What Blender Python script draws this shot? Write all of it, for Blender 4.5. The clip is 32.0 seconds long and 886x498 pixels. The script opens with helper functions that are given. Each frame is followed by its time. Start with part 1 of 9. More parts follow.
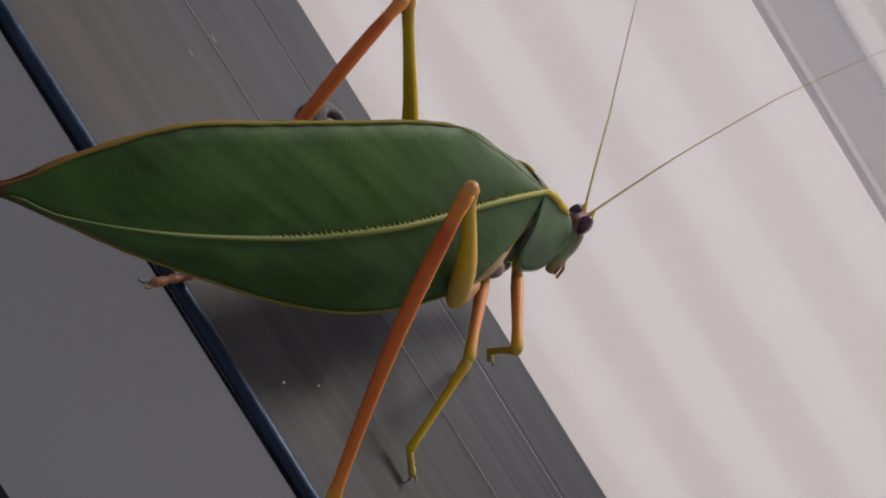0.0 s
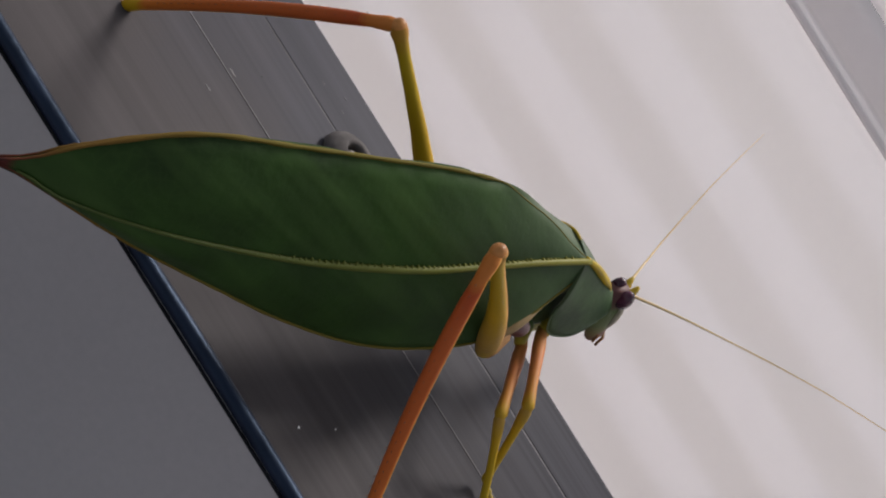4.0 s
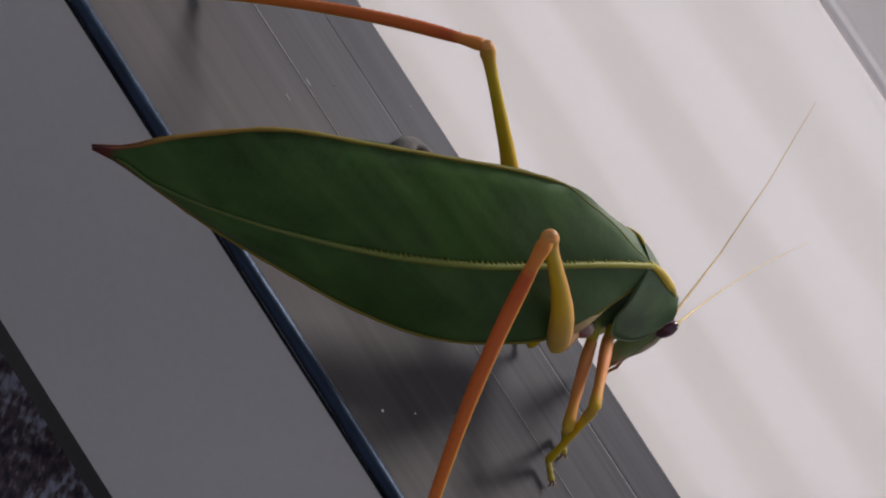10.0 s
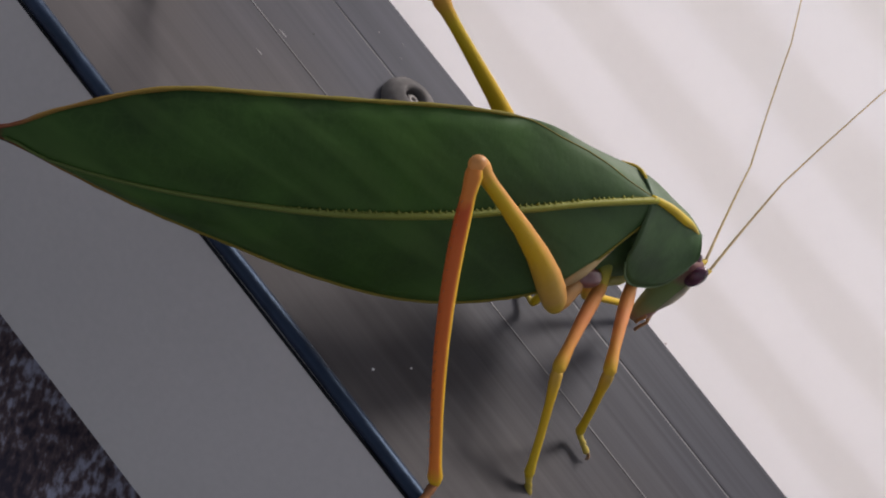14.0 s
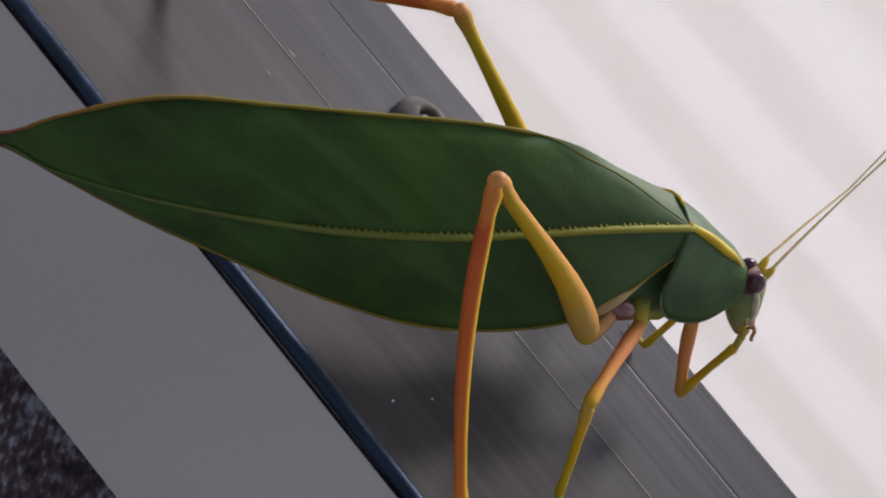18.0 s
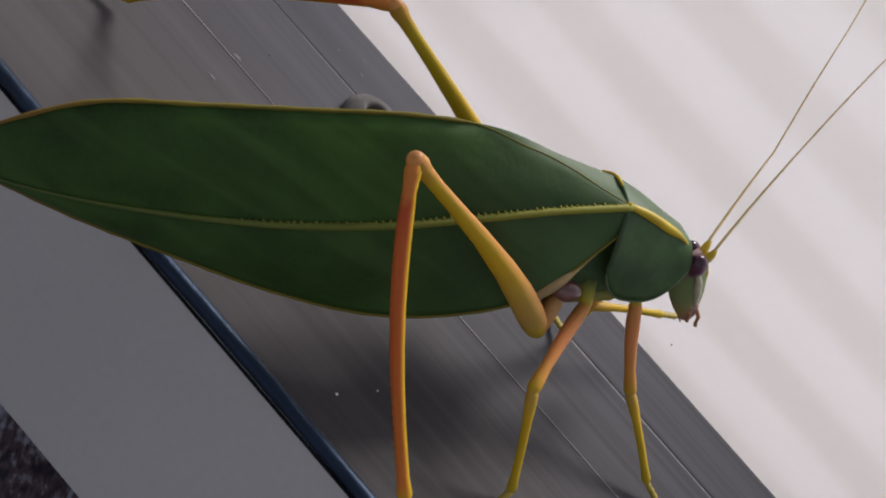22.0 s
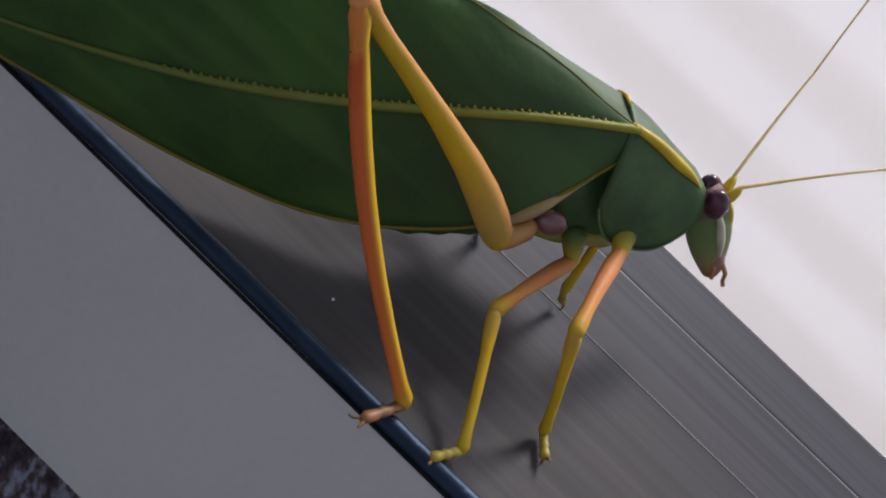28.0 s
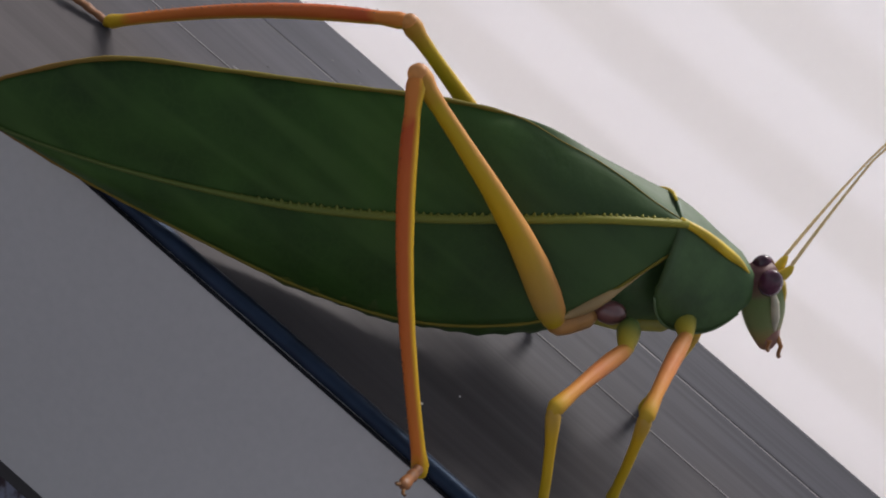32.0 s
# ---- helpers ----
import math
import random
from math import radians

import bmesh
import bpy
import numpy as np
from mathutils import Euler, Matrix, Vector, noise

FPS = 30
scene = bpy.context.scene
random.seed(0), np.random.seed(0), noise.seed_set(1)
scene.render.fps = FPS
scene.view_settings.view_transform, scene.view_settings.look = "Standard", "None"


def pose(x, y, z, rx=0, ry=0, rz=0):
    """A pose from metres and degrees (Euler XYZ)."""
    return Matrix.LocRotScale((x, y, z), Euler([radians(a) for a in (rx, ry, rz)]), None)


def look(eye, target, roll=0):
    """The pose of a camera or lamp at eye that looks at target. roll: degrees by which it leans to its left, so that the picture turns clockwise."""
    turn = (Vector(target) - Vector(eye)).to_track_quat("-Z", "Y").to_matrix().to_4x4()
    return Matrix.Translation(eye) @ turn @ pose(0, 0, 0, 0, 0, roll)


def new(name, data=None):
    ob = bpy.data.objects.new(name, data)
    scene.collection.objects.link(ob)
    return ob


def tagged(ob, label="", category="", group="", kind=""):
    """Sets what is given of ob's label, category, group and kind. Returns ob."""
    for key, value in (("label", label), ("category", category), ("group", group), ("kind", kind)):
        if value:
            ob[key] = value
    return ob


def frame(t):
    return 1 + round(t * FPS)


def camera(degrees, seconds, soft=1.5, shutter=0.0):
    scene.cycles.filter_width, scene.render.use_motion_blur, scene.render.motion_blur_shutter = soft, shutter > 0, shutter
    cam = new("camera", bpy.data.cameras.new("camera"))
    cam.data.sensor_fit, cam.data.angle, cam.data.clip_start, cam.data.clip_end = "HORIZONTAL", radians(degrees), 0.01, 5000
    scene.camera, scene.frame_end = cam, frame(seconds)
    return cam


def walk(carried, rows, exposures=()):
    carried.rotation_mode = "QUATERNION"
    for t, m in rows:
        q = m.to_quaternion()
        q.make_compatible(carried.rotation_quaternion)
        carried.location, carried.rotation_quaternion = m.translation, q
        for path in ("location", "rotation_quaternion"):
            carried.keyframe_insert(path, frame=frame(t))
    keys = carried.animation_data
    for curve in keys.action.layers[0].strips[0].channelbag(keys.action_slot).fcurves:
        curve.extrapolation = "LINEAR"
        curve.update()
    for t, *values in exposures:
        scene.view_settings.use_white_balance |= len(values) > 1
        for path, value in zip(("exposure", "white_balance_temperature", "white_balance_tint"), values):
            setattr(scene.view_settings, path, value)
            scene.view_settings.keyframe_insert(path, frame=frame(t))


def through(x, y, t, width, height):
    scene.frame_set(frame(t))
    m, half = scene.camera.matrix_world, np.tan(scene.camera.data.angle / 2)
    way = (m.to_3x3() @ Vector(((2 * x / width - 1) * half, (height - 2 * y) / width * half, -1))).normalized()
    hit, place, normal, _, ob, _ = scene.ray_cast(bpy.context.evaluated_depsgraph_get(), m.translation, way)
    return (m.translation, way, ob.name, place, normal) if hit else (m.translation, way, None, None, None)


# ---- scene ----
# The camera and its way: hand-held, close over a window sill.
cam = camera(50, 32.0, soft=2.0)
walk(cam, [
    (0, look((-0.05219, 0.00475, 0.05062), (0.03667, 0.00135, 0), 59.20)),
    (0.5, look((-0.04888, 0.00384, 0.05163), (0.03856, 0.00072, 0), 59.28)),
    (1, look((-0.05013, 0.00574, 0.05236), (0.03588, 0.00291, 0), 58.78)),
    (1.5, look((-0.05006, 0.00675, 0.05279), (0.03284, 0.00439, 0), 58.74)),
    (2, look((-0.04849, 0.00593, 0.05298), (0.03134, 0.00394, 0), 58.09)),
    (2.5, look((-0.04861, 0.00425, 0.05214), (0.03168, 0.00293, 0), 58.04)),
    (3, look((-0.04904, 0.00473, 0.05097), (0.03156, 0.00401, 0), 57.37)),
    (3.5, look((-0.04787, 0.00595, 0.05157), (0.03475, 0.00562, 0), 57.83)),
    (5.5, look((-0.05561, 0.00502, 0.05222), (0.03511, 0.00621, 0), 57.13)),
    (6, look((-0.05639, 0.00538, 0.05268), (0.03524, 0.00743, 0), 56.59)),
    (6.5, look((-0.05668, 0.00543, 0.05247), (0.03545, 0.00826, 0), 56.40)),
    (7, look((-0.05674, 0.00535, 0.05186), (0.03510, 0.00915, 0), 56.13)),
    (7.5, look((-0.05617, 0.00546, 0.05108), (0.03257, 0.00917, 0), 56.03)),
    (8, look((-0.05564, 0.00522, 0.05037), (0.03054, 0.00897, 0), 56.11)),
    (8.5, look((-0.05538, 0.00584, 0.04969), (0.02706, 0.00871, 0), 56.06)),
    (9, look((-0.05554, 0.00644, 0.04906), (0.02381, 0.00878, 0), 56.57)),
    (9.5, look((-0.05526, 0.00618, 0.04995), (0.02343, 0.00866, 0), 56.15)),
    (10, look((-0.05498, 0.00618, 0.05131), (0.02512, 0.00888, 0), 56.06)),
    (10.5, look((-0.05306, 0.00548, 0.05486), (0.02501, 0.00887, 0), 54.23)),
    (11, look((-0.05166, 0.00588, 0.05661), (0.02074, 0.01027, 0), 52.26)),
    (11.5, look((-0.05059, 0.00587, 0.05612), (0.01748, 0.01048, 0), 51.14)),
    (12, look((-0.04773, 0.00421, 0.05638), (0.01783, 0.00913, 0), 50.20)),
    (12.5, look((-0.04672, 0.00317, 0.05757), (0.01953, 0.00708, 0), 50.03)),
    (13, look((-0.04468, 0.00221, 0.05784), (0.02072, 0.00532, 0), 50.34)),
    (13.5, look((-0.04569, 0.00073, 0.05662), (0.02063, 0.00439, 0), 49.60)),
    (14, look((-0.04601, 0.00106, 0.05611), (0.01987, 0.00447, 0), 49.73)),
    (14.5, look((-0.04573, 0.00207, 0.05512), (0.01882, 0.00584, 0), 49.08)),
    (16.5, look((-0.04509, 0.00172, 0.05197), (0.01475, 0.00675, 0), 47.83)),
    (17, look((-0.04487, 0.00303, 0.05209), (0.01552, 0.00788, 0), 48.07)),
    (17.5, look((-0.04518, 0.00309, 0.05263), (0.01730, 0.00795, 0), 47.62)),
    (18, look((-0.04429, 0.00214, 0.05304), (0.02005, 0.00716, 0), 47.86)),
    (18.5, look((-0.04350, 0.00183, 0.05419), (0.02236, 0.00627, 0), 47.39)),
    (19, look((-0.04389, 0.00250, 0.05481), (0.02314, 0.00647, 0), 48.30)),
    (19.5, look((-0.04388, 0.00320, 0.05540), (0.02322, 0.00704, 0), 47.77)),
    (20, look((-0.04466, 0.00391, 0.05485), (0.02165, 0.00789, 0), 48.22)),
    (20.5, look((-0.04494, 0.00385, 0.05569), (0.02157, 0.00784, 0), 47.47)),
    (21, look((-0.04449, 0.00265, 0.05768), (0.02409, 0.00666, 0), 47.38)),
    (21.5, look((-0.04321, 0.00049, 0.05762), (0.02470, 0.00485, 0), 46.15)),
    (22, look((-0.04252, -0.00100, 0.05764), (0.02495, 0.00387, 0), 46.02)),
    (22.5, look((-0.04037, -0.00347, 0.05619), (0.02521, 0.00198, 0), 44.08)),
    (23, look((-0.03818, -0.00560, 0.05576), (0.02710, 0.00079, 0), 42.71)),
    (23.5, look((-0.03758, -0.00569, 0.05242), (0.02509, 0.00211, 0), 40.79)),
    (24, look((-0.03743, -0.00586, 0.04973), (0.02349, 0.00369, 0), 39.40)),
    (24.5, look((-0.03710, -0.00419, 0.04835), (0.02184, 0.00481, 0), 39.45)),
    (26.5, look((-0.03568, -0.00627, 0.05095), (0.02647, 0.00292, 0), 39.75)),
    (27, look((-0.03668, -0.00564, 0.04922), (0.02285, 0.00187, 0), 39.80)),
    (27.5, look((-0.03741, -0.00665, 0.04519), (0.01726, -0.00215, 0), 40.89)),
    (28, look((-0.03890, -0.00508, 0.04452), (0.01578, -0.00254, 0), 42.26)),
    (28.5, look((-0.04222, -0.00254, 0.04490), (0.01508, -0.00005, 0), 42.14)),
    (29, look((-0.04174, -0.00108, 0.04476), (0.01744, 0.00145, 0), 42.04)),
    (29.5, look((-0.04137, 0.00083, 0.04520), (0.02266, 0.00266, 0), 42.16)),
    (30, look((-0.04310, 0.00187, 0.04501), (0.02540, 0.00292, 0), 42.18)),
    (30.5, look((-0.04385, 0.00227, 0.04454), (0.02415, 0.00324, 0), 41.81)),
    (31, look((-0.04518, 0.00375, 0.04380), (0.02202, 0.00466, 0), 41.38)),
    (31.5, look((-0.04731, 0.00472, 0.04355), (0.01971, 0.00647, 0), 40.44)),
    (32, look((-0.04594, 0.00364, 0.04320), (0.02082, 0.00630, 0), 39.55)),
], exposures=[(0, 0.04, 6640, 10), (3, 0.04, 6560, 10), (6, 0.04, 6540, 10), (9, 0.08, 6520, 10), (12, 0.28, 6540, 10), (13, 0.32, 6540, 10), (17, 0.43, 6480, 9), (18, 0.46, 6470, 9), (20, 0.35, 6440, 9), (22, 0.28, 6480, 9), (24, 0.23, 6380, 9), (27, 0.3, 6300, 9), (28, 0.44, 6220, 9), (29, 0.45, 6240, 9), (30, 0.35, 6420, 9), (31, 0.32, 6420, 9), (32, 0.39, 6420, 9)])

# Light: an open, overcast sky and a soft sun that stands behind the screen wall.
SUN_EL, SUN_AZ = 45.0, 0.0
world = bpy.data.worlds.new("sky")
scene.world = world
world.use_nodes = True
wn, wl = world.node_tree.nodes, world.node_tree.links
sky = wn.new("ShaderNodeTexSky")
sky.sky_type, sky.sun_disc = "NISHITA", False
sky.sun_elevation, sky.sun_rotation = radians(SUN_EL), radians(90 - SUN_AZ)
sky.air_density, sky.dust_density, sky.ozone_density = 1.0, 3.0, 1.0
wn["Background"].inputs["Strength"].default_value = 0.1
soft = wn.new("ShaderNodeHueSaturation")
soft.inputs["Saturation"].default_value = 0.4
wl.new(sky.outputs["Color"], soft.inputs["Color"])
wl.new(soft.outputs["Color"], wn["Background"].inputs["Color"])
sun = new("sun", bpy.data.lights.new("sun", "SUN"))
sun.data.energy, sun.data.angle, sun.data.color = 3.7, radians(16), (1.0, 0.965, 0.945)
sun.matrix_world = look((math.cos(radians(SUN_EL)) * math.cos(radians(SUN_AZ)), math.cos(radians(SUN_EL)) * math.sin(radians(SUN_AZ)), math.sin(radians(SUN_EL))), (0, 0, 0))

MM = 0.001


# ---- materials ----
def mat(name, color, rough=0.6, metal=0.0, spread=0.12, grain=0.0, scale=400.0, bump=0.0, stretch=(1, 1, 1), second=None, patch=60.0, coat=0.0, spec=0.5):
    """A surface with mottling at two scales, an optional second tone in patches and fine relief."""
    m = bpy.data.materials.new(name)
    m.use_nodes = True
    n, l = m.node_tree.nodes, m.node_tree.links
    b = n["Principled BSDF"]
    co = n.new("ShaderNodeTexCoord")
    mp = n.new("ShaderNodeMapping")
    mp.inputs["Scale"].default_value = stretch
    l.new(co.outputs["Object"], mp.inputs["Vector"])
    big, fine = n.new("ShaderNodeTexNoise"), n.new("ShaderNodeTexNoise")
    for t, s in ((big, patch), (fine, scale)):
        t.inputs["Scale"].default_value, t.inputs["Detail"].default_value = s, 5
        l.new(mp.outputs["Vector"], t.inputs["Vector"])
    ramp = n.new("ShaderNodeValToRGB")
    dark = [c * (1 - spread) for c in color]
    light = second or [min(1, c * (1 + spread)) for c in color]
    ramp.color_ramp.elements[0].color, ramp.color_ramp.elements[0].position = (*dark, 1), 0.35
    ramp.color_ramp.elements[1].color, ramp.color_ramp.elements[1].position = (*light, 1), 0.68
    l.new(big.outputs["Fac"], ramp.inputs["Fac"])
    mix = n.new("ShaderNodeMix")
    mix.data_type, mix.blend_type = "RGBA", "MULTIPLY"
    mix.inputs["Factor"].default_value = grain
    l.new(ramp.outputs["Color"], mix.inputs["A"])
    l.new(fine.outputs["Fac"], mix.inputs["B"])
    l.new(mix.outputs["Result"], b.inputs["Base Color"])
    b.inputs["Roughness"].default_value, b.inputs["Metallic"].default_value = rough, metal
    b.inputs["Coat Weight"].default_value = coat
    b.inputs["Specular IOR Level"].default_value = spec
    if bump:
        bp = n.new("ShaderNodeBump")
        bp.inputs["Strength"].default_value, bp.inputs["Distance"].default_value = bump, 0.0002
        l.new(fine.outputs["Fac"], bp.inputs["Height"])
        l.new(bp.outputs["Normal"], b.inputs["Normal"])
    return m


def banded(name, stops, length, axis=0, side=None, rough=0.55, bump=0.2):
    """A skin whose pigment changes along the part; side: a second pigment on the flank that faces forwards."""
    m = mat(name, stops[0][1], rough, bump=bump, scale=1500, patch=300, spec=0.3)
    n, l = m.node_tree.nodes, m.node_tree.links
    b = n["Principled BSDF"]
    co = n.new("ShaderNodeTexCoord")
    sp = n.new("ShaderNodeSeparateXYZ")
    l.new(co.outputs["Object"], sp.inputs["Vector"])
    nz = n.new("ShaderNodeSeparateXYZ")
    l.new(co.outputs["Normal"], nz.inputs["Vector"])
    wob = n.new("ShaderNodeTexNoise")
    wob.inputs["Scale"].default_value = 500
    l.new(co.outputs["Object"], wob.inputs["Vector"])
    mr = n.new("ShaderNodeMath")
    mr.operation = "DIVIDE"
    mr.inputs[1].default_value = length
    l.new(sp.outputs[axis], mr.inputs[0])
    ad = n.new("ShaderNodeMath")
    ad.operation = "MULTIPLY_ADD"
    ad.inputs[1].default_value, ad.inputs[2].default_value = 0.12, -0.06
    l.new(wob.outputs["Fac"], ad.inputs[0])
    sm = n.new("ShaderNodeMath")
    sm.operation = "ADD"
    l.new(mr.outputs[0], sm.inputs[0])
    l.new(ad.outputs[0], sm.inputs[1])
    ramp = n.new("ShaderNodeValToRGB")
    el = ramp.color_ramp.elements
    while len(el) < len(stops):
        el.new(0.5)
    for e, (p, c) in zip(el, stops):
        e.position, e.color = p, (*c, 1)
    l.new(sm.outputs[0], ramp.inputs["Fac"])
    out = ramp.outputs["Color"]
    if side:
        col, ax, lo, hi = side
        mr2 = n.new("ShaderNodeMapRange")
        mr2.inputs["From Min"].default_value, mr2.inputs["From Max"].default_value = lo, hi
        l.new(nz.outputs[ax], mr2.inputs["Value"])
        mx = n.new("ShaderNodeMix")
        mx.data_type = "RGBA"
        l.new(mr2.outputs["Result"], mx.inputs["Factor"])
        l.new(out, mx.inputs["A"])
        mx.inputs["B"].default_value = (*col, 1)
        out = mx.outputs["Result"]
    l.new(out, b.inputs["Base Color"])
    return m


def wing_skin():
    """Leaf-green tegmen: fine net of veins, oblique ribs, pale base and a red-brown tip; skylight on the top field is
    painted in.
    """
    m = mat("wing_green", (0.024, 0.059, 0.0085), 0.58, spec=0.2, spread=0.5, scale=900, patch=110, bump=0.25)
    n, l = m.node_tree.nodes, m.node_tree.links
    b = n["Principled BSDF"]
    base = b.inputs["Base Color"].links[0].from_socket
    co = n.new("ShaderNodeTexCoord")
    vo = n.new("ShaderNodeTexVoronoi")
    vo.feature = "DISTANCE_TO_EDGE"
    vo.inputs["Scale"].default_value = 1300
    l.new(co.outputs["Object"], vo.inputs["Vector"])
    rp = n.new("ShaderNodeMapRange")
    rp.inputs["From Min"].default_value, rp.inputs["From Max"].default_value = 0.0, 0.12
    rp.inputs["To Min"].default_value, rp.inputs["To Max"].default_value = 0.08, 0.0
    l.new(vo.outputs["Distance"], rp.inputs["Value"])
    tilt, mp = n.new("ShaderNodeMapping"), n.new("ShaderNodeMapping")
    tilt.inputs["Rotation"].default_value = (0, radians(-26), 0)
    mp.inputs["Scale"].default_value = (70, 1, 640)
    l.new(co.outputs["Object"], tilt.inputs["Vector"])
    l.new(tilt.outputs["Vector"], mp.inputs["Vector"])
    ob = n.new("ShaderNodeTexNoise")
    ob.inputs["Scale"].default_value, ob.inputs["Detail"].default_value = 1.0, 1
    l.new(mp.outputs["Vector"], ob.inputs["Vector"])
    r2 = n.new("ShaderNodeMapRange")
    r2.inputs["From Min"].default_value, r2.inputs["From Max"].default_value = 0.48, 0.68
    r2.inputs["To Max"].default_value = 0.34
    l.new(ob.outputs["Fac"], r2.inputs["Value"])
    bp = n.new("ShaderNodeBump")
    bp.inputs["Strength"].default_value, bp.inputs["Distance"].default_value = 0.26, 0.0005
    l.new(ob.outputs["Fac"], bp.inputs["Height"])
    l.new(n["Bump"].outputs["Normal"], bp.inputs["Normal"])
    l.new(bp.outputs["Normal"], b.inputs["Normal"])
    sm = n.new("ShaderNodeMath")
    sm.operation = "MAXIMUM"
    l.new(rp.outputs["Result"], sm.inputs[0])
    l.new(r2.outputs["Result"], sm.inputs[1])
    mx = n.new("ShaderNodeMix")
    mx.data_type = "RGBA"
    mx.inputs["B"].default_value = (0.07, 0.13, 0.03, 1)
    l.new(sm.outputs[0], mx.inputs["Factor"])
    l.new(base, mx.inputs["A"])
    sp = n.new("ShaderNodeSeparateXYZ")
    l.new(co.outputs["Object"], sp.inputs["Vector"])
    tip = n.new("ShaderNodeMapRange")
    tip.inputs["From Min"].default_value, tip.inputs["From Max"].default_value = -0.0473, -0.0478
    l.new(sp.outputs[0], tip.inputs["Value"])
    m2 = n.new("ShaderNodeMix")
    m2.data_type = "RGBA"
    m2.inputs["B"].default_value = (0.075, 0.013, 0.009, 1)
    l.new(tip.outputs["Result"], m2.inputs["Factor"])
    fr = n.new("ShaderNodeMapRange")
    fr.inputs["From Min"].default_value, fr.inputs["From Max"].default_value = -0.022, -0.0037
    fr.inputs["To Max"].default_value = 0.48
    l.new(sp.outputs[0], fr.inputs["Value"])
    m3 = n.new("ShaderNodeMix")
    m3.data_type = "RGBA"
    m3.inputs["B"].default_value = (0.065, 0.105, 0.045, 1)
    l.new(fr.outputs["Result"], m3.inputs["Factor"])
    l.new(mx.outputs["Result"], m3.inputs["A"])
    # Skylight on the upward-facing top field, painted as a paler green.
    dy, dx, dm, m4 = n.new("ShaderNodeMapRange"), n.new("ShaderNodeMapRange"), n.new("ShaderNodeMath"), n.new("ShaderNodeMix")
    dy.inputs["From Min"].default_value, dy.inputs["From Max"].default_value = -0.0018, -0.0008
    dx.inputs["From Min"].default_value, dx.inputs["From Max"].default_value = -0.016, -0.009
    dx.inputs["To Max"].default_value = 0.8
    l.new(sp.outputs[1], dy.inputs["Value"])
    l.new(sp.outputs[0], dx.inputs["Value"])
    dm.operation, m4.data_type = "MULTIPLY", "RGBA"
    l.new(dy.outputs["Result"], dm.inputs[0])
    l.new(dx.outputs["Result"], dm.inputs[1])
    l.new(dm.outputs[0], m4.inputs["Factor"])
    l.new(m3.outputs["Result"], m4.inputs["A"])
    m4.inputs["B"].default_value = (0.13, 0.16, 0.105, 1)
    l.new(m4.outputs["Result"], m2.inputs["A"])
    l.new(m2.outputs["Result"], b.inputs["Base Color"])
    return m


ALU = mat("grey_powder_coat", (0.0935, 0.083, 0.0845), 0.5, spread=0.12, grain=0.45, scale=120, stretch=(8, 0.07, 8), patch=40, bump=0.22, spec=0.05)


def sheened(m):
    """Brown by the seal, with a blue sky sheen painted in towards the far edge; the drawn grain thins along one end to
    paint it brighter lit.
    """
    n, l = m.node_tree.nodes, m.node_tree.links
    co, sp, ns, mr, mx = (n.new(k) for k in ("ShaderNodeTexCoord", "ShaderNodeSeparateXYZ", "ShaderNodeTexNoise", "ShaderNodeMapRange", "ShaderNodeMix"))
    l.new(co.outputs["Object"], sp.inputs["Vector"])
    l.new(co.outputs["Object"], ns.inputs["Vector"])
    ns.inputs["Scale"].default_value, ns.inputs["Detail"].default_value = 70, 4
    ad = n.new("ShaderNodeMath")
    ad.operation = "MULTIPLY_ADD"
    ad.inputs[1].default_value = 0.03
    l.new(ns.outputs["Fac"], ad.inputs[0])
    l.new(sp.outputs[0], ad.inputs[2])
    mr.inputs["From Min"].default_value, mr.inputs["From Max"].default_value = 0.024, 0.046
    l.new(ad.outputs[0], mr.inputs["Value"])
    # Sky reflection put into the coat's colour as a blue-grey tint.
    mx.data_type, mx.blend_type = "RGBA", "MULTIPLY"
    mx.inputs["B"].default_value = (0.86, 0.93, 1.06, 1)
    l.new(mr.outputs["Result"], mx.inputs["Factor"])
    # Less grain lightens one end, standing in for the stronger light there.
    grain_fade = n.new("ShaderNodeMapRange")
    grain_fade.inputs["From Min"].default_value, grain_fade.inputs["From Max"].default_value = -0.004, 0.022
    grain_fade.inputs["To Min"].default_value, grain_fade.inputs["To Max"].default_value = 0.58, 0.14
    l.new(sp.outputs[1], grain_fade.inputs["Value"])
    b = n["Principled BSDF"]
    coat = b.inputs["Base Color"].links[0].from_node
    l.new(grain_fade.outputs["Result"], coat.inputs["Factor"])
    l.new(coat.outputs["Result"], mx.inputs["A"])
    l.new(mx.outputs["Result"], b.inputs["Base Color"])


sheened(ALU)
# Pale grey for the painted groove glints and the real scuffs.
GLINT_SCUFF = mat("pale_glint_and_scuff", (0.145, 0.133, 0.136), 0.6, spread=0.5, scale=120, stretch=(1, 0.5, 1), patch=90)
RUBBER = mat("black_rubber", (0.007, 0.0105, 0.021), 0.45, spread=0.5, scale=700, patch=250, bump=0.6, spec=0.55)
RUBBER.node_tree.nodes["Principled BSDF"].inputs["Specular Tint"].default_value = (0.4, 0.58, 0.9, 1)
LIP = mat("dull_black_rubber", (0.012, 0.012, 0.015), 0.85, spread=0.4, scale=700, patch=250, spec=0.1)
PALE = mat("pale_grey_green_coat", (0.472, 0.45, 0.44), 0.5, spread=0.06, scale=1500, patch=18, grain=0.12, bump=0.05)
BOARD = mat("weathered_dark_timber", (0.1, 0.078, 0.094), 0.75, spread=0.5, grain=0.3, scale=1500, stretch=(1.0, 2.2, 1), patch=1700, second=(0.5, 0.49, 0.62), bump=0.5)
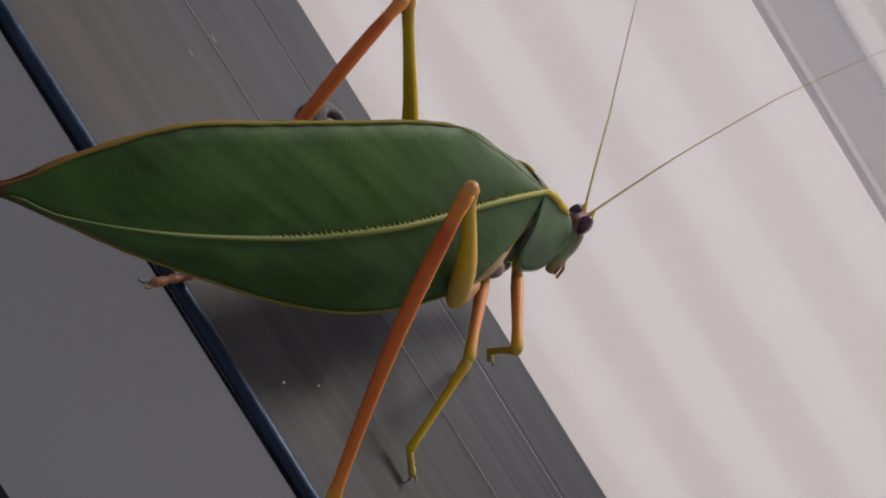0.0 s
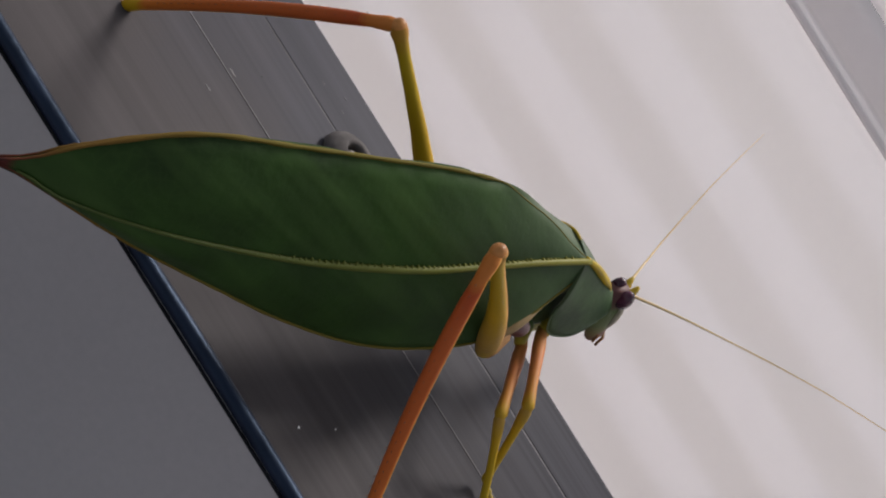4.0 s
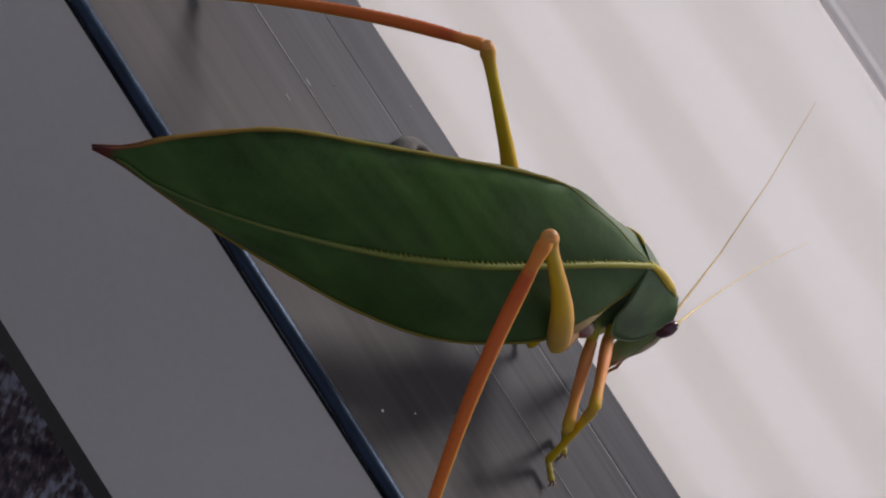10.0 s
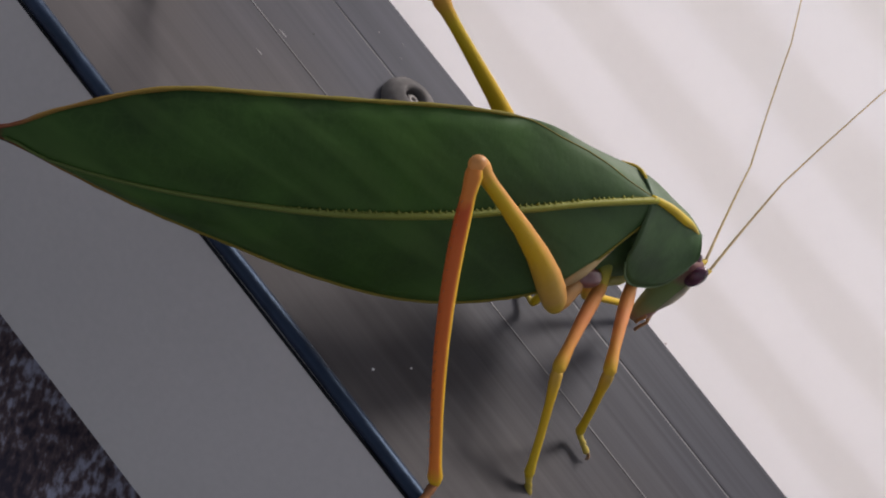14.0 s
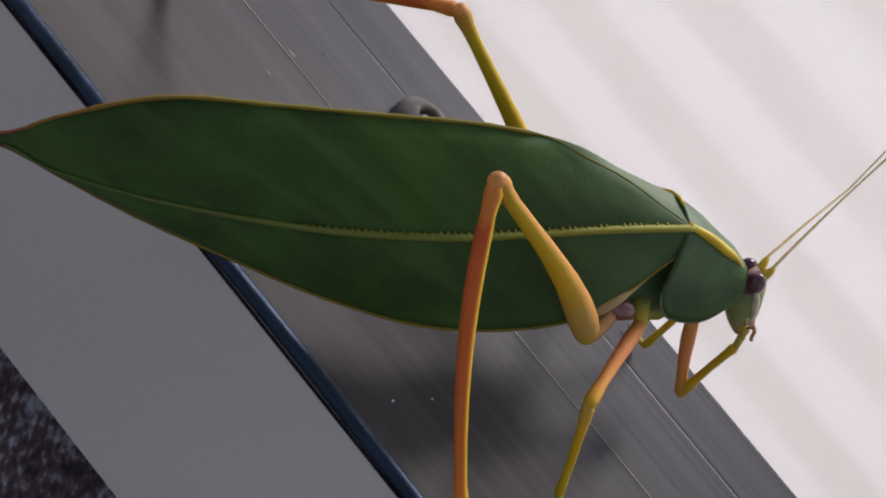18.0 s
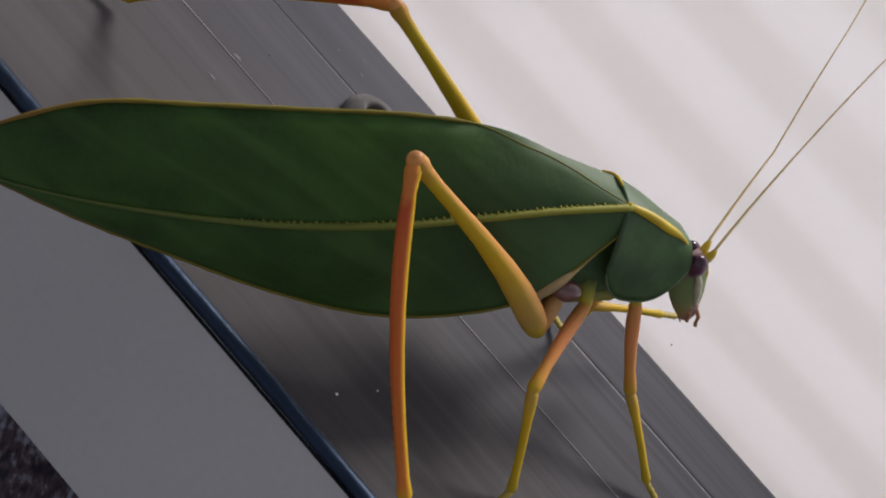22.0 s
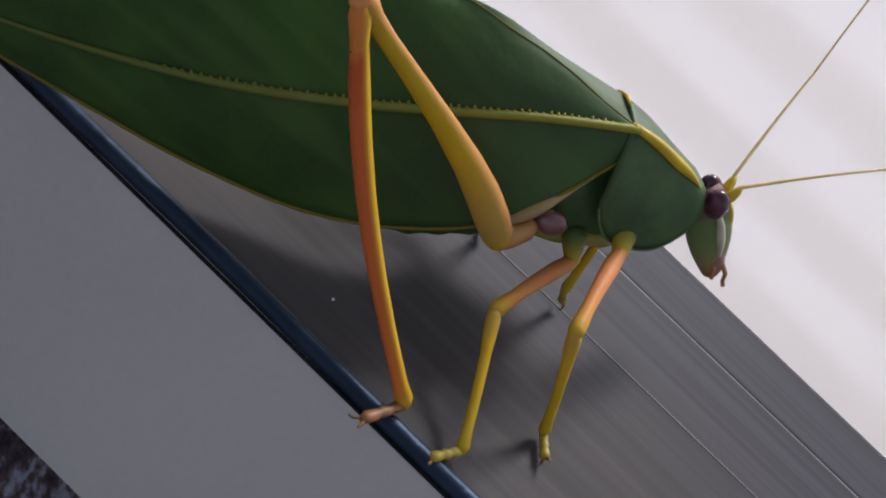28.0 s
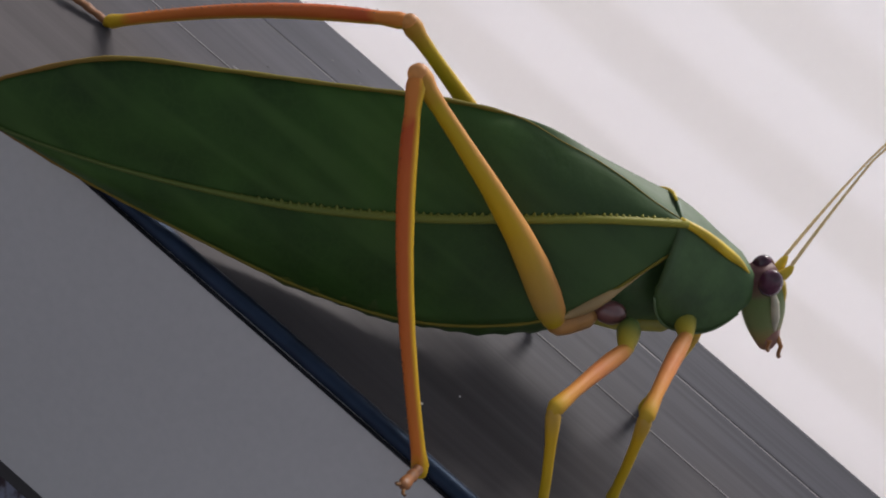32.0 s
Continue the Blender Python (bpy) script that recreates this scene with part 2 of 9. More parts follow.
BOARD.node_tree.nodes["Mapping"].vector_type = "TEXTURE"
BOARD.node_tree.nodes["Mapping"].inputs["Rotation"].default_value = (0, 0, radians(-52))


def weather(m):
    """Pale blue-grey flakes in loose clumps over red-brown, nearly black timber."""
    n, l = m.node_tree.nodes, m.node_tree.links
    ramp = n["Color Ramp"]
    streak = ramp.inputs["Fac"].links[0].from_socket
    co, big, mx = n.new("ShaderNodeTexCoord"), n.new("ShaderNodeTexNoise"), n.new("ShaderNodeMix")
    big.inputs["Scale"].default_value, big.inputs["Detail"].default_value = 130, 4
    l.new(co.outputs["Object"], big.inputs["Vector"])
    mx.inputs["Factor"].default_value = 0.5
    l.new(streak, mx.inputs["A"])
    l.new(big.outputs["Fac"], mx.inputs["B"])
    l.new(mx.outputs["Result"], ramp.inputs["Fac"])
    el = ramp.color_ramp.elements
    el.new(0.48)
    for e, (p, c) in zip(el, ((0.4, (0.05, 0.038, 0.06)), (0.5, (0.17, 0.115, 0.125)), (0.6, (0.56, 0.54, 0.68)))):
        e.position, e.color = p, (*c, 1)


weather(BOARD)
CONCRETE = mat("grey_concrete", (0.15, 0.15, 0.147), 0.85, spread=0.2, scale=60, patch=3, grain=0.2)


def daylit(name, through, clear=0.0, stripes=0.0):
    """White sheet that lets daylight through; stripes: soft bands that alternate in translucency and tint, one every 34
    mm.
    """
    m = mat(name, (0.83, 0.81, 0.82), 0.5, spread=0.02, scale=300, patch=12, grain=0.05)
    n, l = m.node_tree.nodes, m.node_tree.links
    tr, mx = n.new("ShaderNodeBsdfTranslucent"), n.new("ShaderNodeMixShader")
    tr.inputs["Color"].default_value = (0.9, 0.873, 0.883, 1)
    mx.inputs[0].default_value = through
    l.new(n["Principled BSDF"].outputs[0], mx.inputs[1])
    l.new(tr.outputs[0], mx.inputs[2])
    out = mx.outputs[0]
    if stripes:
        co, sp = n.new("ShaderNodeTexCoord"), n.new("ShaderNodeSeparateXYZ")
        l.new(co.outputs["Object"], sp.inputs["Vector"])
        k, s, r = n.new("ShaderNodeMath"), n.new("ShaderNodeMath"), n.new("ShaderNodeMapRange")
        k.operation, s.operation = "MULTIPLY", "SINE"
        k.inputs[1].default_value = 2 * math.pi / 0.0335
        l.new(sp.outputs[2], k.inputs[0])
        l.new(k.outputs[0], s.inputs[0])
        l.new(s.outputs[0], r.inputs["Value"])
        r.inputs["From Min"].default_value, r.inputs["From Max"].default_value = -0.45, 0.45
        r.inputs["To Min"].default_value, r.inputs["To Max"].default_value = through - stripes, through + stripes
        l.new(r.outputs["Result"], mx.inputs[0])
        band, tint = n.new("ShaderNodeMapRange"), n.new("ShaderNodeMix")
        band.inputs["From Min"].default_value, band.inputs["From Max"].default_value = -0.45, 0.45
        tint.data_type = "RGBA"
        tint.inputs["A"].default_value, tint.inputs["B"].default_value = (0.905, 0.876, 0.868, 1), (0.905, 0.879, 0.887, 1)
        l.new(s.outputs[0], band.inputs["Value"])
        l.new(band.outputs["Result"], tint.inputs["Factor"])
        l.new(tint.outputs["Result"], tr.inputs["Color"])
    if clear:
        tp, m2 = n.new("ShaderNodeBsdfTransparent"), n.new("ShaderNodeMixShader")
        m2.inputs[0].default_value = clear
        l.new(out, m2.inputs[1])
        l.new(tp.outputs[0], m2.inputs[2])
        out = m2.outputs[0]
    l.new(out, n["Material Output"].inputs["Surface"])
    return m


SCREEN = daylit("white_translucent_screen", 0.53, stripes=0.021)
# Shaded and lit copies of one rail plastic, as if lit from above.
RAIL_SHADE = daylit("shaded_white_rail_plastic", 0.34)
RAIL_LIT = daylit("skylit_white_rail_plastic", 0.85)
SUN_FILTER = daylit("sun_filter_cloth", 0.5, clear=0.8)
SCREW = mat("dull_zinc", (0.16, 0.14, 0.13), 0.55, metal=0.2, scale=900, bump=0.3)
PLASTIC = mat("grey_plastic", (0.135, 0.121, 0.118), 0.8, spread=0.2, grain=0.3, scale=900, patch=500, bump=0.3, spec=0.15)
CHALK = mat("pale_chip", (0.75, 0.72, 0.7), 0.6)
DIRT = mat("dark_speck", (0.02, 0.018, 0.016), 0.8)
WING = wing_skin()
YELLOW = mat("yellow_ridge", (0.55, 0.37, 0.01), 0.45, spread=0.2, scale=1500, patch=400, bump=0.2)
EDGE = banded("olive_edge", [(0.0, (0.15, 0.118, 0.012)), (0.7, (0.15, 0.115, 0.012)), (0.93, (0.17, 0.09, 0.014)), (0.975, (0.12, 0.03, 0.012)), (1.0, (0.05, 0.01, 0.008))], -0.0486, rough=0.75)
MARGIN = mat("cream_tan_margin", (0.36, 0.24, 0.1), 0.5, spread=0.2, scale=900, patch=300)
GREEN = mat("sage_green_shield", (0.05, 0.094, 0.029), 0.5, spread=0.3, scale=1600, patch=350, bump=0.2, spec=0.38)
RIM = mat("pale_green_rim", (0.085, 0.13, 0.05), 0.5, spread=0.2, scale=1500, patch=300)
ABDOMEN = banded("dark_green_abdomen_skin", [(0.0, (0.03, 0.06, 0.015)), (0.6, (0.033, 0.062, 0.014)), (0.85, (0.05, 0.07, 0.012)), (1.0, (0.075, 0.085, 0.012))], -0.028)
BELLY = mat("yellow_green_underside", (0.3, 0.26, 0.035), 0.5, spread=0.3, scale=900, patch=250, bump=0.2)
PURPLE = mat("mauve_hip", (0.15, 0.055, 0.052), 0.3, spread=0.5, scale=900, patch=700, bump=0.2, spec=0.9)
EYE = mat("dark_plum_eye", (0.075, 0.02, 0.04), 0.2, spread=0.5, scale=3000, patch=900, bump=0.1)
CREAM = mat("cream_stripe", (0.5, 0.45, 0.33), 0.45, spread=0.2, scale=900, patch=500)
PINK = mat("dusky_pink_face", (0.3, 0.14, 0.11), 0.45, spread=0.3, scale=900, patch=500)
AMBER = mat("amber_palp", (0.4, 0.17, 0.05), 0.4, scale=900)
FEELER = mat("straw_feeler", (0.74, 0.54, 0.25), 0.5, scale=2500, patch=800)
ORANGE, RED, GOLD, OLIVE, TAN = (0.62, 0.17, 0.022), (0.52, 0.105, 0.018), (0.56, 0.33, 0.008), (0.46, 0.31, 0.008), (0.55, 0.25, 0.065)
FACE = banded("pale_green_face", [(0.0, (0.14, 0.055, 0.05)), (0.12, (0.15, 0.1, 0.06)), (0.22, (0.13, 0.18, 0.06)), (0.6, (0.18, 0.21, 0.08)), (0.85, (0.28, 0.2, 0.07)), (1.0, (0.3, 0.15, 0.08))], 0.0085)
FEMUR = banded("hind_femur_skin", [(0.0, (0.42, 0.18, 0.03)), (0.12, OLIVE), (0.55, GOLD), (0.9, (0.42, 0.25, 0.06)), (1.0, OLIVE)], 0.0222, side=(TAN, 2, 0.3, 0.85))
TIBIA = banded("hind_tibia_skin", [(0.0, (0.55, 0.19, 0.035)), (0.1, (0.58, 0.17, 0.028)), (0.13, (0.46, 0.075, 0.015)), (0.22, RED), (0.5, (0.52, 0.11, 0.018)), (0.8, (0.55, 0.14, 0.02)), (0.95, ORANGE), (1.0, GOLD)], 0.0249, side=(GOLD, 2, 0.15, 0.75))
COXA = banded("yellow_hip_skin", [(0.0, (0.5, 0.34, 0.03)), (0.3, (0.36, 0.29, 0.03)), (0.7, (0.12, 0.15, 0.03)), (1.0, (0.05, 0.1, 0.03))], 0.0028)
SHIN = banded("small_tibia_skin", [(0.0, (0.44, 0.26, 0.05)), (0.25, GOLD), (1.0, OLIVE)], 0.009)
THIGH = banded("small_femur_skin", [(0.0, (0.5, 0.3, 0.02)), (0.15, (0.58, 0.25, 0.04)), (0.55, (0.64, 0.22, 0.075)), (0.9, (0.6, 0.24, 0.06)), (1.0, (0.48, 0.31, 0.03))], 0.0092)
HIP = mat("tan_hip", (0.36, 0.17, 0.045), 0.45, spread=0.3, scale=900, patch=300)
FOOT = mat("brown_foot", (0.2, 0.075, 0.022), 0.5, spread=0.35, scale=1500, patch=500)
YFOOT = mat("yellow_foot", (0.36, 0.26, 0.03), 0.5, spread=0.3, scale=1500, patch=500)
CLAW = mat("brown_claw", (0.16, 0.075, 0.025), 0.4)
MIDVEIN = banded("midvein_skin", [(0.0, (0.27, 0.24, 0.025)), (0.3, (0.16, 0.165, 0.022)), (0.6, (0.1, 0.12, 0.018)), (0.9, (0.055, 0.08, 0.014))], -0.0486)
KNEE = mat("tan_orange_knee", (0.5, 0.2, 0.045), 0.5, spread=0.35, scale=1500, patch=700)
FEMUR_FAR = banded("far_hind_femur_skin", [(0.0, (0.42, 0.18, 0.03)), (0.12, OLIVE), (0.55, GOLD), (0.9, OLIVE), (1.0, OLIVE)], 0.0225)


# ---- building blocks ----
def mesh_of(name, bm, material, smooth=True):
    me = bpy.data.meshes.new(name)
    bmesh.ops.recalc_face_normals(bm, faces=bm.faces)
    bm.to_mesh(me)
    bm.free()
    me.materials.append(material)
    if smooth:
        for f in me.polygons:
            f.use_smooth = True
    return me


def part(name, bm, material, parent, label="", smooth=True):
    ob = new(name, mesh_of(name, bm, material, smooth))
    ob.parent = parent
    if label:
        ob["label"] = label
    return ob


def thing(name, label, category, at=None, group="", kind=""):
    ob = new(name)
    ob.empty_display_size = 0.01
    if at is not None:
        ob.matrix_world = at
    return tagged(ob, label, category, group, kind)


def loft(bm, rings, close=True, cap=True):
    """Skin over rings of points (in mm)."""
    rows = [[bm.verts.new(Vector(p) * MM) for p in r] for r in rings]
    k = len(rows[0])
    for a, b in zip(rows, rows[1:]):
        for i in range(k if close else k - 1):
            j = (i + 1) % k
            bm.faces.new((a[i], a[j], b[j], b[i]))
    if cap and close:
        bm.faces.new(rows[0])
        bm.faces.new(rows[-1])
    return rows


def tube(bm, points, radii, sides=10, flat=1.0):
    """A round limb through points (mm); flat squeezes it across its z."""
    pts = [Vector(p) for p in points]
    rings = []
    side = None
    for i, p in enumerate(pts):
        d = (pts[min(i + 1, len(pts) - 1)] - pts[max(i - 1, 0)]).normalized()
        if side is None:
            side = d.cross(Vector((0, 0, 1)) if abs(d.z) < 0.9 else Vector((1, 0, 0))).normalized()
        side = (side - d * side.dot(d)).normalized()
        up = side.cross(d).normalized()
        r = radii[i] if hasattr(radii, "__len__") else radii
        rings.append([p + (side * math.cos(a) + up * math.sin(a) * flat) * r for a in [2 * math.pi * k / sides for k in range(sides)]])
    loft(bm, rings)


def ball(bm, centre, radii, u=14, v=10):
    m = Matrix.Translation(Vector(centre) * MM) @ Matrix.Diagonal((*[r * MM for r in radii], 1))
    bmesh.ops.create_uvsphere(bm, u_segments=u, v_segments=v, radius=1, matrix=m)


def prism(bm, outline, y0, y1):
    """An extrusion along y of an outline of (x, z) in mm, between y0 and y1 in metres."""
    a = [bm.verts.new((x * MM, y0, z * MM)) for x, z in outline]
    b = [bm.verts.new((x * MM, y1, z * MM)) for x, z in outline]
    for i in range(len(a)):
        j = (i + 1) % len(a)
        bm.faces.new((a[i], a[j], b[j], b[i]))
    bm.faces.new(a)
    bm.faces.new(b)


def bevel(bm, width, segments=2, angle=30):
    edges = [e for e in bm.edges if len(e.link_faces) == 2 and e.calc_face_angle(0) > radians(angle)]
    bmesh.ops.bevel(bm, geom=edges, offset=width * MM, segments=segments, affect="EDGES", profile=0.6)


def smooth01(x):
    x = max(0.0, min(1.0, x))
    return x * x * (3 - 2 * x)


def curve(x, xs, ys):
    """Smooth curve through knots (Catmull-Rom)."""
    i = max(0, min(len(xs) - 2, int(np.searchsorted(xs, x)) - 1))
    h = xs[i + 1] - xs[i]
    t = (x - xs[i]) / h
    m0 = (ys[i + 1] - ys[max(i - 1, 0)]) / (xs[i + 1] - xs[max(i - 1, 0)])
    j = min(i + 2, len(xs) - 1)
    m1 = (ys[j] - ys[i]) / (xs[j] - xs[i])
    return (2 * t**3 - 3 * t**2 + 1) * ys[i] + (t**3 - 2 * t**2 + t) * h * m0 + (3 * t**2 - 2 * t**3) * ys[i + 1] + (t**3 - t**2) * h * m1


def bone(a, b):
    """The pose of a limb piece from joint a towards joint b, in mm of the katydid's own space."""
    a, b = Vector(a) * MM, Vector(b) * MM
    x = (b - a).normalized()
    y = Vector((0, 1, 0)) - x * x.y
    y = y.normalized() if y.length > 0.05 else Vector((1, 0, 0)).cross(x).normalized()
    z = x.cross(y)
    return Matrix.Translation(a) @ Matrix((x, y, z)).transposed().to_4x4()


# ---- the window sill ----
Y0, Y1 = -0.5, 0.5
window = thing("window_1", "grey aluminium window frame with a rubber seal", "window frame", kind="structure")
bm = bmesh.new()
prism(bm, [(0.5, -1.6), (0.6, -0.15), (0.75, 0.0), (20.18, 0), (20.26, -0.015), (20.34, -0.015), (20.4, 0.02), (30.42, 0.02), (30.5, -0.06), (30.62, -0.06), (30.7, 0.0), (38.0, -0.02), (38.7, -0.2), (39.1, -0.8), (39.1, -33.9), (0.5, -33.9)], Y0, Y1)
part("frame_rail", bm, ALU, window, "grey powder-coated rail with two fine grooves", smooth=False)
# Glint on the groove edges, painted as thin pale strips.
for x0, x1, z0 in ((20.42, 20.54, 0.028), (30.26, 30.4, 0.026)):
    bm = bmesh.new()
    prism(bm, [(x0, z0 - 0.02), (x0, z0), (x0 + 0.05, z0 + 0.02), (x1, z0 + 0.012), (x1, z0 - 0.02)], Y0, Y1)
    part("groove_glint", bm, GLINT_SCUFF, window, "pale strip painted as the glint along a groove", smooth=False)
bm = bmesh.new()
rings = []
for i in range(241):
    y = -120 + i
    dx, dz = noise.noise((y * 0.05, 0, 0)) * 0.1, noise.noise((y * 0.09, 3, 0)) * 0.08
    rings.append([(dx + 0.0 + 0.66 * math.cos(a), y, 0.0 + dz + 0.68 * math.sin(a)) for a in [2 * math.pi * k / 14 for k in range(14)]])
loft(bm, rings)
part("seal", bm, RUBBER, window, "black rubber glazing seal with a bluish sheen")
bm = bmesh.new()
tube(bm, [(-0.74 + noise.noise((y * 0.04, 7, 0)) * 0.1, y, -0.3) for y in range(-120, 121, 2)], 0.14, 8)
part("seal_lip", bm, LIP, window, "thin outer lip of the rubber seal")
bm = bmesh.new()
prism(bm, [(-0.66, -0.2), (0.3, -0.2), (0.3, -3), (-3.5, -24), (-6.4, -21.0), (-6.25, -20.4)], Y0, Y1)
part("cover_strip", bm, PALE, window, "pale grey-green coated cover strip", smooth=False)

bm = bmesh.new()
prism(bm, [(-420, -34), (39, -34), (39, -459.9), (-420, -459.9)], -0.6, 0.6)
tagged(part("floor", bm, BOARD, None, smooth=False), "dark weathered timber boards with pale streaks below the sill", "floor", kind="structure")
bm = bmesh.new()
prism(bm, [(-60000, -460), (60000, -460), (60000, -480), (-60000, -480)], -60, 60)
tagged(part("ground", bm, CONCRETE, None, smooth=False), "grey concrete ground below the wall", "ground", kind="structure")

# White ribbed screen wall behind the sill, with a round-edged rail on top.
# Stands in for a daylit white wall: translucent, brightened by the sun behind.
bm = bmesh.new()
outline = []
z = 14.0
while z > -425:
    outline += [(236.5, z), (235.4, z - 3.5), (235.0, z - 10), (235.2, z - 15), (236.3, z - 19), (236.7, z - 28)]
    z -= 33.5
outline = outline + [(238.2, z), (238.2, 14)]
prism(bm, outline, -0.7, 0.7)
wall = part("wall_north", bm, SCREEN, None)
tagged(wall, "white ribbed wall, made translucent so the sun behind brightens it", "wall", kind="structure")
rail = thing("trim", "white rounded rail on top of the screen", "trim", kind="structure")
bm = bmesh.new()
prism(bm, [(238.2, 14.3), (235.2, 14.3), (234.2, 15.0), (234.0, 16.6), (235.2, 17.6), (235.3, 18.4), (233.8, 19.2), (231.5, 23.0), (229.6, 28.0), (228.8, 32.2), (230.3, 32.2), (231.2, 28.0), (233.4, 23.0), (236.0, 19.8), (238.2, 19.0)], -0.7, 0.7)
part("lower_face", bm, RAIL_SHADE, rail)
bm = bmesh.new()
prism(bm, [(228.7, 32.4), (228.9, 34.0), (230.4, 37.0), (233.0, 40.0), (235.4, 41.8), (236.0, 42.6), (237.4, 43.9), (238.6, 43.9), (237.0, 41.6), (234.2, 39.0), (231.8, 36.2), (230.5, 33.6), (230.3, 32.4)], -0.7, 0.7)
part("upper_face", bm, RAIL_LIT, rail, "rounded top of the rail, made bright as if lit from above")
# Unseen panel added above the rail to thin the sun on the sill.
bm = bmesh.new()
prism(bm, [(240, 44.2), (237, 45), (237, 420), (239, 420), (239, 46)], -0.7, 0.7)
tagged(part("sun_filter_panel", bm, SUN_FILTER, None), "unseen sheer cloth added above the rail to filter the sun", "wall", kind="structure")

# Screw cap.
cap = thing("screw_cap", "grey plastic screw cap on the window frame", "screw cap", pose(0.0287, 0.0180, 0.0))
bm = bmesh.new()
prof = [(2.85, 0.0), (2.9, 0.25), (3.1, 0.4), (3.05, 0.9), (2.75, 1.4), (2.25, 1.75), (1.8, 1.9), (1.5, 2.0), (1.3, 1.98), (1.08, 1.75), (1.0, 1.3), (0.98, 0.8), (0.0, 0.8)]
rings = [[(r * math.cos(a), r * math.sin(a), h) for a in [2 * math.pi * k / 28 for k in range(28)]] for r, h in prof[:-1]]
loft(bm, rings)
part("cap", bm, PLASTIC, cap)
bm = bmesh.new()
loft(bm, [[(r * math.cos(a), r * math.sin(a), h) for a in [2 * math.pi * k / 20 for k in range(20)]] for r, h in [(0.7, 0.8), (0.7, 1.3), (0.5, 1.45), (0.22, 1.45), (0.18, 1.2)]])
part("screw_head", bm, SCREW, cap, "dull metal screw head in its recess")


# Chips and specks on the rail.
def speck(x, y, r, material, name, label):
    bm = bmesh.new()
    ball(bm, (0, 0, 0), (r, r * 0.7, 0.06), 7, 5)
    for q in bm.verts:
        q.co *= 0.8 + 0.4 * noise.noise(q.co * 9000)
    ob = new(name, mesh_of(name, bm, material))
    ob.location = (x * MM, y * MM, 0.00003)
    return tagged(ob, label, "speck", "specks on the rail")


speck(4.2, 0.0, 0.2, CHALK, "paint_chip", "tiny pale paint chip on the grey rail")
speck(7.5, -1.9, 0.14, CHALK, "paint_chip", "tiny pale paint chip on the grey rail")
speck(24.6, 28.5, 0.15, DIRT, "dirt_speck", "tiny dark dirt speck on the grey rail")

for x, y, r in ((20.5, 30.7, 0.22), (21.0, 29.5, 0.3), (16.8, 28.5, 0.25), (35.2, 24.2, 0.16), (33.3, 22.9, 0.14), (33.2, 26.4, 0.12)):
    ob = speck(x, y, r, GLINT_SCUFF, "scuff", "small pale scuff on the grey rail")
    ob.scale = (0.6, 2.6, 0.5)
stain = speck(0, 0, 0.5, PINK, "stain", "tiny reddish stain on the white screen")
stain.matrix_world = pose(0.2349, -0.060, -0.130, 0, -90, 0)

# ---- the katydid, drawn in units of 0.935 mm ----
MM = 0.000935
katydid = thing("katydid", "large leaf-green katydid with orange and yellow legs", "insect")
WX = [-52, -50, -48, -42, -35, -28, -20, -13, -7, 0]
TOPZ, TOPY = [1.04, 1.85, 3.4, 6.39, 7.37, 8.05, 8.89, 8.60, 6.88, 4.93], [-2.40, -2.52, -2.62, -2.71, -2.49, -2.08, -1.81, -1.28, -0.65, 0.51]
LOWZ, LOWY = [1.04, 0.5, -0.3, -2.56, -4.80, -6.71, -7.64, -6.44, -3.55, 2.25], [-2.36, -2.54, -2.78, -3.35, -3.69, -4.18, -4.89, -5.50, -5.72, -3.28]
MIDZ, MIDY = [1.05, 0.85, 0.3, -0.23, -0.58, -0.30, 1.09, 2.43, 3.63, 4.53], [-2.36, -2.8, -3.5, -4.25, -4.27, -4.36, -4.69, -4.16, -3.68, -2.96]


def wing_point(x, s, far=False):
    """A point of the right wing at x along it; s from 0 at its lower edge over 0.5 at the midvein to 1 at its upper edge."""
    a = Vector((x, curve(x, WX, LOWY), curve(x, WX, LOWZ)))
    b = Vector((x, curve(x, WX, MIDY), curve(x, WX, MIDZ)))
    c = Vector((x, curve(x, WX, TOPY), curve(x, WX, TOPZ)))
    k = smooth01((x + 17) / 6)
    r = c.lerp(Vector((x, np.interp(x, [-16, -8, -3, 0], [-1.6, -1.5, -2.2, -3.0]), np.interp(x, [-16, -8.5, -5.8, -3.2, -1.2, 0], [9.0, 7.15, 6.35, 5.35, 4.78, 4.55]))), k)
    if s < 0.5:
        p, q = a.lerp(b, s * 2), s * 2
    elif s < 0.8:
        p, q = b.lerp(r, (s - 0.5) / 0.3), (s - 0.5) / 0.3
    else:
        p, q = r.lerp(c, (s - 0.8) / 0.2), 0
    p.y -= 0.55 * math.sin(math.pi * q) * smooth01((x + 52) / 12) * (1 - 0.7 * smooth01((x + 12) / 10))
    if far:
        low = np.interp(x, [-52, -40, -30, -20, -14, -8, 0], [0.1, 0.7, 1.4, 2.5, 3.8, 6.0, 6.6])
        mid = np.interp(x, [-52, -40, -30, -20, -10, 0], [0.1, 1.5, 3.0, 5.0, 6.5, 7.0])
        p.y += low + (mid - low) * smooth01(s * 2) if s < 0.5 else mid + (0.5 - mid) * smooth01(s * 2 - 1)
        m = curve(x, WX, MIDZ)
        p.z = m + (p.z - m) * (0.96 - 0.1 * smooth01((x + 18) / 8)) - 0.2 - 1.2 * smooth01((x + 18) / 8) - 0.9 * smooth01((x + 34) / 8) * smooth01(s * 2 - 1)
    return p


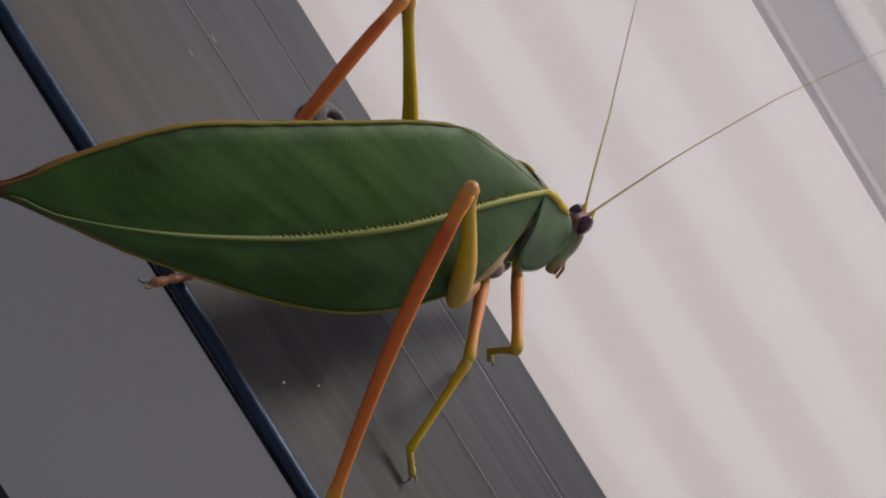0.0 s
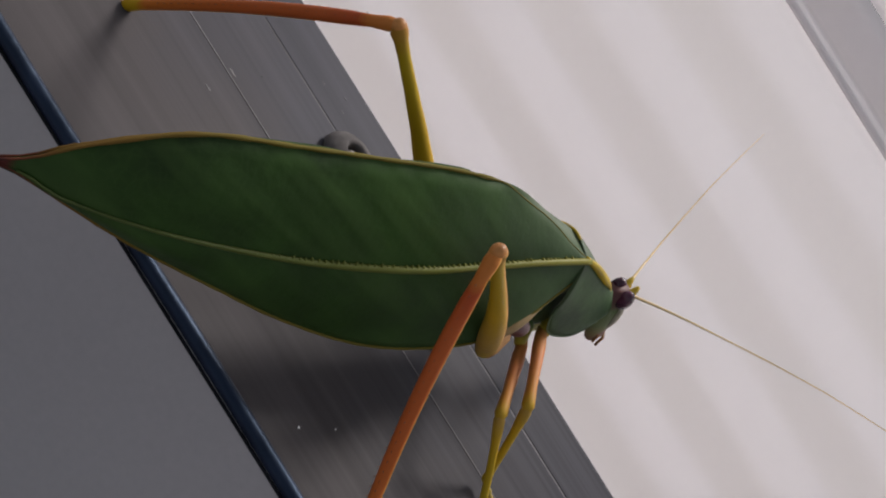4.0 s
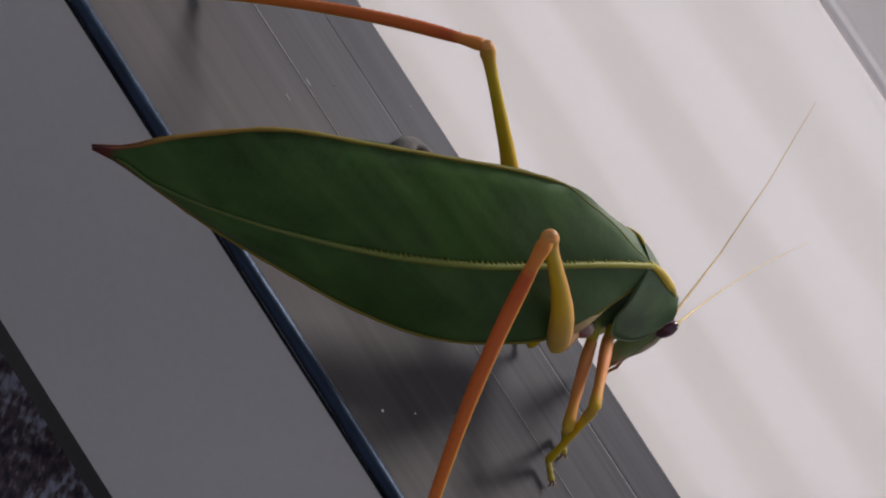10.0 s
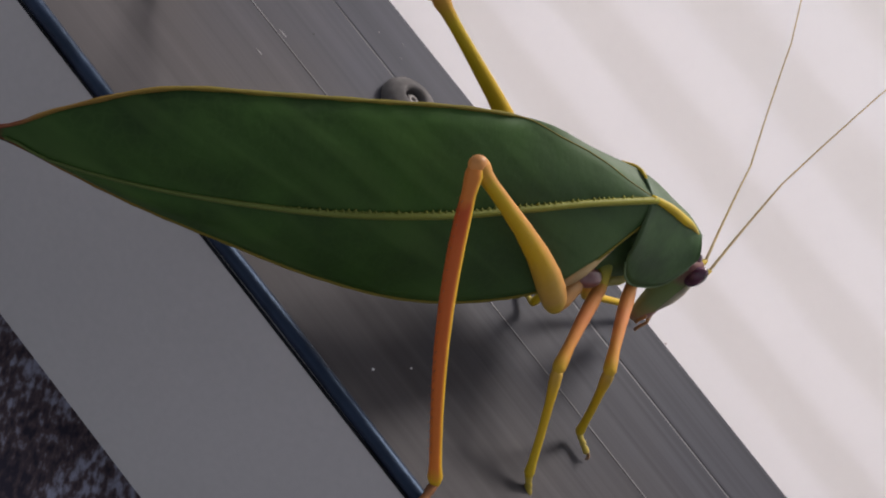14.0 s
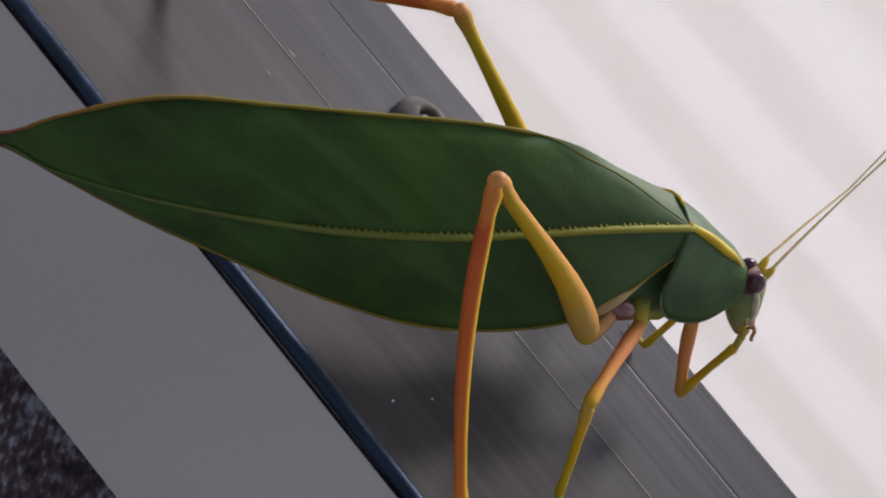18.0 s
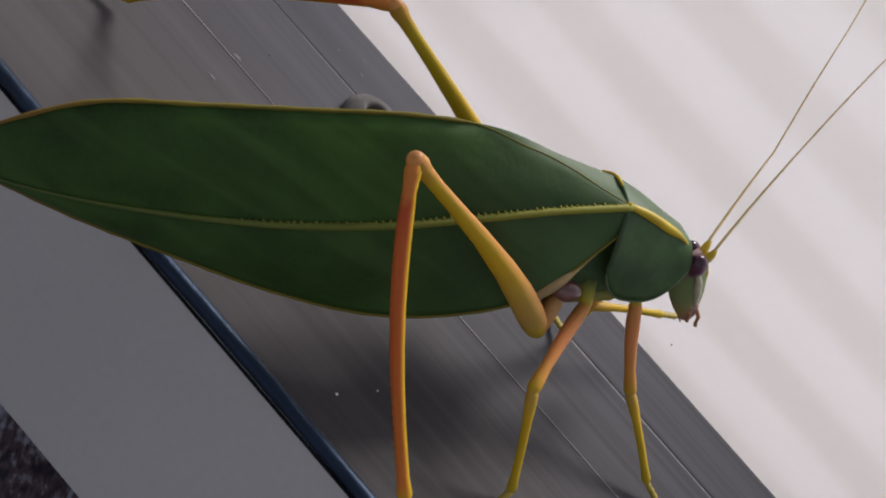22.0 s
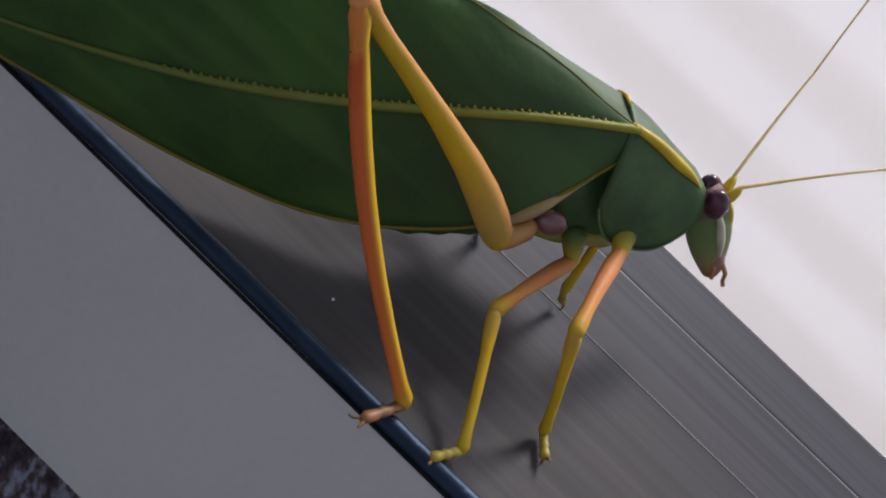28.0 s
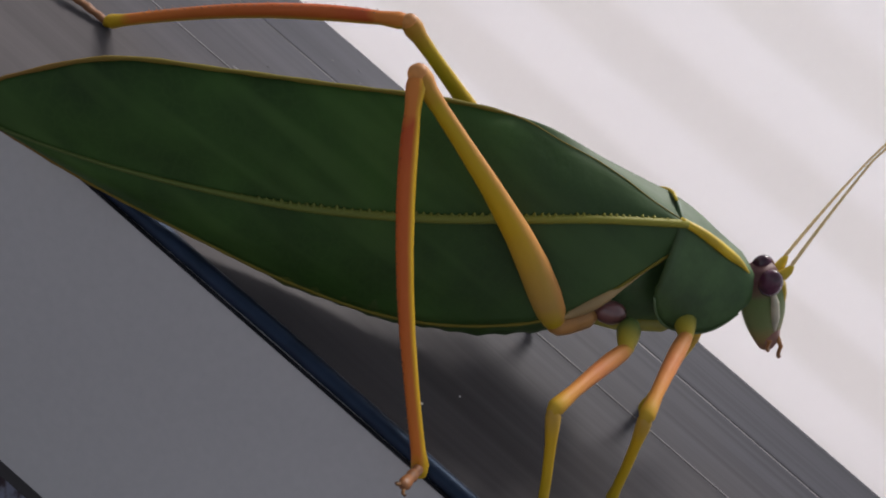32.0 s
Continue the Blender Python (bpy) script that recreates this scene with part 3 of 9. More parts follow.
def forewing(far):
    bm = bmesh.new()
    xs = [-52 + 52 * (i / 64) for i in range(65)]
    grid = [[wing_point(x, j / 20, far) for j in range(21)] for x in xs]
    t = Vector((0, 0.14 if not far else -0.14, 0))
    rings = [[p for p in row] + [p + t for p in reversed(row)] for row in grid]
    loft(bm, rings)
    bmesh.ops.remove_doubles(bm, verts=bm.verts, dist=0.00001)
    wing = part("forewing", bm, WING, katydid, "leaf-green forewing with a red-brown tip")
    out = Vector((0, -0.1 if not far else 0.1, 0))
    bm = bmesh.new()
    px = [-50.5 + 50.4 * i / 60 for i in range(61)]
    tube(bm, [wing_point(x, 0.5, far) + out for x in px], [0.09 + 0.23 * smooth01((x + 50) / 30) for x in px], 8)
    if not far:
        x = -37.0
        while x < -1.5:
            p = wing_point(x, 0.5) + out
            q = p + (wing_point(x, 0.56) - wing_point(x, 0.5)).normalized() * (0.36 + 0.16 * random.random()) * smooth01((x + 39) / 12) + Vector((-0.1, -0.02, 0))
            tube(bm, [p, p.lerp(q, 0.6), q], [0.22, 0.17, 0.07], 5)
            x += 0.44 + 0.16 * random.random()
    part("midvein", bm, MIDVEIN, wing, "yellow-green saw-edged midvein")
    bm = bmesh.new()
    tube(bm, [wing_point(x, 1.0 if x < -17 else 1 - 0.2 * smooth01((x + 17) / 2), far) for x in xs], [(0.14 + 0.05 * math.sin(x) ** 2) * (1 - 0.7 * smooth01((x + 18) / 4)) * (0.5 + 0.5 * smooth01((x + 52) / 8)) for x in xs], 7)
    part("upper_edge", bm, EDGE, wing, "olive-yellow wing edge")
    bm = bmesh.new()
    tube(bm, [wing_point(x, 0.0, far) for x in xs], [(0.12 + 0.04 * math.sin(x * 1.3) ** 2) * (0.5 + 0.5 * smooth01((x + 52) / 8)) for x in xs], 7)
    part("lower_edge", bm, EDGE, wing, "olive-yellow wing edge")
    if not far:
        bm = bmesh.new()
        fx = [-9 + 8.4 * i / 20 for i in range(21)]
        tube(bm, [wing_point(x, 0.0) + Vector((0.1, 0.1, -0.15)) for x in fx], [0.06 + 0.48 * math.exp(-((i - 8) / 5) ** 2) for i in range(21)], 8)
        part("front_margin", bm, MARGIN, wing, "cream-tan folded front margin")
    return wing


forewing(False)
forewing(True)

# Abdomen and thorax under the wings.
bm = bmesh.new()
rings = []
for i in range(37):
    x = -30 + 26 * i / 36
    low, w = np.interp(x, [-30, -28, -20, -13, -9, -4], [-4.4, -5.2, -6.5, -6.5, -5.8, -4.6]), np.interp(x, [-30, -28.5, -20, -12, -4], [0.25, 0.8, 1.5, 2.2, 2.6])
    w *= 1 + 0.05 * math.cos(i * 2 * math.pi / 3)
    mid_y, half = np.interp(x, [-30, -20, -12, -4], [-3.4, -3.6, -3.0, -1.5]), np.interp(x, [-30, -28.5, -20], [0.35, 1.2, 2.6])
    rings.append([(x, mid_y + w * math.cos(a), low + half + half * math.sin(a) * (1 + 0.03 * math.cos(i * 2 * math.pi / 3))) for a in [2 * math.pi * k / 16 for k in range(16)]])
loft(bm, rings)
abdomen = part("abdomen", bm, ABDOMEN, katydid, "dark green ringed abdomen")
bm = bmesh.new()
rings = []
for i in range(13):
    x = -8 + 13 * i / 12
    r = 3.2 * (0.75 + 0.25 * math.sin(math.pi * i / 12))
    rings.append([(x, r * math.cos(a) * 0.95, -2.6 + r * 1.25 * math.sin(a)) for a in [2 * math.pi * k / 18 for k in range(18)]])
loft(bm, rings)
part("thorax", bm, GREEN, katydid, "green thorax")
bm = bmesh.new()
tube(bm, [(-8, 0, -5.2), (-5, 0, -5.9), (-1, 0, -6.1), (3, 0, -5.6), (6, 0, -4.4)], [1.6, 2.3, 2.4, 2.2, 1.2], 12, 0.55)
part("sternum", bm, BELLY, katydid, "yellow-green breast between the legs")
for s in (-1, 1):
    bm = bmesh.new()
    ball(bm, (-3.2, s * 4.25, -3.8), (1.35, 0.85, 1.0), 16, 10)
    part("coxa", bm, PURPLE, katydid, "mauve hip joint")

# Pronotum: a saddle with rounded side lobes and a yellow ridge on each shoulder.
def saddle(u, v):
    """u 0..1 from back to front, v -1..1 from the right lobe's rim over the back to the left one's."""
    x = -0.7 + 8.2 * u
    ridge = curve(u, [0, 0.3, 0.7, 1.0], [4.45, 3.7, 2.3, 1.3])
    rim = -4.3 + 3.4 * (abs(u - 0.5) / 0.5) ** 3
    w = 3.05 - 0.25 * u
    if v > 0:
        w = 2.55 - 1.35 * u
    a, drop = abs(v), 0.45 + 0.25 * u if v > 0 else 0.0
    if a < 0.34:
        q = a / 0.34
        y, z = w * q, ridge + (0.75 - 0.5 * u) * (1 - q * q) + 0.1 - drop * q
    else:
        q = (a - 0.34) / 0.66
        y, z = w + 1.25 * math.sin(q * math.pi * 0.62), ridge - drop + (rim - ridge) * q
    return Vector((x, math.copysign(y, v), z))


bm = bmesh.new()
grid = [[saddle(i / 18, -1 + j / 15) for j in range(31)] for i in range(19)]
mid = Vector((3, 0, -1.5))
loft(bm, [row + [mid + (p - mid) * 0.93 for p in reversed(row)] for row in grid])
pron = part("pronotum", bm, GREEN, katydid, "sage-green shield behind the head")
for s in (-1, 1):
    bm = bmesh.new()
    tube(bm, [saddle(i / 24, s) for i in range(1, 24)], 0.1, 7)
    part("rim", bm, RIM, pron, "paler green rolled rim")
    bm = bmesh.new()
    tube(bm, [saddle(i / 18, s * 0.335) + Vector((0, 0, 0.08 - 0.3 * smooth01((i - 14) / 4))) for i in range(19)], [(0.26 + 0.16 * math.sin(math.pi * i / 18)) * (1 - 0.8 * smooth01((i - 12) / 6)) for i in range(19)], 8)
    part("ridge", bm, YELLOW, pron, "bright yellow shoulder ridge")
bm = bmesh.new()
tube(bm, [saddle(0.0, -0.34 + 0.68 * j / 12) + Vector((0.05, 0, 0.02)) for j in range(4, 13)], [0.08 + 0.13 * j / 12 for j in range(4, 13)], 7)
part("collar", bm, YELLOW, pron, "yellow hind rim")

# Head: its space starts at the near eye, x down the face, y to the far side, z forwards.
bm = bmesh.new()
rings = []
for i in range(19):
    t = i / 18
    x = -0.85 + 10.25 * t
    w = 1.4 * math.sin(math.pi * min(1, 0.17 + 0.58 * t)) ** 0.7 * (1 - 0.4 * t)
    d = 1.95 * math.sin(math.pi * min(1, 0.2 + 0.6 * t)) ** 0.7 * (1 - 0.45 * t ** 3)
    rings.append([(x, 1.15 + w * math.cos(a), -0.65 + 0.9 * t ** 0.7 + d * math.sin(a) - 0.1 * t) for a in [2 * math.pi * k / 20 for k in range(20)]])
loft(bm, rings)
head = part("head", bm, FACE, katydid, "pale green head with a slanting face")
for y in (0.15, 1.85):
    bm = bmesh.new()
    ball(bm, (0.05, y, 0.0), (1.42, 0.75, 1.02), 20, 14)
    part("eye", bm, EYE, head, "glossy dark plum eye")
bm = bmesh.new()
tube(bm, [(0.3, 1.15, 0.8), (0.9, 1.15, 1.1), (1.6, 1.15, 1.3), (2.6, 1.15, 1.4), (4.2, 1.15, 1.35), (5.8, 1.15, 1.1)], [0.3, 0.5, 0.6, 0.6, 0.5, 0.3], 10, 0.6)
part("brow", bm, YELLOW, head, "yellow front of the head")
bm = bmesh.new()
tube(bm, [(1.2, -0.05, 0.15), (2.6, -0.02, 0.35), (4.4, 0.12, 0.45), (6.6, 0.4, 0.5)], [0.2, 0.36, 0.4, 0.22], 8)
part("cheek_stripe", bm, CREAM, head, "cream stripe below the eye")
for e in (-1, 1):
    bm = bmesh.new()
    ball(bm, (7.5, 1.15 + e * 0.45, 0.3), (1.9, 0.5, 0.85))
    part("mandible", bm, PINK, head, "dusky pink jaw")
    for dz, ln in ((0.8, 1.05), (-0.2, 0.9)):
        bm = bmesh.new()
        y = 1.15 + e * 0.55
        tube(bm, [(7.6, y, dz), (7.5 * ln + 1.1, y + e * 0.35, dz + 0.3), (8.4 * ln + 1.1, y + e * 0.3, dz + 0.1), (9.1 * ln + 1.1, y + e * 0.2, dz + 0.2)], [0.24, 0.19, 0.17, 0.2], 7)
        part("palp", bm, AMBER, head, "amber mouth feeler")
    bm = bmesh.new()
    tube(bm, [(0.5, 1.15 + e * 0.35, 0.7), (0.35, 1.3 + e * 0.45, 1.35), (0.05, 1.5 + e * 0.58, 1.85), (-0.28, 1.6 + e * 0.6, 2.15)], [0.42, 0.46, 0.34, 0.17], 9)
    part("scape", bm, YELLOW, head, "yellow antenna base")
LIMB = {"head": head, "abdomen": abdomen}
for side in ("near", "far"):
    for kind in ("mid", "front"):
        bm = bmesh.new()
        tube(bm, [(-0.35, 0, 0), (0, 0, 0), (0.6, 0, 0), (1.3, 0, 0), (2.1, 0, 0), (2.8, 0, 0), (3.1, 0, 0)], [0.35, 0.55, 0.68, 0.85, 0.95, 0.75, 0.3], 12)
        LIMB["%s_coxa_%s" % (kind, side)] = part("coxa", bm, COXA, katydid, "yellow hip joint")
    bm = bmesh.new()
    tube(bm, [(-0.5, 0, 0), (0, 0, 0), (0.9, 0, 0), (1.8, 0, 0), (2.8, 0, 0), (3.6, 0, 0)], [0.45, 0.85, 1.0, 0.95, 0.9, 0.5], 12)
    LIMB["trochanter_" + side] = part("trochanter", bm, HIP, katydid, "tan hip link")



# Antennae, each in three stiff pieces.
for k in "ab":
    for s, (ln, r0, r1) in enumerate(((11.2, 0.15, 0.085), (13.2, 0.085, 0.06), (14.0, 0.06, 0.035))):
        bm = bmesh.new()
        n = 24
        tube(bm, [(ln * i / n, 0, 0.12 * math.sin(math.pi * i / n)) for i in range(n + 1)], [(r0 + (r1 - r0) * i / n) * (1 + 0.12 * (i % 2)) for i in range(n + 1)], 6)
        LIMB["ant_%s%d" % (k, s + 1)] = part("antenna", bm, FEELER, katydid, "thread-thin straw-brown antenna")


def hind_leg(side):
    bm = bmesh.new()
    xs = [-0.5, 0, 0.6, 1.4, 3, 6, 10, 14.6, 18.0, 20.7, 22.6, 23.8, 24.4]
    rs = [0.35, 0.68, 0.76, 0.6, 0.54, 0.6, 0.74, 0.98, 1.18, 1.24, 1.14, 0.85, 0.4]
    tube(bm, [(x, 0, 0.75 * math.sin(math.pi * max(0, x / 24.4) ** 1.3)) for x in xs], rs, 14)
    for q in bm.verts:
        q.co.y *= 0.8
    LIMB["hind_femur_" + side] = f = part("hind_femur", bm, FEMUR if side == "near" else FEMUR_FAR, katydid, "golden hind thigh, swollen at the hip")
    bm = bmesh.new()
    ball(bm, (0.0, 0, 0), (0.64, 0.58, 0.66))
    part("knee", bm, KNEE, f, "orange knee")
    bm = bmesh.new()
    tl = 27.3 if side == "near" else 28.7
    xs = [tl * q for q in (0, 0.03, 0.08, 0.146, 0.22, 0.293, 0.403, 0.513, 0.623, 0.75, 0.85, 0.927, 0.974, 1)]
    rs = [0.5, 0.62, 0.5, 0.58, 0.6, 0.6, 0.58, 0.56, 0.53, 0.5, 0.49, 0.5, 0.62, 0.4]
    tube(bm, [(x, 0, -0.95 * math.sin((x / tl) ** 0.85 * math.pi)) for x in xs], rs, 12)
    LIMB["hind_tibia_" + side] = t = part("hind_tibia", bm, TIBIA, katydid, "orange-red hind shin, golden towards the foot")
    bm = bmesh.new()
    for i in range(26):
        for e in (-1, 1):
            x = 2.5 + i * 0.85
            w = -0.95 * math.sin((x / tl) ** 0.85 * math.pi)
            tube(bm, [(x, e * 0.25, w - 0.45), (x + 0.15, e * 0.36, w - 0.6)], [0.045, 0.01], 4)
    tagged(part("spines", bm, FOOT, t, "row of fine brown spines"), kind="stuff")
    LIMB["hind_tarsus_" + side] = foot("hind_foot", 4.4, 0.42, FOOT)


def foot(name, ln, r, material):
    bm = bmesh.new()
    k = ln / 4
    tube(bm, [(x * k, 0, z) for x, z in ((-0.2, 0), (0.3, 0.05), (0.9, 0), (1.1, 0), (1.5, 0.05), (1.9, 0), (2.1, 0), (2.6, 0.03), (3.2, 0), (3.6, 0.08))], [r * q for q in (0.8, 0.95, 1, 0.8, 1.0, 1.08, 0.8, 1.05, 1.1, 0.6)], 9, 0.8)
    ob = part(name, bm, material, katydid, "jointed foot with two hooked claws")
    for e in (-1, 1):
        bm = bmesh.new()
        tube(bm, [(3.4 * k, e * 0.12, 0.05), (3.9 * k, e * 0.35, 0.1), (4.25 * k, e * 0.5, -0.1), (4.35 * k, e * 0.5, -0.35)], [0.14, 0.12, 0.08, 0.02], 6)
        part("claw", bm, CLAW, ob, "brown hooked claw")
    return ob


def small_leg(kind, side, fl, tl):
    bm = bmesh.new()
    q = fl / 8
    tube(bm, [(x * q, 0, 0.25 * math.sin(x / 8 * math.pi)) for x in (-0.3, 0.2, 0.9, 2, 4, 6, 7.4, 8.2)], [0.35, 0.62, 0.58, 0.5, 0.58, 0.66, 0.6, 0.45], 12)
    LIMB["%s_femur_%s" % (kind, side)] = part(kind + "_femur", bm, THIGH, katydid, "salmon-orange %s thigh" % ("middle" if kind == "mid" else "front"))
    bm = bmesh.new()
    q = tl / 10
    tube(bm, [(x * q, 0, 0.12 * math.sin(x / 10 * math.pi)) for x in (-0.2, 0.5, 1.4, 3, 6, 8.6, 9.6, 10.1)], [0.4, 0.55, 0.52, 0.4, 0.37, 0.38, 0.47, 0.3], 11)
    LIMB["%s_tibia_%s" % (kind, side)] = part(kind + "_tibia", bm, SHIN, katydid, "yellow %s shin" % ("middle" if kind == "mid" else "front"))
    LIMB["%s_tarsus_%s" % (kind, side)] = foot(kind + "_foot", 2.6 if kind == "mid" else 2.3, 0.38, YFOOT)


for side in ("near", "far"):
    hind_leg(side)
    small_leg("mid", side, 9.8, 9.9)
    small_leg("front", side, 9.4, 9.5)


def motions():
    walk(katydid, [
        (0, pose(0.02672, 0.00185, 0.01327, -26.32, -5.13, -21.39)),
        (0.5, pose(0.02711, 0.00128, 0.01330, -23.82, -4.44, -22.31)),
        (1, pose(0.02731, 0.00119, 0.01333, -21.67, -3.65, -23.25)),
        (1.5, pose(0.02728, 0.00071, 0.01318, -20.15, -2.53, -24.77)),
        (2, pose(0.02747, 0.00026, 0.01305, -18.87, -1.21, -26.29)),
        (2.5, pose(0.02752, -0.00023, 0.01285, -17.81, -1.30, -27.23)),
        (3, pose(0.02759, -0.00048, 0.01256, -16.91, -1.21, -28.18)),
        (3.5, pose(0.02731, -0.00060, 0.01290, -16.52, -2.35, -29.09)),
        (5.5, pose(0.02537, -0.00121, 0.01366, -15.28, -6.35, -32.81)),
        (6, pose(0.02529, -0.00128, 0.01374, -14.47, -6.39, -33.00)),
        (6.5, pose(0.02508, -0.00137, 0.01377, -14.18, -6.51, -32.99)),
        (7, pose(0.02494, -0.00143, 0.01380, -13.97, -6.53, -32.98)),
        (7.5, pose(0.02512, -0.00142, 0.01372, -13.77, -6.75, -33.13)),
        (8, pose(0.02527, -0.00152, 0.01358, -13.52, -6.88, -33.27)),
        (8.5, pose(0.02561, -0.00154, 0.01347, -13.05, -7.21, -33.66)),
        (9, pose(0.02590, -0.00167, 0.01333, -12.53, -7.45, -34.02)),
        (9.5, pose(0.02551, -0.00167, 0.01356, -13.71, -6.80, -33.93)),
        (10, pose(0.02506, -0.00169, 0.01371, -14.85, -6.10, -33.85)),
        (10.5, pose(0.02465, -0.00178, 0.01396, -15.43, -6.20, -35.55)),
        (11, pose(0.02435, -0.00195, 0.01424, -16.09, -6.07, -37.18)),
        (11.5, pose(0.02395, -0.00226, 0.01408, -16.00, -6.10, -38.26)),
        (12, pose(0.02353, -0.00272, 0.01379, -15.84, -6.12, -39.36)),
        (12.5, pose(0.02358, -0.00266, 0.01372, -16.19, -6.32, -38.19)),
        (13, pose(0.02374, -0.00272, 0.01357, -16.56, -6.38, -36.97)),
        (13.5, pose(0.02364, -0.00293, 0.01392, -16.96, -7.28, -37.17)),
        (14, pose(0.02349, -0.00283, 0.01416, -17.44, -8.26, -37.45)),
        (14.5, pose(0.02335, -0.00293, 0.01410, -17.18, -8.58, -37.94)),
        (16.5, pose(0.02286, -0.00318, 0.01392, -16.63, -9.86, -40.04)),
        (17, pose(0.02293, -0.00300, 0.01381, -16.26, -10.57, -41.18)),
        (17.5, pose(0.02283, -0.00338, 0.01438, -16.28, -10.68, -41.84)),
        (18, pose(0.02266, -0.00387, 0.01480, -16.21, -11.27, -42.50)),
        (18.5, pose(0.02271, -0.00394, 0.01504, -16.21, -11.21, -42.43)),
        (19, pose(0.02262, -0.00407, 0.01528, -16.16, -11.56, -42.33)),
        (19.5, pose(0.02241, -0.00388, 0.01539, -15.83, -11.34, -42.66)),
        (20, pose(0.02206, -0.00384, 0.01546, -15.42, -11.14, -42.95)),
        (20.5, pose(0.02239, -0.00392, 0.01554, -15.86, -11.21, -42.71)),
        (21, pose(0.02256, -0.00418, 0.01561, -16.14, -9.80, -42.46)),
        (21.5, pose(0.02282, -0.00401, 0.01556, -16.69, -11.23, -42.84)),
        (22, pose(0.02301, -0.00395, 0.01560, -17.19, -12.25, -43.17)),
        (22.5, pose(0.02327, -0.00409, 0.01563, -17.97, -10.86, -42.18)),
        (23, pose(0.02350, -0.00430, 0.01582, -18.76, -10.66, -41.16)),
        (23.5, pose(0.02336, -0.00424, 0.01547, -18.07, -11.95, -42.18)),
        (24, pose(0.02320, -0.00418, 0.01531, -17.47, -13.26, -43.21)),
        (24.5, pose(0.02299, -0.00425, 0.01501, -16.91, -12.66, -43.74)),
        (26.5, pose(0.02178, -0.00438, 0.01434, -14.93, -11.03, -46.21)),
        (27, pose(0.02081, -0.00538, 0.01329, -14.07, -9.42, -49.33)),
        (27.5, pose(0.01964, -0.00576, 0.01193, -12.52, -7.40, -53.52)),
        (28, pose(0.01960, -0.00618, 0.01234, -11.70, -8.14, -54.77)),
        (28.5, pose(0.01963, -0.00601, 0.01279, -11.58, -9.42, -56.21)),
        (29, pose(0.01998, -0.00592, 0.01322, -11.50, -10.86, -57.50)),
        (29.5, pose(0.01972, -0.00563, 0.01344, -11.13, -11.51, -57.55)),
        (30, pose(0.01932, -0.00545, 0.01362, -10.74, -12.22, -57.62)),
        (30.5, pose(0.01940, -0.00550, 0.01369, -9.73, -12.91, -58.45)),
        (31, pose(0.01943, -0.00553, 0.01373, -8.67, -13.63, -59.35)),
        (31.5, pose(0.01931, -0.00554, 0.01344, -8.82, -13.80, -59.31)),
        (32, pose(0.01929, -0.00584, 0.01300, -8.83, -13.75, -59.63)),
    ])
    walk(LIMB["abdomen"], [(t, pose(0, 0, z * MM)) for t, z in ((0, 0), (1.3, 0), (2, -2.6), (3, -3.4), (3.5, -3.0), (5, 0), (20, 0), (22, -0.6), (26.5, -0.9), (28, -1.8), (29.5, -2.3), (32, -2.3))])
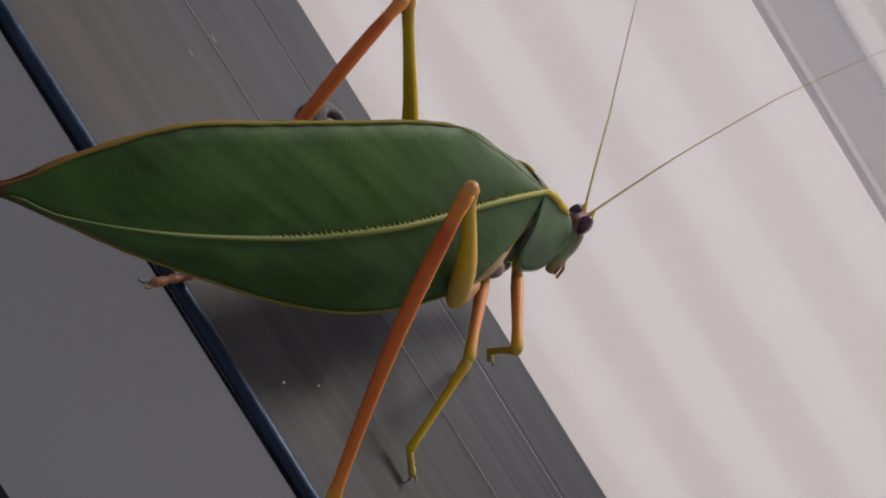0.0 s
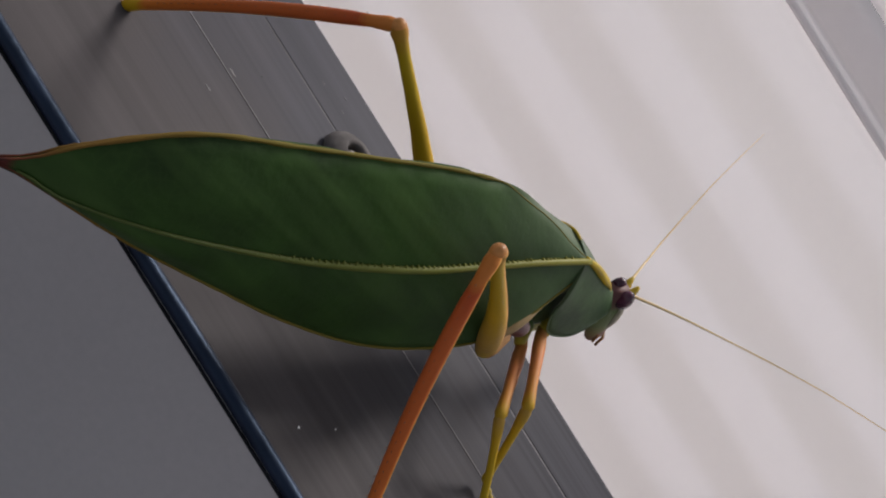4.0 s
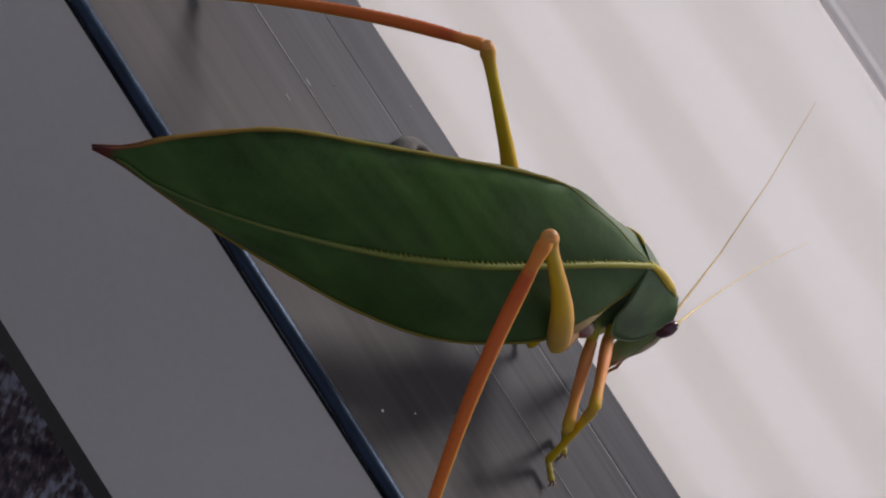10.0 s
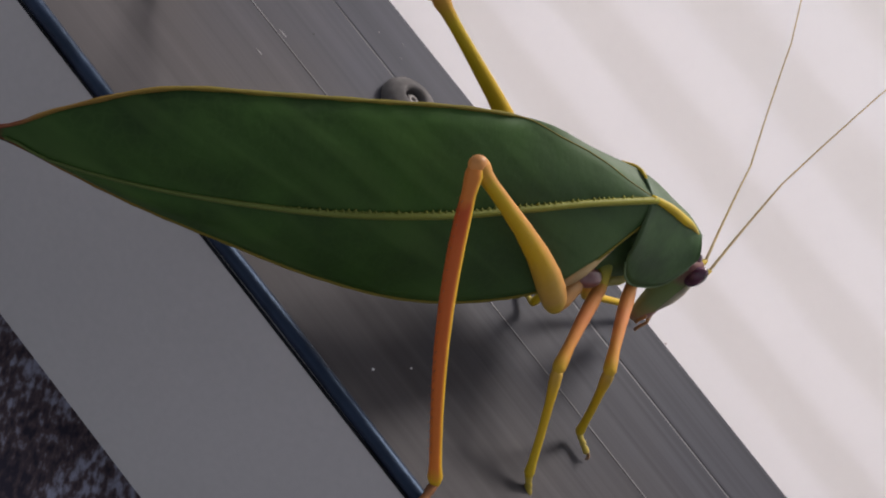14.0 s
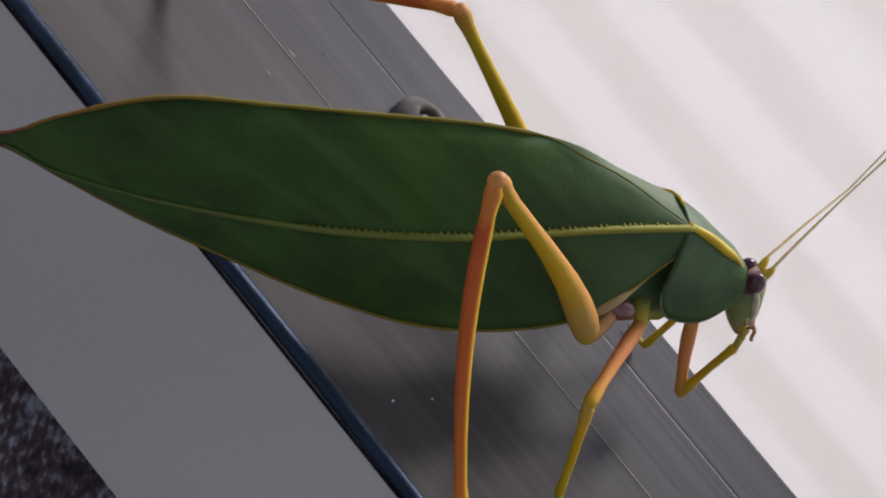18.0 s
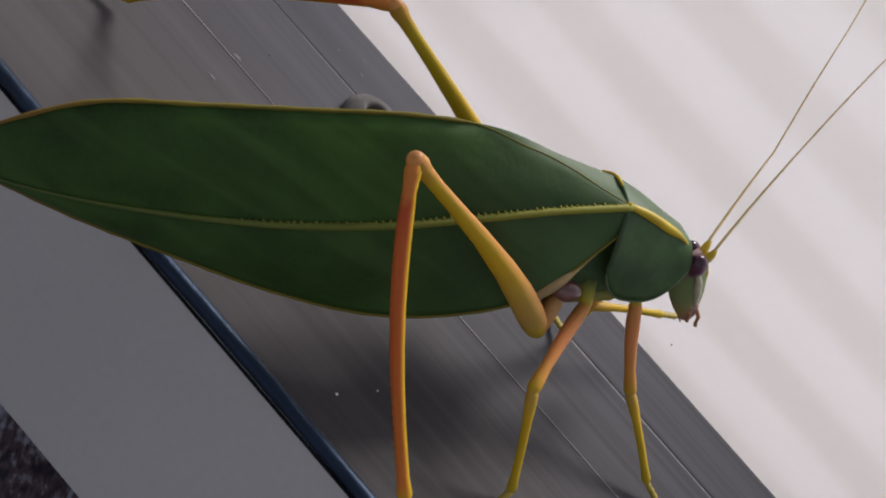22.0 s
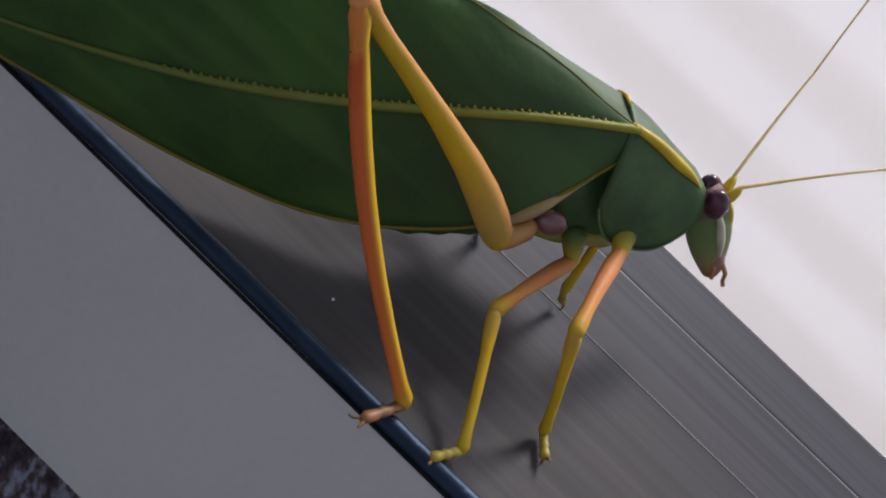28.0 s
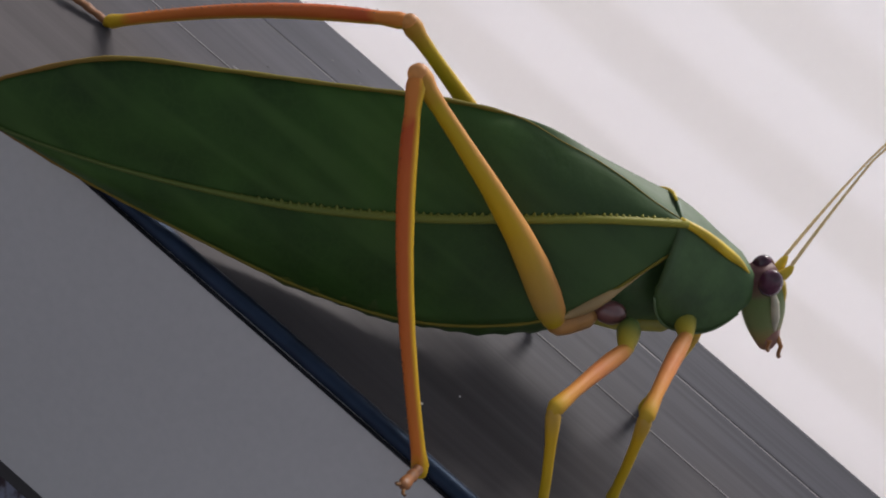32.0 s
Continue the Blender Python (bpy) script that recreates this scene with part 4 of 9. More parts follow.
    walk(LIMB["hind_femur_near"], [
        (0, bone((-24.54, -11.60, 9.13), (-8.47, -5.50, -6.27))),
        (1, bone((-24.06, -10.80, 9.33), (-7.28, -5.50, -6.73))),
        (2, bone((-23.21, -11.60, 9.13), (-6.64, -5.50, -6.87))),
        (3, bone((-23.56, -12.00, 9.54), (-6.69, -5.50, -6.30))),
        (5.5, bone((-23.28, -11.00, 9.51), (-6.03, -5.50, -6.40))),
        (6, bone((-23.16, -11.00, 9.79), (-5.85, -5.50, -6.42))),
        (7, bone((-23.72, -11.00, 10.01), (-5.85, -5.50, -5.75))),
        (8, bone((-23.36, -11.00, 10.00), (-5.94, -5.50, -6.00))),
        (9, bone((-22.83, -10.40, 9.82), (-5.24, -5.50, -6.35))),
        (10, bone((-23.76, -11.20, 9.69), (-5.77, -5.50, -5.83))),
        (11, bone((-22.55, -11.20, 9.54), (-5.71, -5.50, -6.51))),
        (12, bone((-22.03, -10.40, 9.70), (-5.33, -5.50, -6.50))),
        (13, bone((-22.93, -8.80, 8.97), (-5.32, -5.50, -6.77))),
        (14, bone((-23.08, -10.00, 9.42), (-5.79, -5.50, -6.54))),
        (16.5, bone((-22.81, -11.20, 10.04), (-5.67, -5.50, -6.34))),
        (17, bone((-22.32, -11.20, 10.24), (-5.50, -5.50, -6.24))),
        (18, bone((-22.66, -10.80, 9.95), (-5.42, -5.50, -6.50))),
        (19, bone((-22.64, -9.80, 9.91), (-5.62, -5.50, -6.47))),
        (20, bone((-22.33, -9.40, 9.71), (-5.01, -5.50, -6.55))),
        (21, bone((-22.89, -8.20, 9.08), (-5.33, -5.50, -6.59))),
        (22, bone((-21.74, -8.40, 9.05), (-5.43, -5.50, -7.06))),
        (23, bone((-22.28, -7.60, 8.92), (-5.86, -5.50, -6.84))),
        (24, bone((-22.59, -10.00, 9.69), (-5.77, -5.50, -7.01))),
        (26.5, bone((-23.11, -9.20, 9.53), (-5.37, -5.50, -7.37))),
        (27, bone((-22.70, -8.60, 9.20), (-5.30, -5.50, -7.13))),
        (27.5, bone((-22.76, -12.20, 9.83), (-5.06, -5.50, -7.11))),
        (28, bone((-23.13, -12.80, 10.84), (-5.32, -5.50, -7.00))),
        (28.3, bone((-25.15, -16.00, 12.60), (-5.80, -5.50, -7.00))),
        (28.5, bone((-26.70, -15.90, 10.56), (-5.80, -5.50, -7.00))),
        (28.7, bone((-27.00, -16.50, 10.00), (-5.80, -5.50, -7.00))),
        (29, bone((-24.13, -10.50, 10.71), (-6.20, -5.50, -7.01))),
        (30, bone((-22.40, -7.20, 12.21), (-6.20, -5.30, -6.60))),
        (31, bone((-23.14, -6.80, 12.28), (-6.20, -5.30, -6.60))),
        (32, bone((-24.05, -7.60, 12.42), (-6.20, -5.30, -6.60)))])
    walk(LIMB["hind_tibia_near"], [
        (0, bone((-24.54, -11.60, 9.13), (-24.48, -15.21, -18.57))),
        (1, bone((-24.06, -10.80, 9.33), (-22.22, -15.23, -17.60))),
        (2, bone((-23.21, -11.60, 9.13), (-21.49, -16.74, -17.73))),
        (3, bone((-23.56, -12.00, 9.54), (-22.64, -18.77, -17.01))),
        (5.5, bone((-23.28, -11.00, 9.51), (-20.94, -19.74, -15.98))),
        (6, bone((-23.16, -11.00, 9.79), (-21.06, -19.62, -15.68))),
        (7, bone((-23.72, -11.00, 10.01), (-21.22, -19.47, -15.43))),
        (8, bone((-23.36, -11.00, 10.00), (-22.31, -20.87, -15.08))),
        (9, bone((-22.83, -10.40, 9.82), (-23.16, -22.14, -14.33))),
        (10, bone((-23.76, -11.20, 9.69), (-21.35, -19.69, -15.89))),
        (11, bone((-22.55, -11.20, 9.54), (-16.93, -16.26, -16.51))),
        (12, bone((-22.03, -10.40, 9.70), (-16.14, -16.72, -16.13))),
        (13, bone((-22.93, -8.80, 8.97), (-17.07, -17.70, -16.26))),
        (14, bone((-23.08, -10.00, 9.42), (-17.14, -16.42, -16.32))),
        (16.5, bone((-22.81, -11.20, 10.04), (-16.54, -16.85, -15.53))),
        (17, bone((-22.32, -11.20, 10.24), (-16.05, -17.61, -15.40))),
        (18, bone((-22.66, -10.80, 9.95), (-15.89, -15.33, -15.70))),
        (19, bone((-22.64, -9.80, 9.91), (-16.30, -14.91, -15.94))),
        (20, bone((-22.33, -9.40, 9.71), (-15.36, -14.41, -16.06))),
        (21, bone((-22.89, -8.20, 9.08), (-16.02, -14.54, -16.70))),
        (22, bone((-21.74, -8.40, 9.05), (-16.29, -16.27, -16.91))),
        (23, bone((-22.28, -7.60, 8.92), (-16.95, -15.75, -17.86))),
        (24, bone((-22.59, -10.00, 9.69), (-16.62, -15.73, -16.18))),
        (26.5, bone((-23.11, -9.20, 9.53), (-14.08, -14.99, -15.07))),
        (27, bone((-22.70, -8.60, 9.20), (-12.25, -16.49, -14.66))),
        (27.5, bone((-22.76, -12.20, 9.83), (-10.38, -15.99, -13.14))),
        (28, bone((-23.13, -12.80, 10.84), (-12.03, -14.86, -12.73))),
        (28.3, bone((-25.15, -16.00, 12.60), (-21.45, -17.30, -14.30))),
        (28.5, bone((-26.70, -15.90, 10.56), (-21.37, -16.86, -16.10))),
        (28.7, bone((-27.00, -16.50, 10.00), (-16.60, -14.80, -15.15))),
        (29, bone((-24.13, -10.50, 10.71), (-17.98, -16.76, -14.34))),
        (30, bone((-22.40, -7.20, 12.21), (-18.11, -14.72, -13.19))),
        (31, bone((-23.14, -6.80, 12.28), (-17.54, -15.01, -12.70))),
        (32, bone((-24.05, -7.60, 12.42), (-16.94, -15.24, -12.20)))])
    walk(LIMB["hind_tarsus_near"], [
        (0, bone((-24.48, -15.10, -17.74), (-28.25, -16.57, -20.55))),
        (1, bone((-22.23, -15.19, -17.35), (-25.84, -17.12, -19.71))),
        (2, bone((-21.51, -16.69, -17.44), (-24.91, -18.84, -19.95))),
        (3, bone((-22.65, -18.70, -16.71), (-25.95, -21.04, -19.19))),
        (5.5, bone((-20.93, -19.76, -16.03), (-24.09, -22.57, -17.95))),
        (6, bone((-21.05, -19.66, -15.80), (-24.19, -22.52, -17.62))),
        (7, bone((-21.20, -19.52, -15.59), (-24.35, -22.41, -17.35))),
        (8, bone((-22.30, -20.92, -15.20), (-25.44, -23.83, -16.95))),
        (9, bone((-23.17, -22.25, -14.55), (-26.26, -25.25, -16.16))),
        (10, bone((-21.35, -19.70, -15.93), (-24.44, -22.57, -17.87))),
        (11, bone((-16.93, -16.25, -16.48), (-19.84, -19.22, -18.61))),
        (12, bone((-16.17, -16.69, -16.00), (-18.96, -19.73, -18.24))),
        (13, bone((-17.13, -17.60, -15.99), (-20.08, -20.49, -18.31))),
        (14, bone((-17.16, -16.40, -16.24), (-20.10, -19.35, -18.37))),
        (16.5, bone((-16.50, -16.88, -15.70), (-19.28, -20.05, -17.58))),
        (17, bone((-16.06, -17.60, -15.34), (-18.82, -20.78, -17.37))),
        (18, bone((-15.84, -15.36, -15.88), (-18.49, -18.66, -17.72))),
        (19, bone((-16.30, -14.91, -15.94), (-18.99, -18.16, -17.90))),
        (20, bone((-15.38, -14.40, -16.00), (-18.04, -17.68, -18.00))),
        (21, bone((-16.10, -14.46, -16.40), (-18.79, -17.63, -18.68))),
        (22, bone((-16.40, -16.11, -16.38), (-19.14, -19.24, -18.78))),
        (23, bone((-17.21, -15.35, -16.55), (-20.15, -18.13, -19.64))),
        (24, bone((-16.64, -15.72, -16.12), (-19.32, -18.97, -18.14))),
        (26.5, bone((-13.99, -15.05, -15.32), (-16.39, -18.52, -17.13))),
        (27, bone((-12.29, -16.45, -14.55), (-14.50, -19.98, -16.71))),
        (27.5, bone((-10.04, -16.09, -13.78), (-11.82, -20.16, -14.43))),
        (28, bone((-11.62, -14.93, -13.60), (-15.23, -17.46, -13.36))),
        (28.2, bone((-18.63, -16.76, -14.39), (-21.23, -18.13, -15.02))),
        (28.3, bone((-21.45, -17.30, -14.30), (-25.00, -19.30, -16.20))),
        (28.5, bone((-21.37, -16.86, -16.10), (-23.20, -20.30, -19.20))),
        (28.7, bone((-16.60, -14.80, -15.15), (-17.60, -18.60, -18.80))),
        (28.8, bone((-16.81, -15.50, -15.46), (-17.99, -17.73, -17.07))),
        (29, bone((-18.04, -16.74, -14.15), (-20.23, -20.85, -13.31))),
        (29.1, bone((-17.86, -16.37, -14.79), (-19.15, -19.03, -14.28))),
        (29.4, bone((-17.98, -15.28, -14.17), (-19.03, -18.06, -13.73))),
        (30, bone((-18.15, -14.69, -13.00), (-18.92, -17.30, -12.61))),
        (30.2, bone((-18.01, -14.91, -13.55), (-18.85, -17.74, -13.05))),
        (31, bone((-17.59, -14.96, -12.51), (-18.61, -17.49, -11.71))),
        (31.8, bone((-16.91, -15.32, -12.78), (-18.30, -17.82, -11.87))),
        (32, bone((-16.99, -15.21, -12.00), (-18.61, -17.93, -10.99)))])
    walk(LIMB["hind_femur_far"], [
        (0, bone((-17.51, 8.00, 15.27), (-6.50, 4.50, -6.90))),
        (1, bone((-19.20, 8.60, 15.46), (-6.50, 4.50, -6.90))),
        (1.6, bone((-19.20, 8.60, 15.46), (-6.50, 4.50, -6.90))),
        (2, bone((-15.05, 9.80, 16.21), (-6.50, 4.50, -6.90))),
        (3, bone((-24.34, 9.20, 13.94), (-6.50, 4.50, -6.90))),
        (5.5, bone((-20.66, 11.60, 12.38), (-4.60, 4.50, -6.70))),
        (6, bone((-18.73, 13.60, 11.69), (-4.60, 4.50, -6.70))),
        (7, bone((-18.11, 14.00, 11.40), (-4.60, 4.50, -6.70))),
        (8, bone((-18.63, 13.20, 11.76), (-4.60, 4.50, -6.70))),
        (9, bone((-19.69, 12.40, 11.71), (-4.60, 4.50, -6.70))),
        (10, bone((-19.36, 12.40, 11.79), (-4.60, 4.50, -6.70))),
        (11, bone((-19.26, 12.60, 11.97), (-4.60, 4.50, -6.70))),
        (12, bone((-19.66, 11.80, 11.49), (-4.60, 4.50, -6.70))),
        (13, bone((-20.95, 9.00, 12.19), (-3.31, 4.00, -4.66))),
        (14, bone((-20.75, 9.00, 12.29), (-3.32, 3.79, -4.71))),
        (16.5, bone((-20.19, 9.00, 13.00), (-4.01, 3.67, -5.16))),
        (17, bone((-20.21, 9.00, 13.04), (-3.82, 3.87, -4.99))),
        (18, bone((-20.51, 10.00, 11.88), (-4.00, 4.50, -6.70))),
        (19, bone((-19.69, 11.40, 11.89), (-4.00, 4.50, -6.70))),
        (20, bone((-19.69, 11.20, 11.57), (-4.00, 4.50, -6.70))),
        (21, bone((-20.01, 11.80, 11.39), (-4.00, 4.50, -6.70))),
        (22, bone((-20.61, 9.00, 12.42), (-3.73, 3.67, -5.10))),
        (23, bone((-20.39, 9.00, 12.93), (-4.14, 2.85, -4.91))),
        (24, bone((-20.06, 9.00, 12.90), (-3.62, 2.57, -4.67))),
        (26.5, bone((-20.42, 9.00, 12.92), (-4.08, 3.03, -4.90))),
        (27, bone((-21.20, 9.00, 12.29), (-4.52, 2.47, -5.00))),
        (27.5, bone((-21.20, 9.00, 12.29), (-4.00, 4.50, -6.70))),
        (28, bone((-21.20, 9.00, 12.29), (-4.00, 4.50, -6.70))),
        (29, bone((-20.83, 9.00, 9.01), (-2.91, -2.90, -3.53))),
        (30, bone((-23.00, 6.80, 11.25), (-3.80, 4.00, -5.60))),
        (31, bone((-23.09, 4.00, 11.37), (-4.00, 4.50, -6.70))),
        (32, bone((-23.36, 4.00, 11.49), (-4.00, 4.50, -6.70)))])
    walk(LIMB["hind_tibia_far"], [
        (0, bone((-17.51, 8.00, 15.27), (-30.48, 2.99, -9.81))),
        (1, bone((-19.20, 8.60, 15.46), (-30.55, 2.23, -10.90))),
        (1.6, bone((-19.20, 8.60, 15.46), (-30.55, 2.23, -10.90))),
        (2, bone((-15.05, 9.80, 16.21), (-31.49, 16.88, -6.81))),
        (3, bone((-24.34, 9.20, 13.94), (-32.18, 29.40, -2.93))),
        (5.5, bone((-20.66, 11.60, 12.38), (-35.78, 30.69, -1.27))),
        (6, bone((-18.73, 13.60, 11.69), (-36.28, 31.19, -1.58))),
        (7, bone((-18.11, 14.00, 11.40), (-35.80, 31.83, -1.73))),
        (8, bone((-18.63, 13.20, 11.76), (-35.67, 31.29, -1.65))),
        (9, bone((-19.69, 12.40, 11.71), (-36.69, 30.29, -1.64))),
        (10, bone((-19.36, 12.40, 11.79), (-35.64, 31.17, -1.61))),
        (11, bone((-19.26, 12.60, 11.97), (-36.84, 29.89, -1.78))),
        (12, bone((-19.66, 11.80, 11.49), (-37.61, 29.43, -1.43))),
        (13, bone((-20.95, 9.00, 12.19), (-36.54, 30.56, -0.43))),
        (14, bone((-20.75, 9.00, 12.29), (-36.93, 30.23, 0.55))),
        (16.5, bone((-20.19, 9.00, 13.00), (-37.89, 28.68, 1.14))),
        (17, bone((-20.21, 9.00, 13.04), (-38.39, 27.56, 1.33))),
        (18, bone((-20.51, 10.00, 11.88), (-39.58, 27.60, 0.90))),
        (19, bone((-19.69, 11.40, 11.89), (-39.66, 27.86, 0.63))),
        (20, bone((-19.69, 11.20, 11.57), (-39.25, 27.73, -0.35))),
        (21, bone((-20.01, 11.80, 11.39), (-39.40, 28.12, -0.94))),
        (22, bone((-20.61, 9.00, 12.42), (-40.15, 26.57, 0.97))),
        (23, bone((-20.39, 9.00, 12.93), (-39.63, 28.06, 0.72))),
        (24, bone((-20.06, 9.00, 12.90), (-40.35, 26.05, 2.03))),
        (26.5, bone((-20.42, 9.00, 12.92), (-40.03, 25.23, 0.09))),
        (27, bone((-21.20, 9.00, 12.29), (-40.99, 24.53, -0.24))),
        (27.5, bone((-21.20, 9.00, 12.29), (-41.71, 22.79, -1.14))),
        (28, bone((-21.20, 9.00, 12.29), (-42.60, 22.08, -1.38))),
        (29, bone((-20.83, 9.00, 9.01), (-43.83, 19.31, -0.74))),
        (30, bone((-23.00, 6.80, 11.25), (-43.15, 19.37, -0.53))),
        (31, bone((-23.09, 4.00, 11.37), (-43.83, 17.80, -0.37))),
        (32, bone((-23.36, 4.00, 11.49), (-43.96, 17.47, 0.57)))])
    walk(LIMB["hind_tarsus_far"], [
        (0, bone((-30.36, 3.04, -9.57), (-34.31, 2.72, -10.16))),
        (1, bone((-30.16, 2.45, -10.01), (-34.88, 1.46, -11.48))),
        (1.6, bone((-30.16, 2.45, -10.01), (-34.88, 1.46, -11.48))),
        (1.8, bone((-31.20, 7.45, -9.11), (-34.11, 7.51, -9.85))),
        (2, bone((-31.07, 16.70, -6.21), (-35.54, 18.35, -6.78))),
        (2.2, bone((-30.46, 23.21, -4.79), (-33.04, 24.74, -4.75))),
        (2.5, bone((-30.88, 28.20, -3.37), (-33.14, 30.11, -2.87))),
        (3, bone((-32.44, 30.09, -3.51), (-35.40, 33.14, -2.29))),
        (3.3, bone((-32.65, 30.35, -4.05), (-34.66, 32.41, -3.22))),
        (3.6, bone((-33.02, 30.38, -4.12), (-35.04, 32.43, -3.29))),
        (3.9, bone((-33.57, 30.40, -3.97), (-35.61, 32.44, -3.14))),
        (4.2, bone((-34.23, 30.45, -3.65), (-36.29, 32.46, -2.83))),
        (4.5, bone((-34.91, 30.52, -3.21), (-37.00, 32.51, -2.41))),
        (4.8, bone((-35.52, 30.64, -2.71), (-37.64, 32.61, -1.94))),
        (5.1, bone((-35.98, 30.83, -2.21), (-38.13, 32.78, -1.48))),
        (5.5, bone((-36.05, 31.02, -1.51), (-39.26, 33.88, -0.55))),
        (6, bone((-36.42, 31.33, -1.69), (-39.67, 34.25, -0.96))),
        (7, bone((-35.84, 31.87, -1.75), (-39.10, 34.82, -1.15))),
        (8, bone((-35.77, 31.39, -1.73), (-39.04, 34.31, -1.06))),
        (9, bone((-36.89, 30.51, -1.80), (-40.18, 33.36, -1.04))),
        (10, bone((-35.74, 31.28, -1.69), (-39.04, 34.15, -1.00))),
        (11, bone((-36.95, 29.99, -1.86), (-40.41, 32.66, -1.15))),
        (12, bone((-37.69, 29.51, -1.48), (-41.25, 32.06, -0.84))),
        (13, bone((-35.98, 29.79, 0.02), (-39.53, 32.69, -0.00))),
        (14, bone((-36.51, 29.68, 0.85), (-40.07, 32.46, 1.16))),
        (16.5, bone((-37.52, 28.27, 1.39), (-41.20, 30.84, 1.82))),
        (17, bone((-38.33, 27.50, 1.37), (-42.00, 29.89, 2.15))),
        (18, bone((-39.73, 27.74, 0.81), (-43.42, 29.98, 1.82))),
        (19, bone((-39.79, 27.96, 0.56), (-43.47, 30.22, 1.56))),
        (20, bone((-39.36, 27.82, -0.41), (-43.07, 30.06, 0.51))),
        (21, bone((-39.55, 28.24, -1.03), (-43.24, 30.52, -0.12))),
        (22, bone((-39.97, 26.41, 1.07), (-43.74, 28.66, 1.86))),
        (23, bone((-38.78, 27.22, 1.25), (-42.61, 29.85, 1.34))),
        (24, bone((-40.17, 25.90, 2.12), (-43.95, 28.13, 3.00))),
        (26.5, bone((-39.96, 25.17, 0.14), (-43.83, 27.25, 0.84))),
        (27, bone((-41.20, 24.69, -0.37), (-45.14, 26.54, 0.41))),
        (27.5, bone((-41.91, 22.92, -1.27), (-46.00, 24.52, -0.74))),
        (28, bone((-42.47, 22.01, -1.30), (-46.63, 23.58, -1.04))),
        (29, bone((-45.00, 19.83, -1.24), (-49.06, 20.99, 0.07))),
        (30, bone((-45.36, 20.49, -1.77), (-49.17, 21.45, 0.63))),
        (30.1, bone((-44.74, 20.23, -1.42), (-47.23, 20.86, 0.12))),
        (31, bone((-44.48, 18.23, -0.74), (-48.57, 19.33, 0.47))),
        (32, bone((-45.09, 18.20, -0.03), (-49.10, 19.21, 1.56)))])
    walk(LIMB["mid_femur_near"], [
        (0, bone((-7.10, -9.25, -10.28), (-1.96, -3.50, -6.44))),
        (1, bone((-5.30, -9.50, -10.95), (-0.68, -3.50, -6.98))),
        (2, bone((-5.23, -10.00, -9.89), (-0.10, -3.50, -8.01))),
        (3, bone((-5.75, -10.00, -8.37), (-0.20, -3.50, -7.47))),
        (5.5, bone((-3.00, -11.25, -10.85), (0.53, -4.50, -5.97))),
        (6, bone((-3.28, -11.50, -10.52), (-0.09, -4.50, -5.54))),
        (7, bone((-3.29, -11.00, -10.54), (-0.05, -4.50, -4.83))),
        (8, bone((-3.68, -11.25, -10.31), (-0.13, -4.25, -6.04))),
        (9, bone((-4.09, -11.75, -9.76), (-0.75, -4.75, -4.96))),
        (10, bone((-3.19, -10.75, -10.63), (0.20, -4.00, -6.02))),
        (11, bone((-6.26, -9.75, -7.58), (-1.12, -3.25, -5.74))),
        (12, bone((-5.75, -10.75, -8.35), (-1.47, -4.00, -4.74))),
        (13, bone((-6.54, -11.00, -8.51), (-1.56, -4.50, -5.21))),
        (14, bone((-5.99, -10.00, -9.56), (-0.93, -4.00, -5.38))),
        (16.5, bone((-6.69, -11.00, -8.30), (-1.47, -4.50, -5.10))),
        (17, bone((-6.42, -11.25, -8.08), (-1.45, -4.50, -4.84))),
        (18, bone((-6.43, -10.75, -8.48), (-0.74, -4.50, -5.24))),
        (19, bone((-6.53, -10.25, -8.85), (-0.93, -4.25, -5.08))),
        (20, bone((-6.03, -10.25, -9.16), (-0.59, -4.25, -5.35))),
        (21, bone((-6.21, -10.00, -9.45), (-0.54, -4.25, -5.51))),
        (22, bone((-5.92, -10.00, -9.89), (-0.70, -4.00, -5.96))),
        (23, bone((-6.23, -9.25, -10.60), (-0.93, -4.00, -5.74))),
        (24, bone((-7.07, -11.25, -9.28), (-1.36, -5.00, -5.95))),
        (26.5, bone((-6.44, -11.75, -9.04), (-1.08, -5.00, -5.73))),
        (27, bone((-6.70, -10.00, -6.94), (-0.66, -3.75, -6.49))),
        (27.5, bone((-6.15, -10.00, -7.74), (-0.38, -3.50, -6.86))),
        (28, bone((-6.27, -9.25, -8.86), (0.10, -3.50, -7.59))),
        (29, bone((-6.00, -9.25, -9.57), (-0.05, -3.25, -7.30))),
        (30, bone((-8.58, -13.50, -6.35), (-1.92, -6.50, -5.37))),
        (31, bone((-6.87, -9.75, -9.53), (-0.34, -4.25, -7.08))),
        (32, bone((-9.05, -13.75, -6.33), (-1.49, -6.50, -4.78)))])
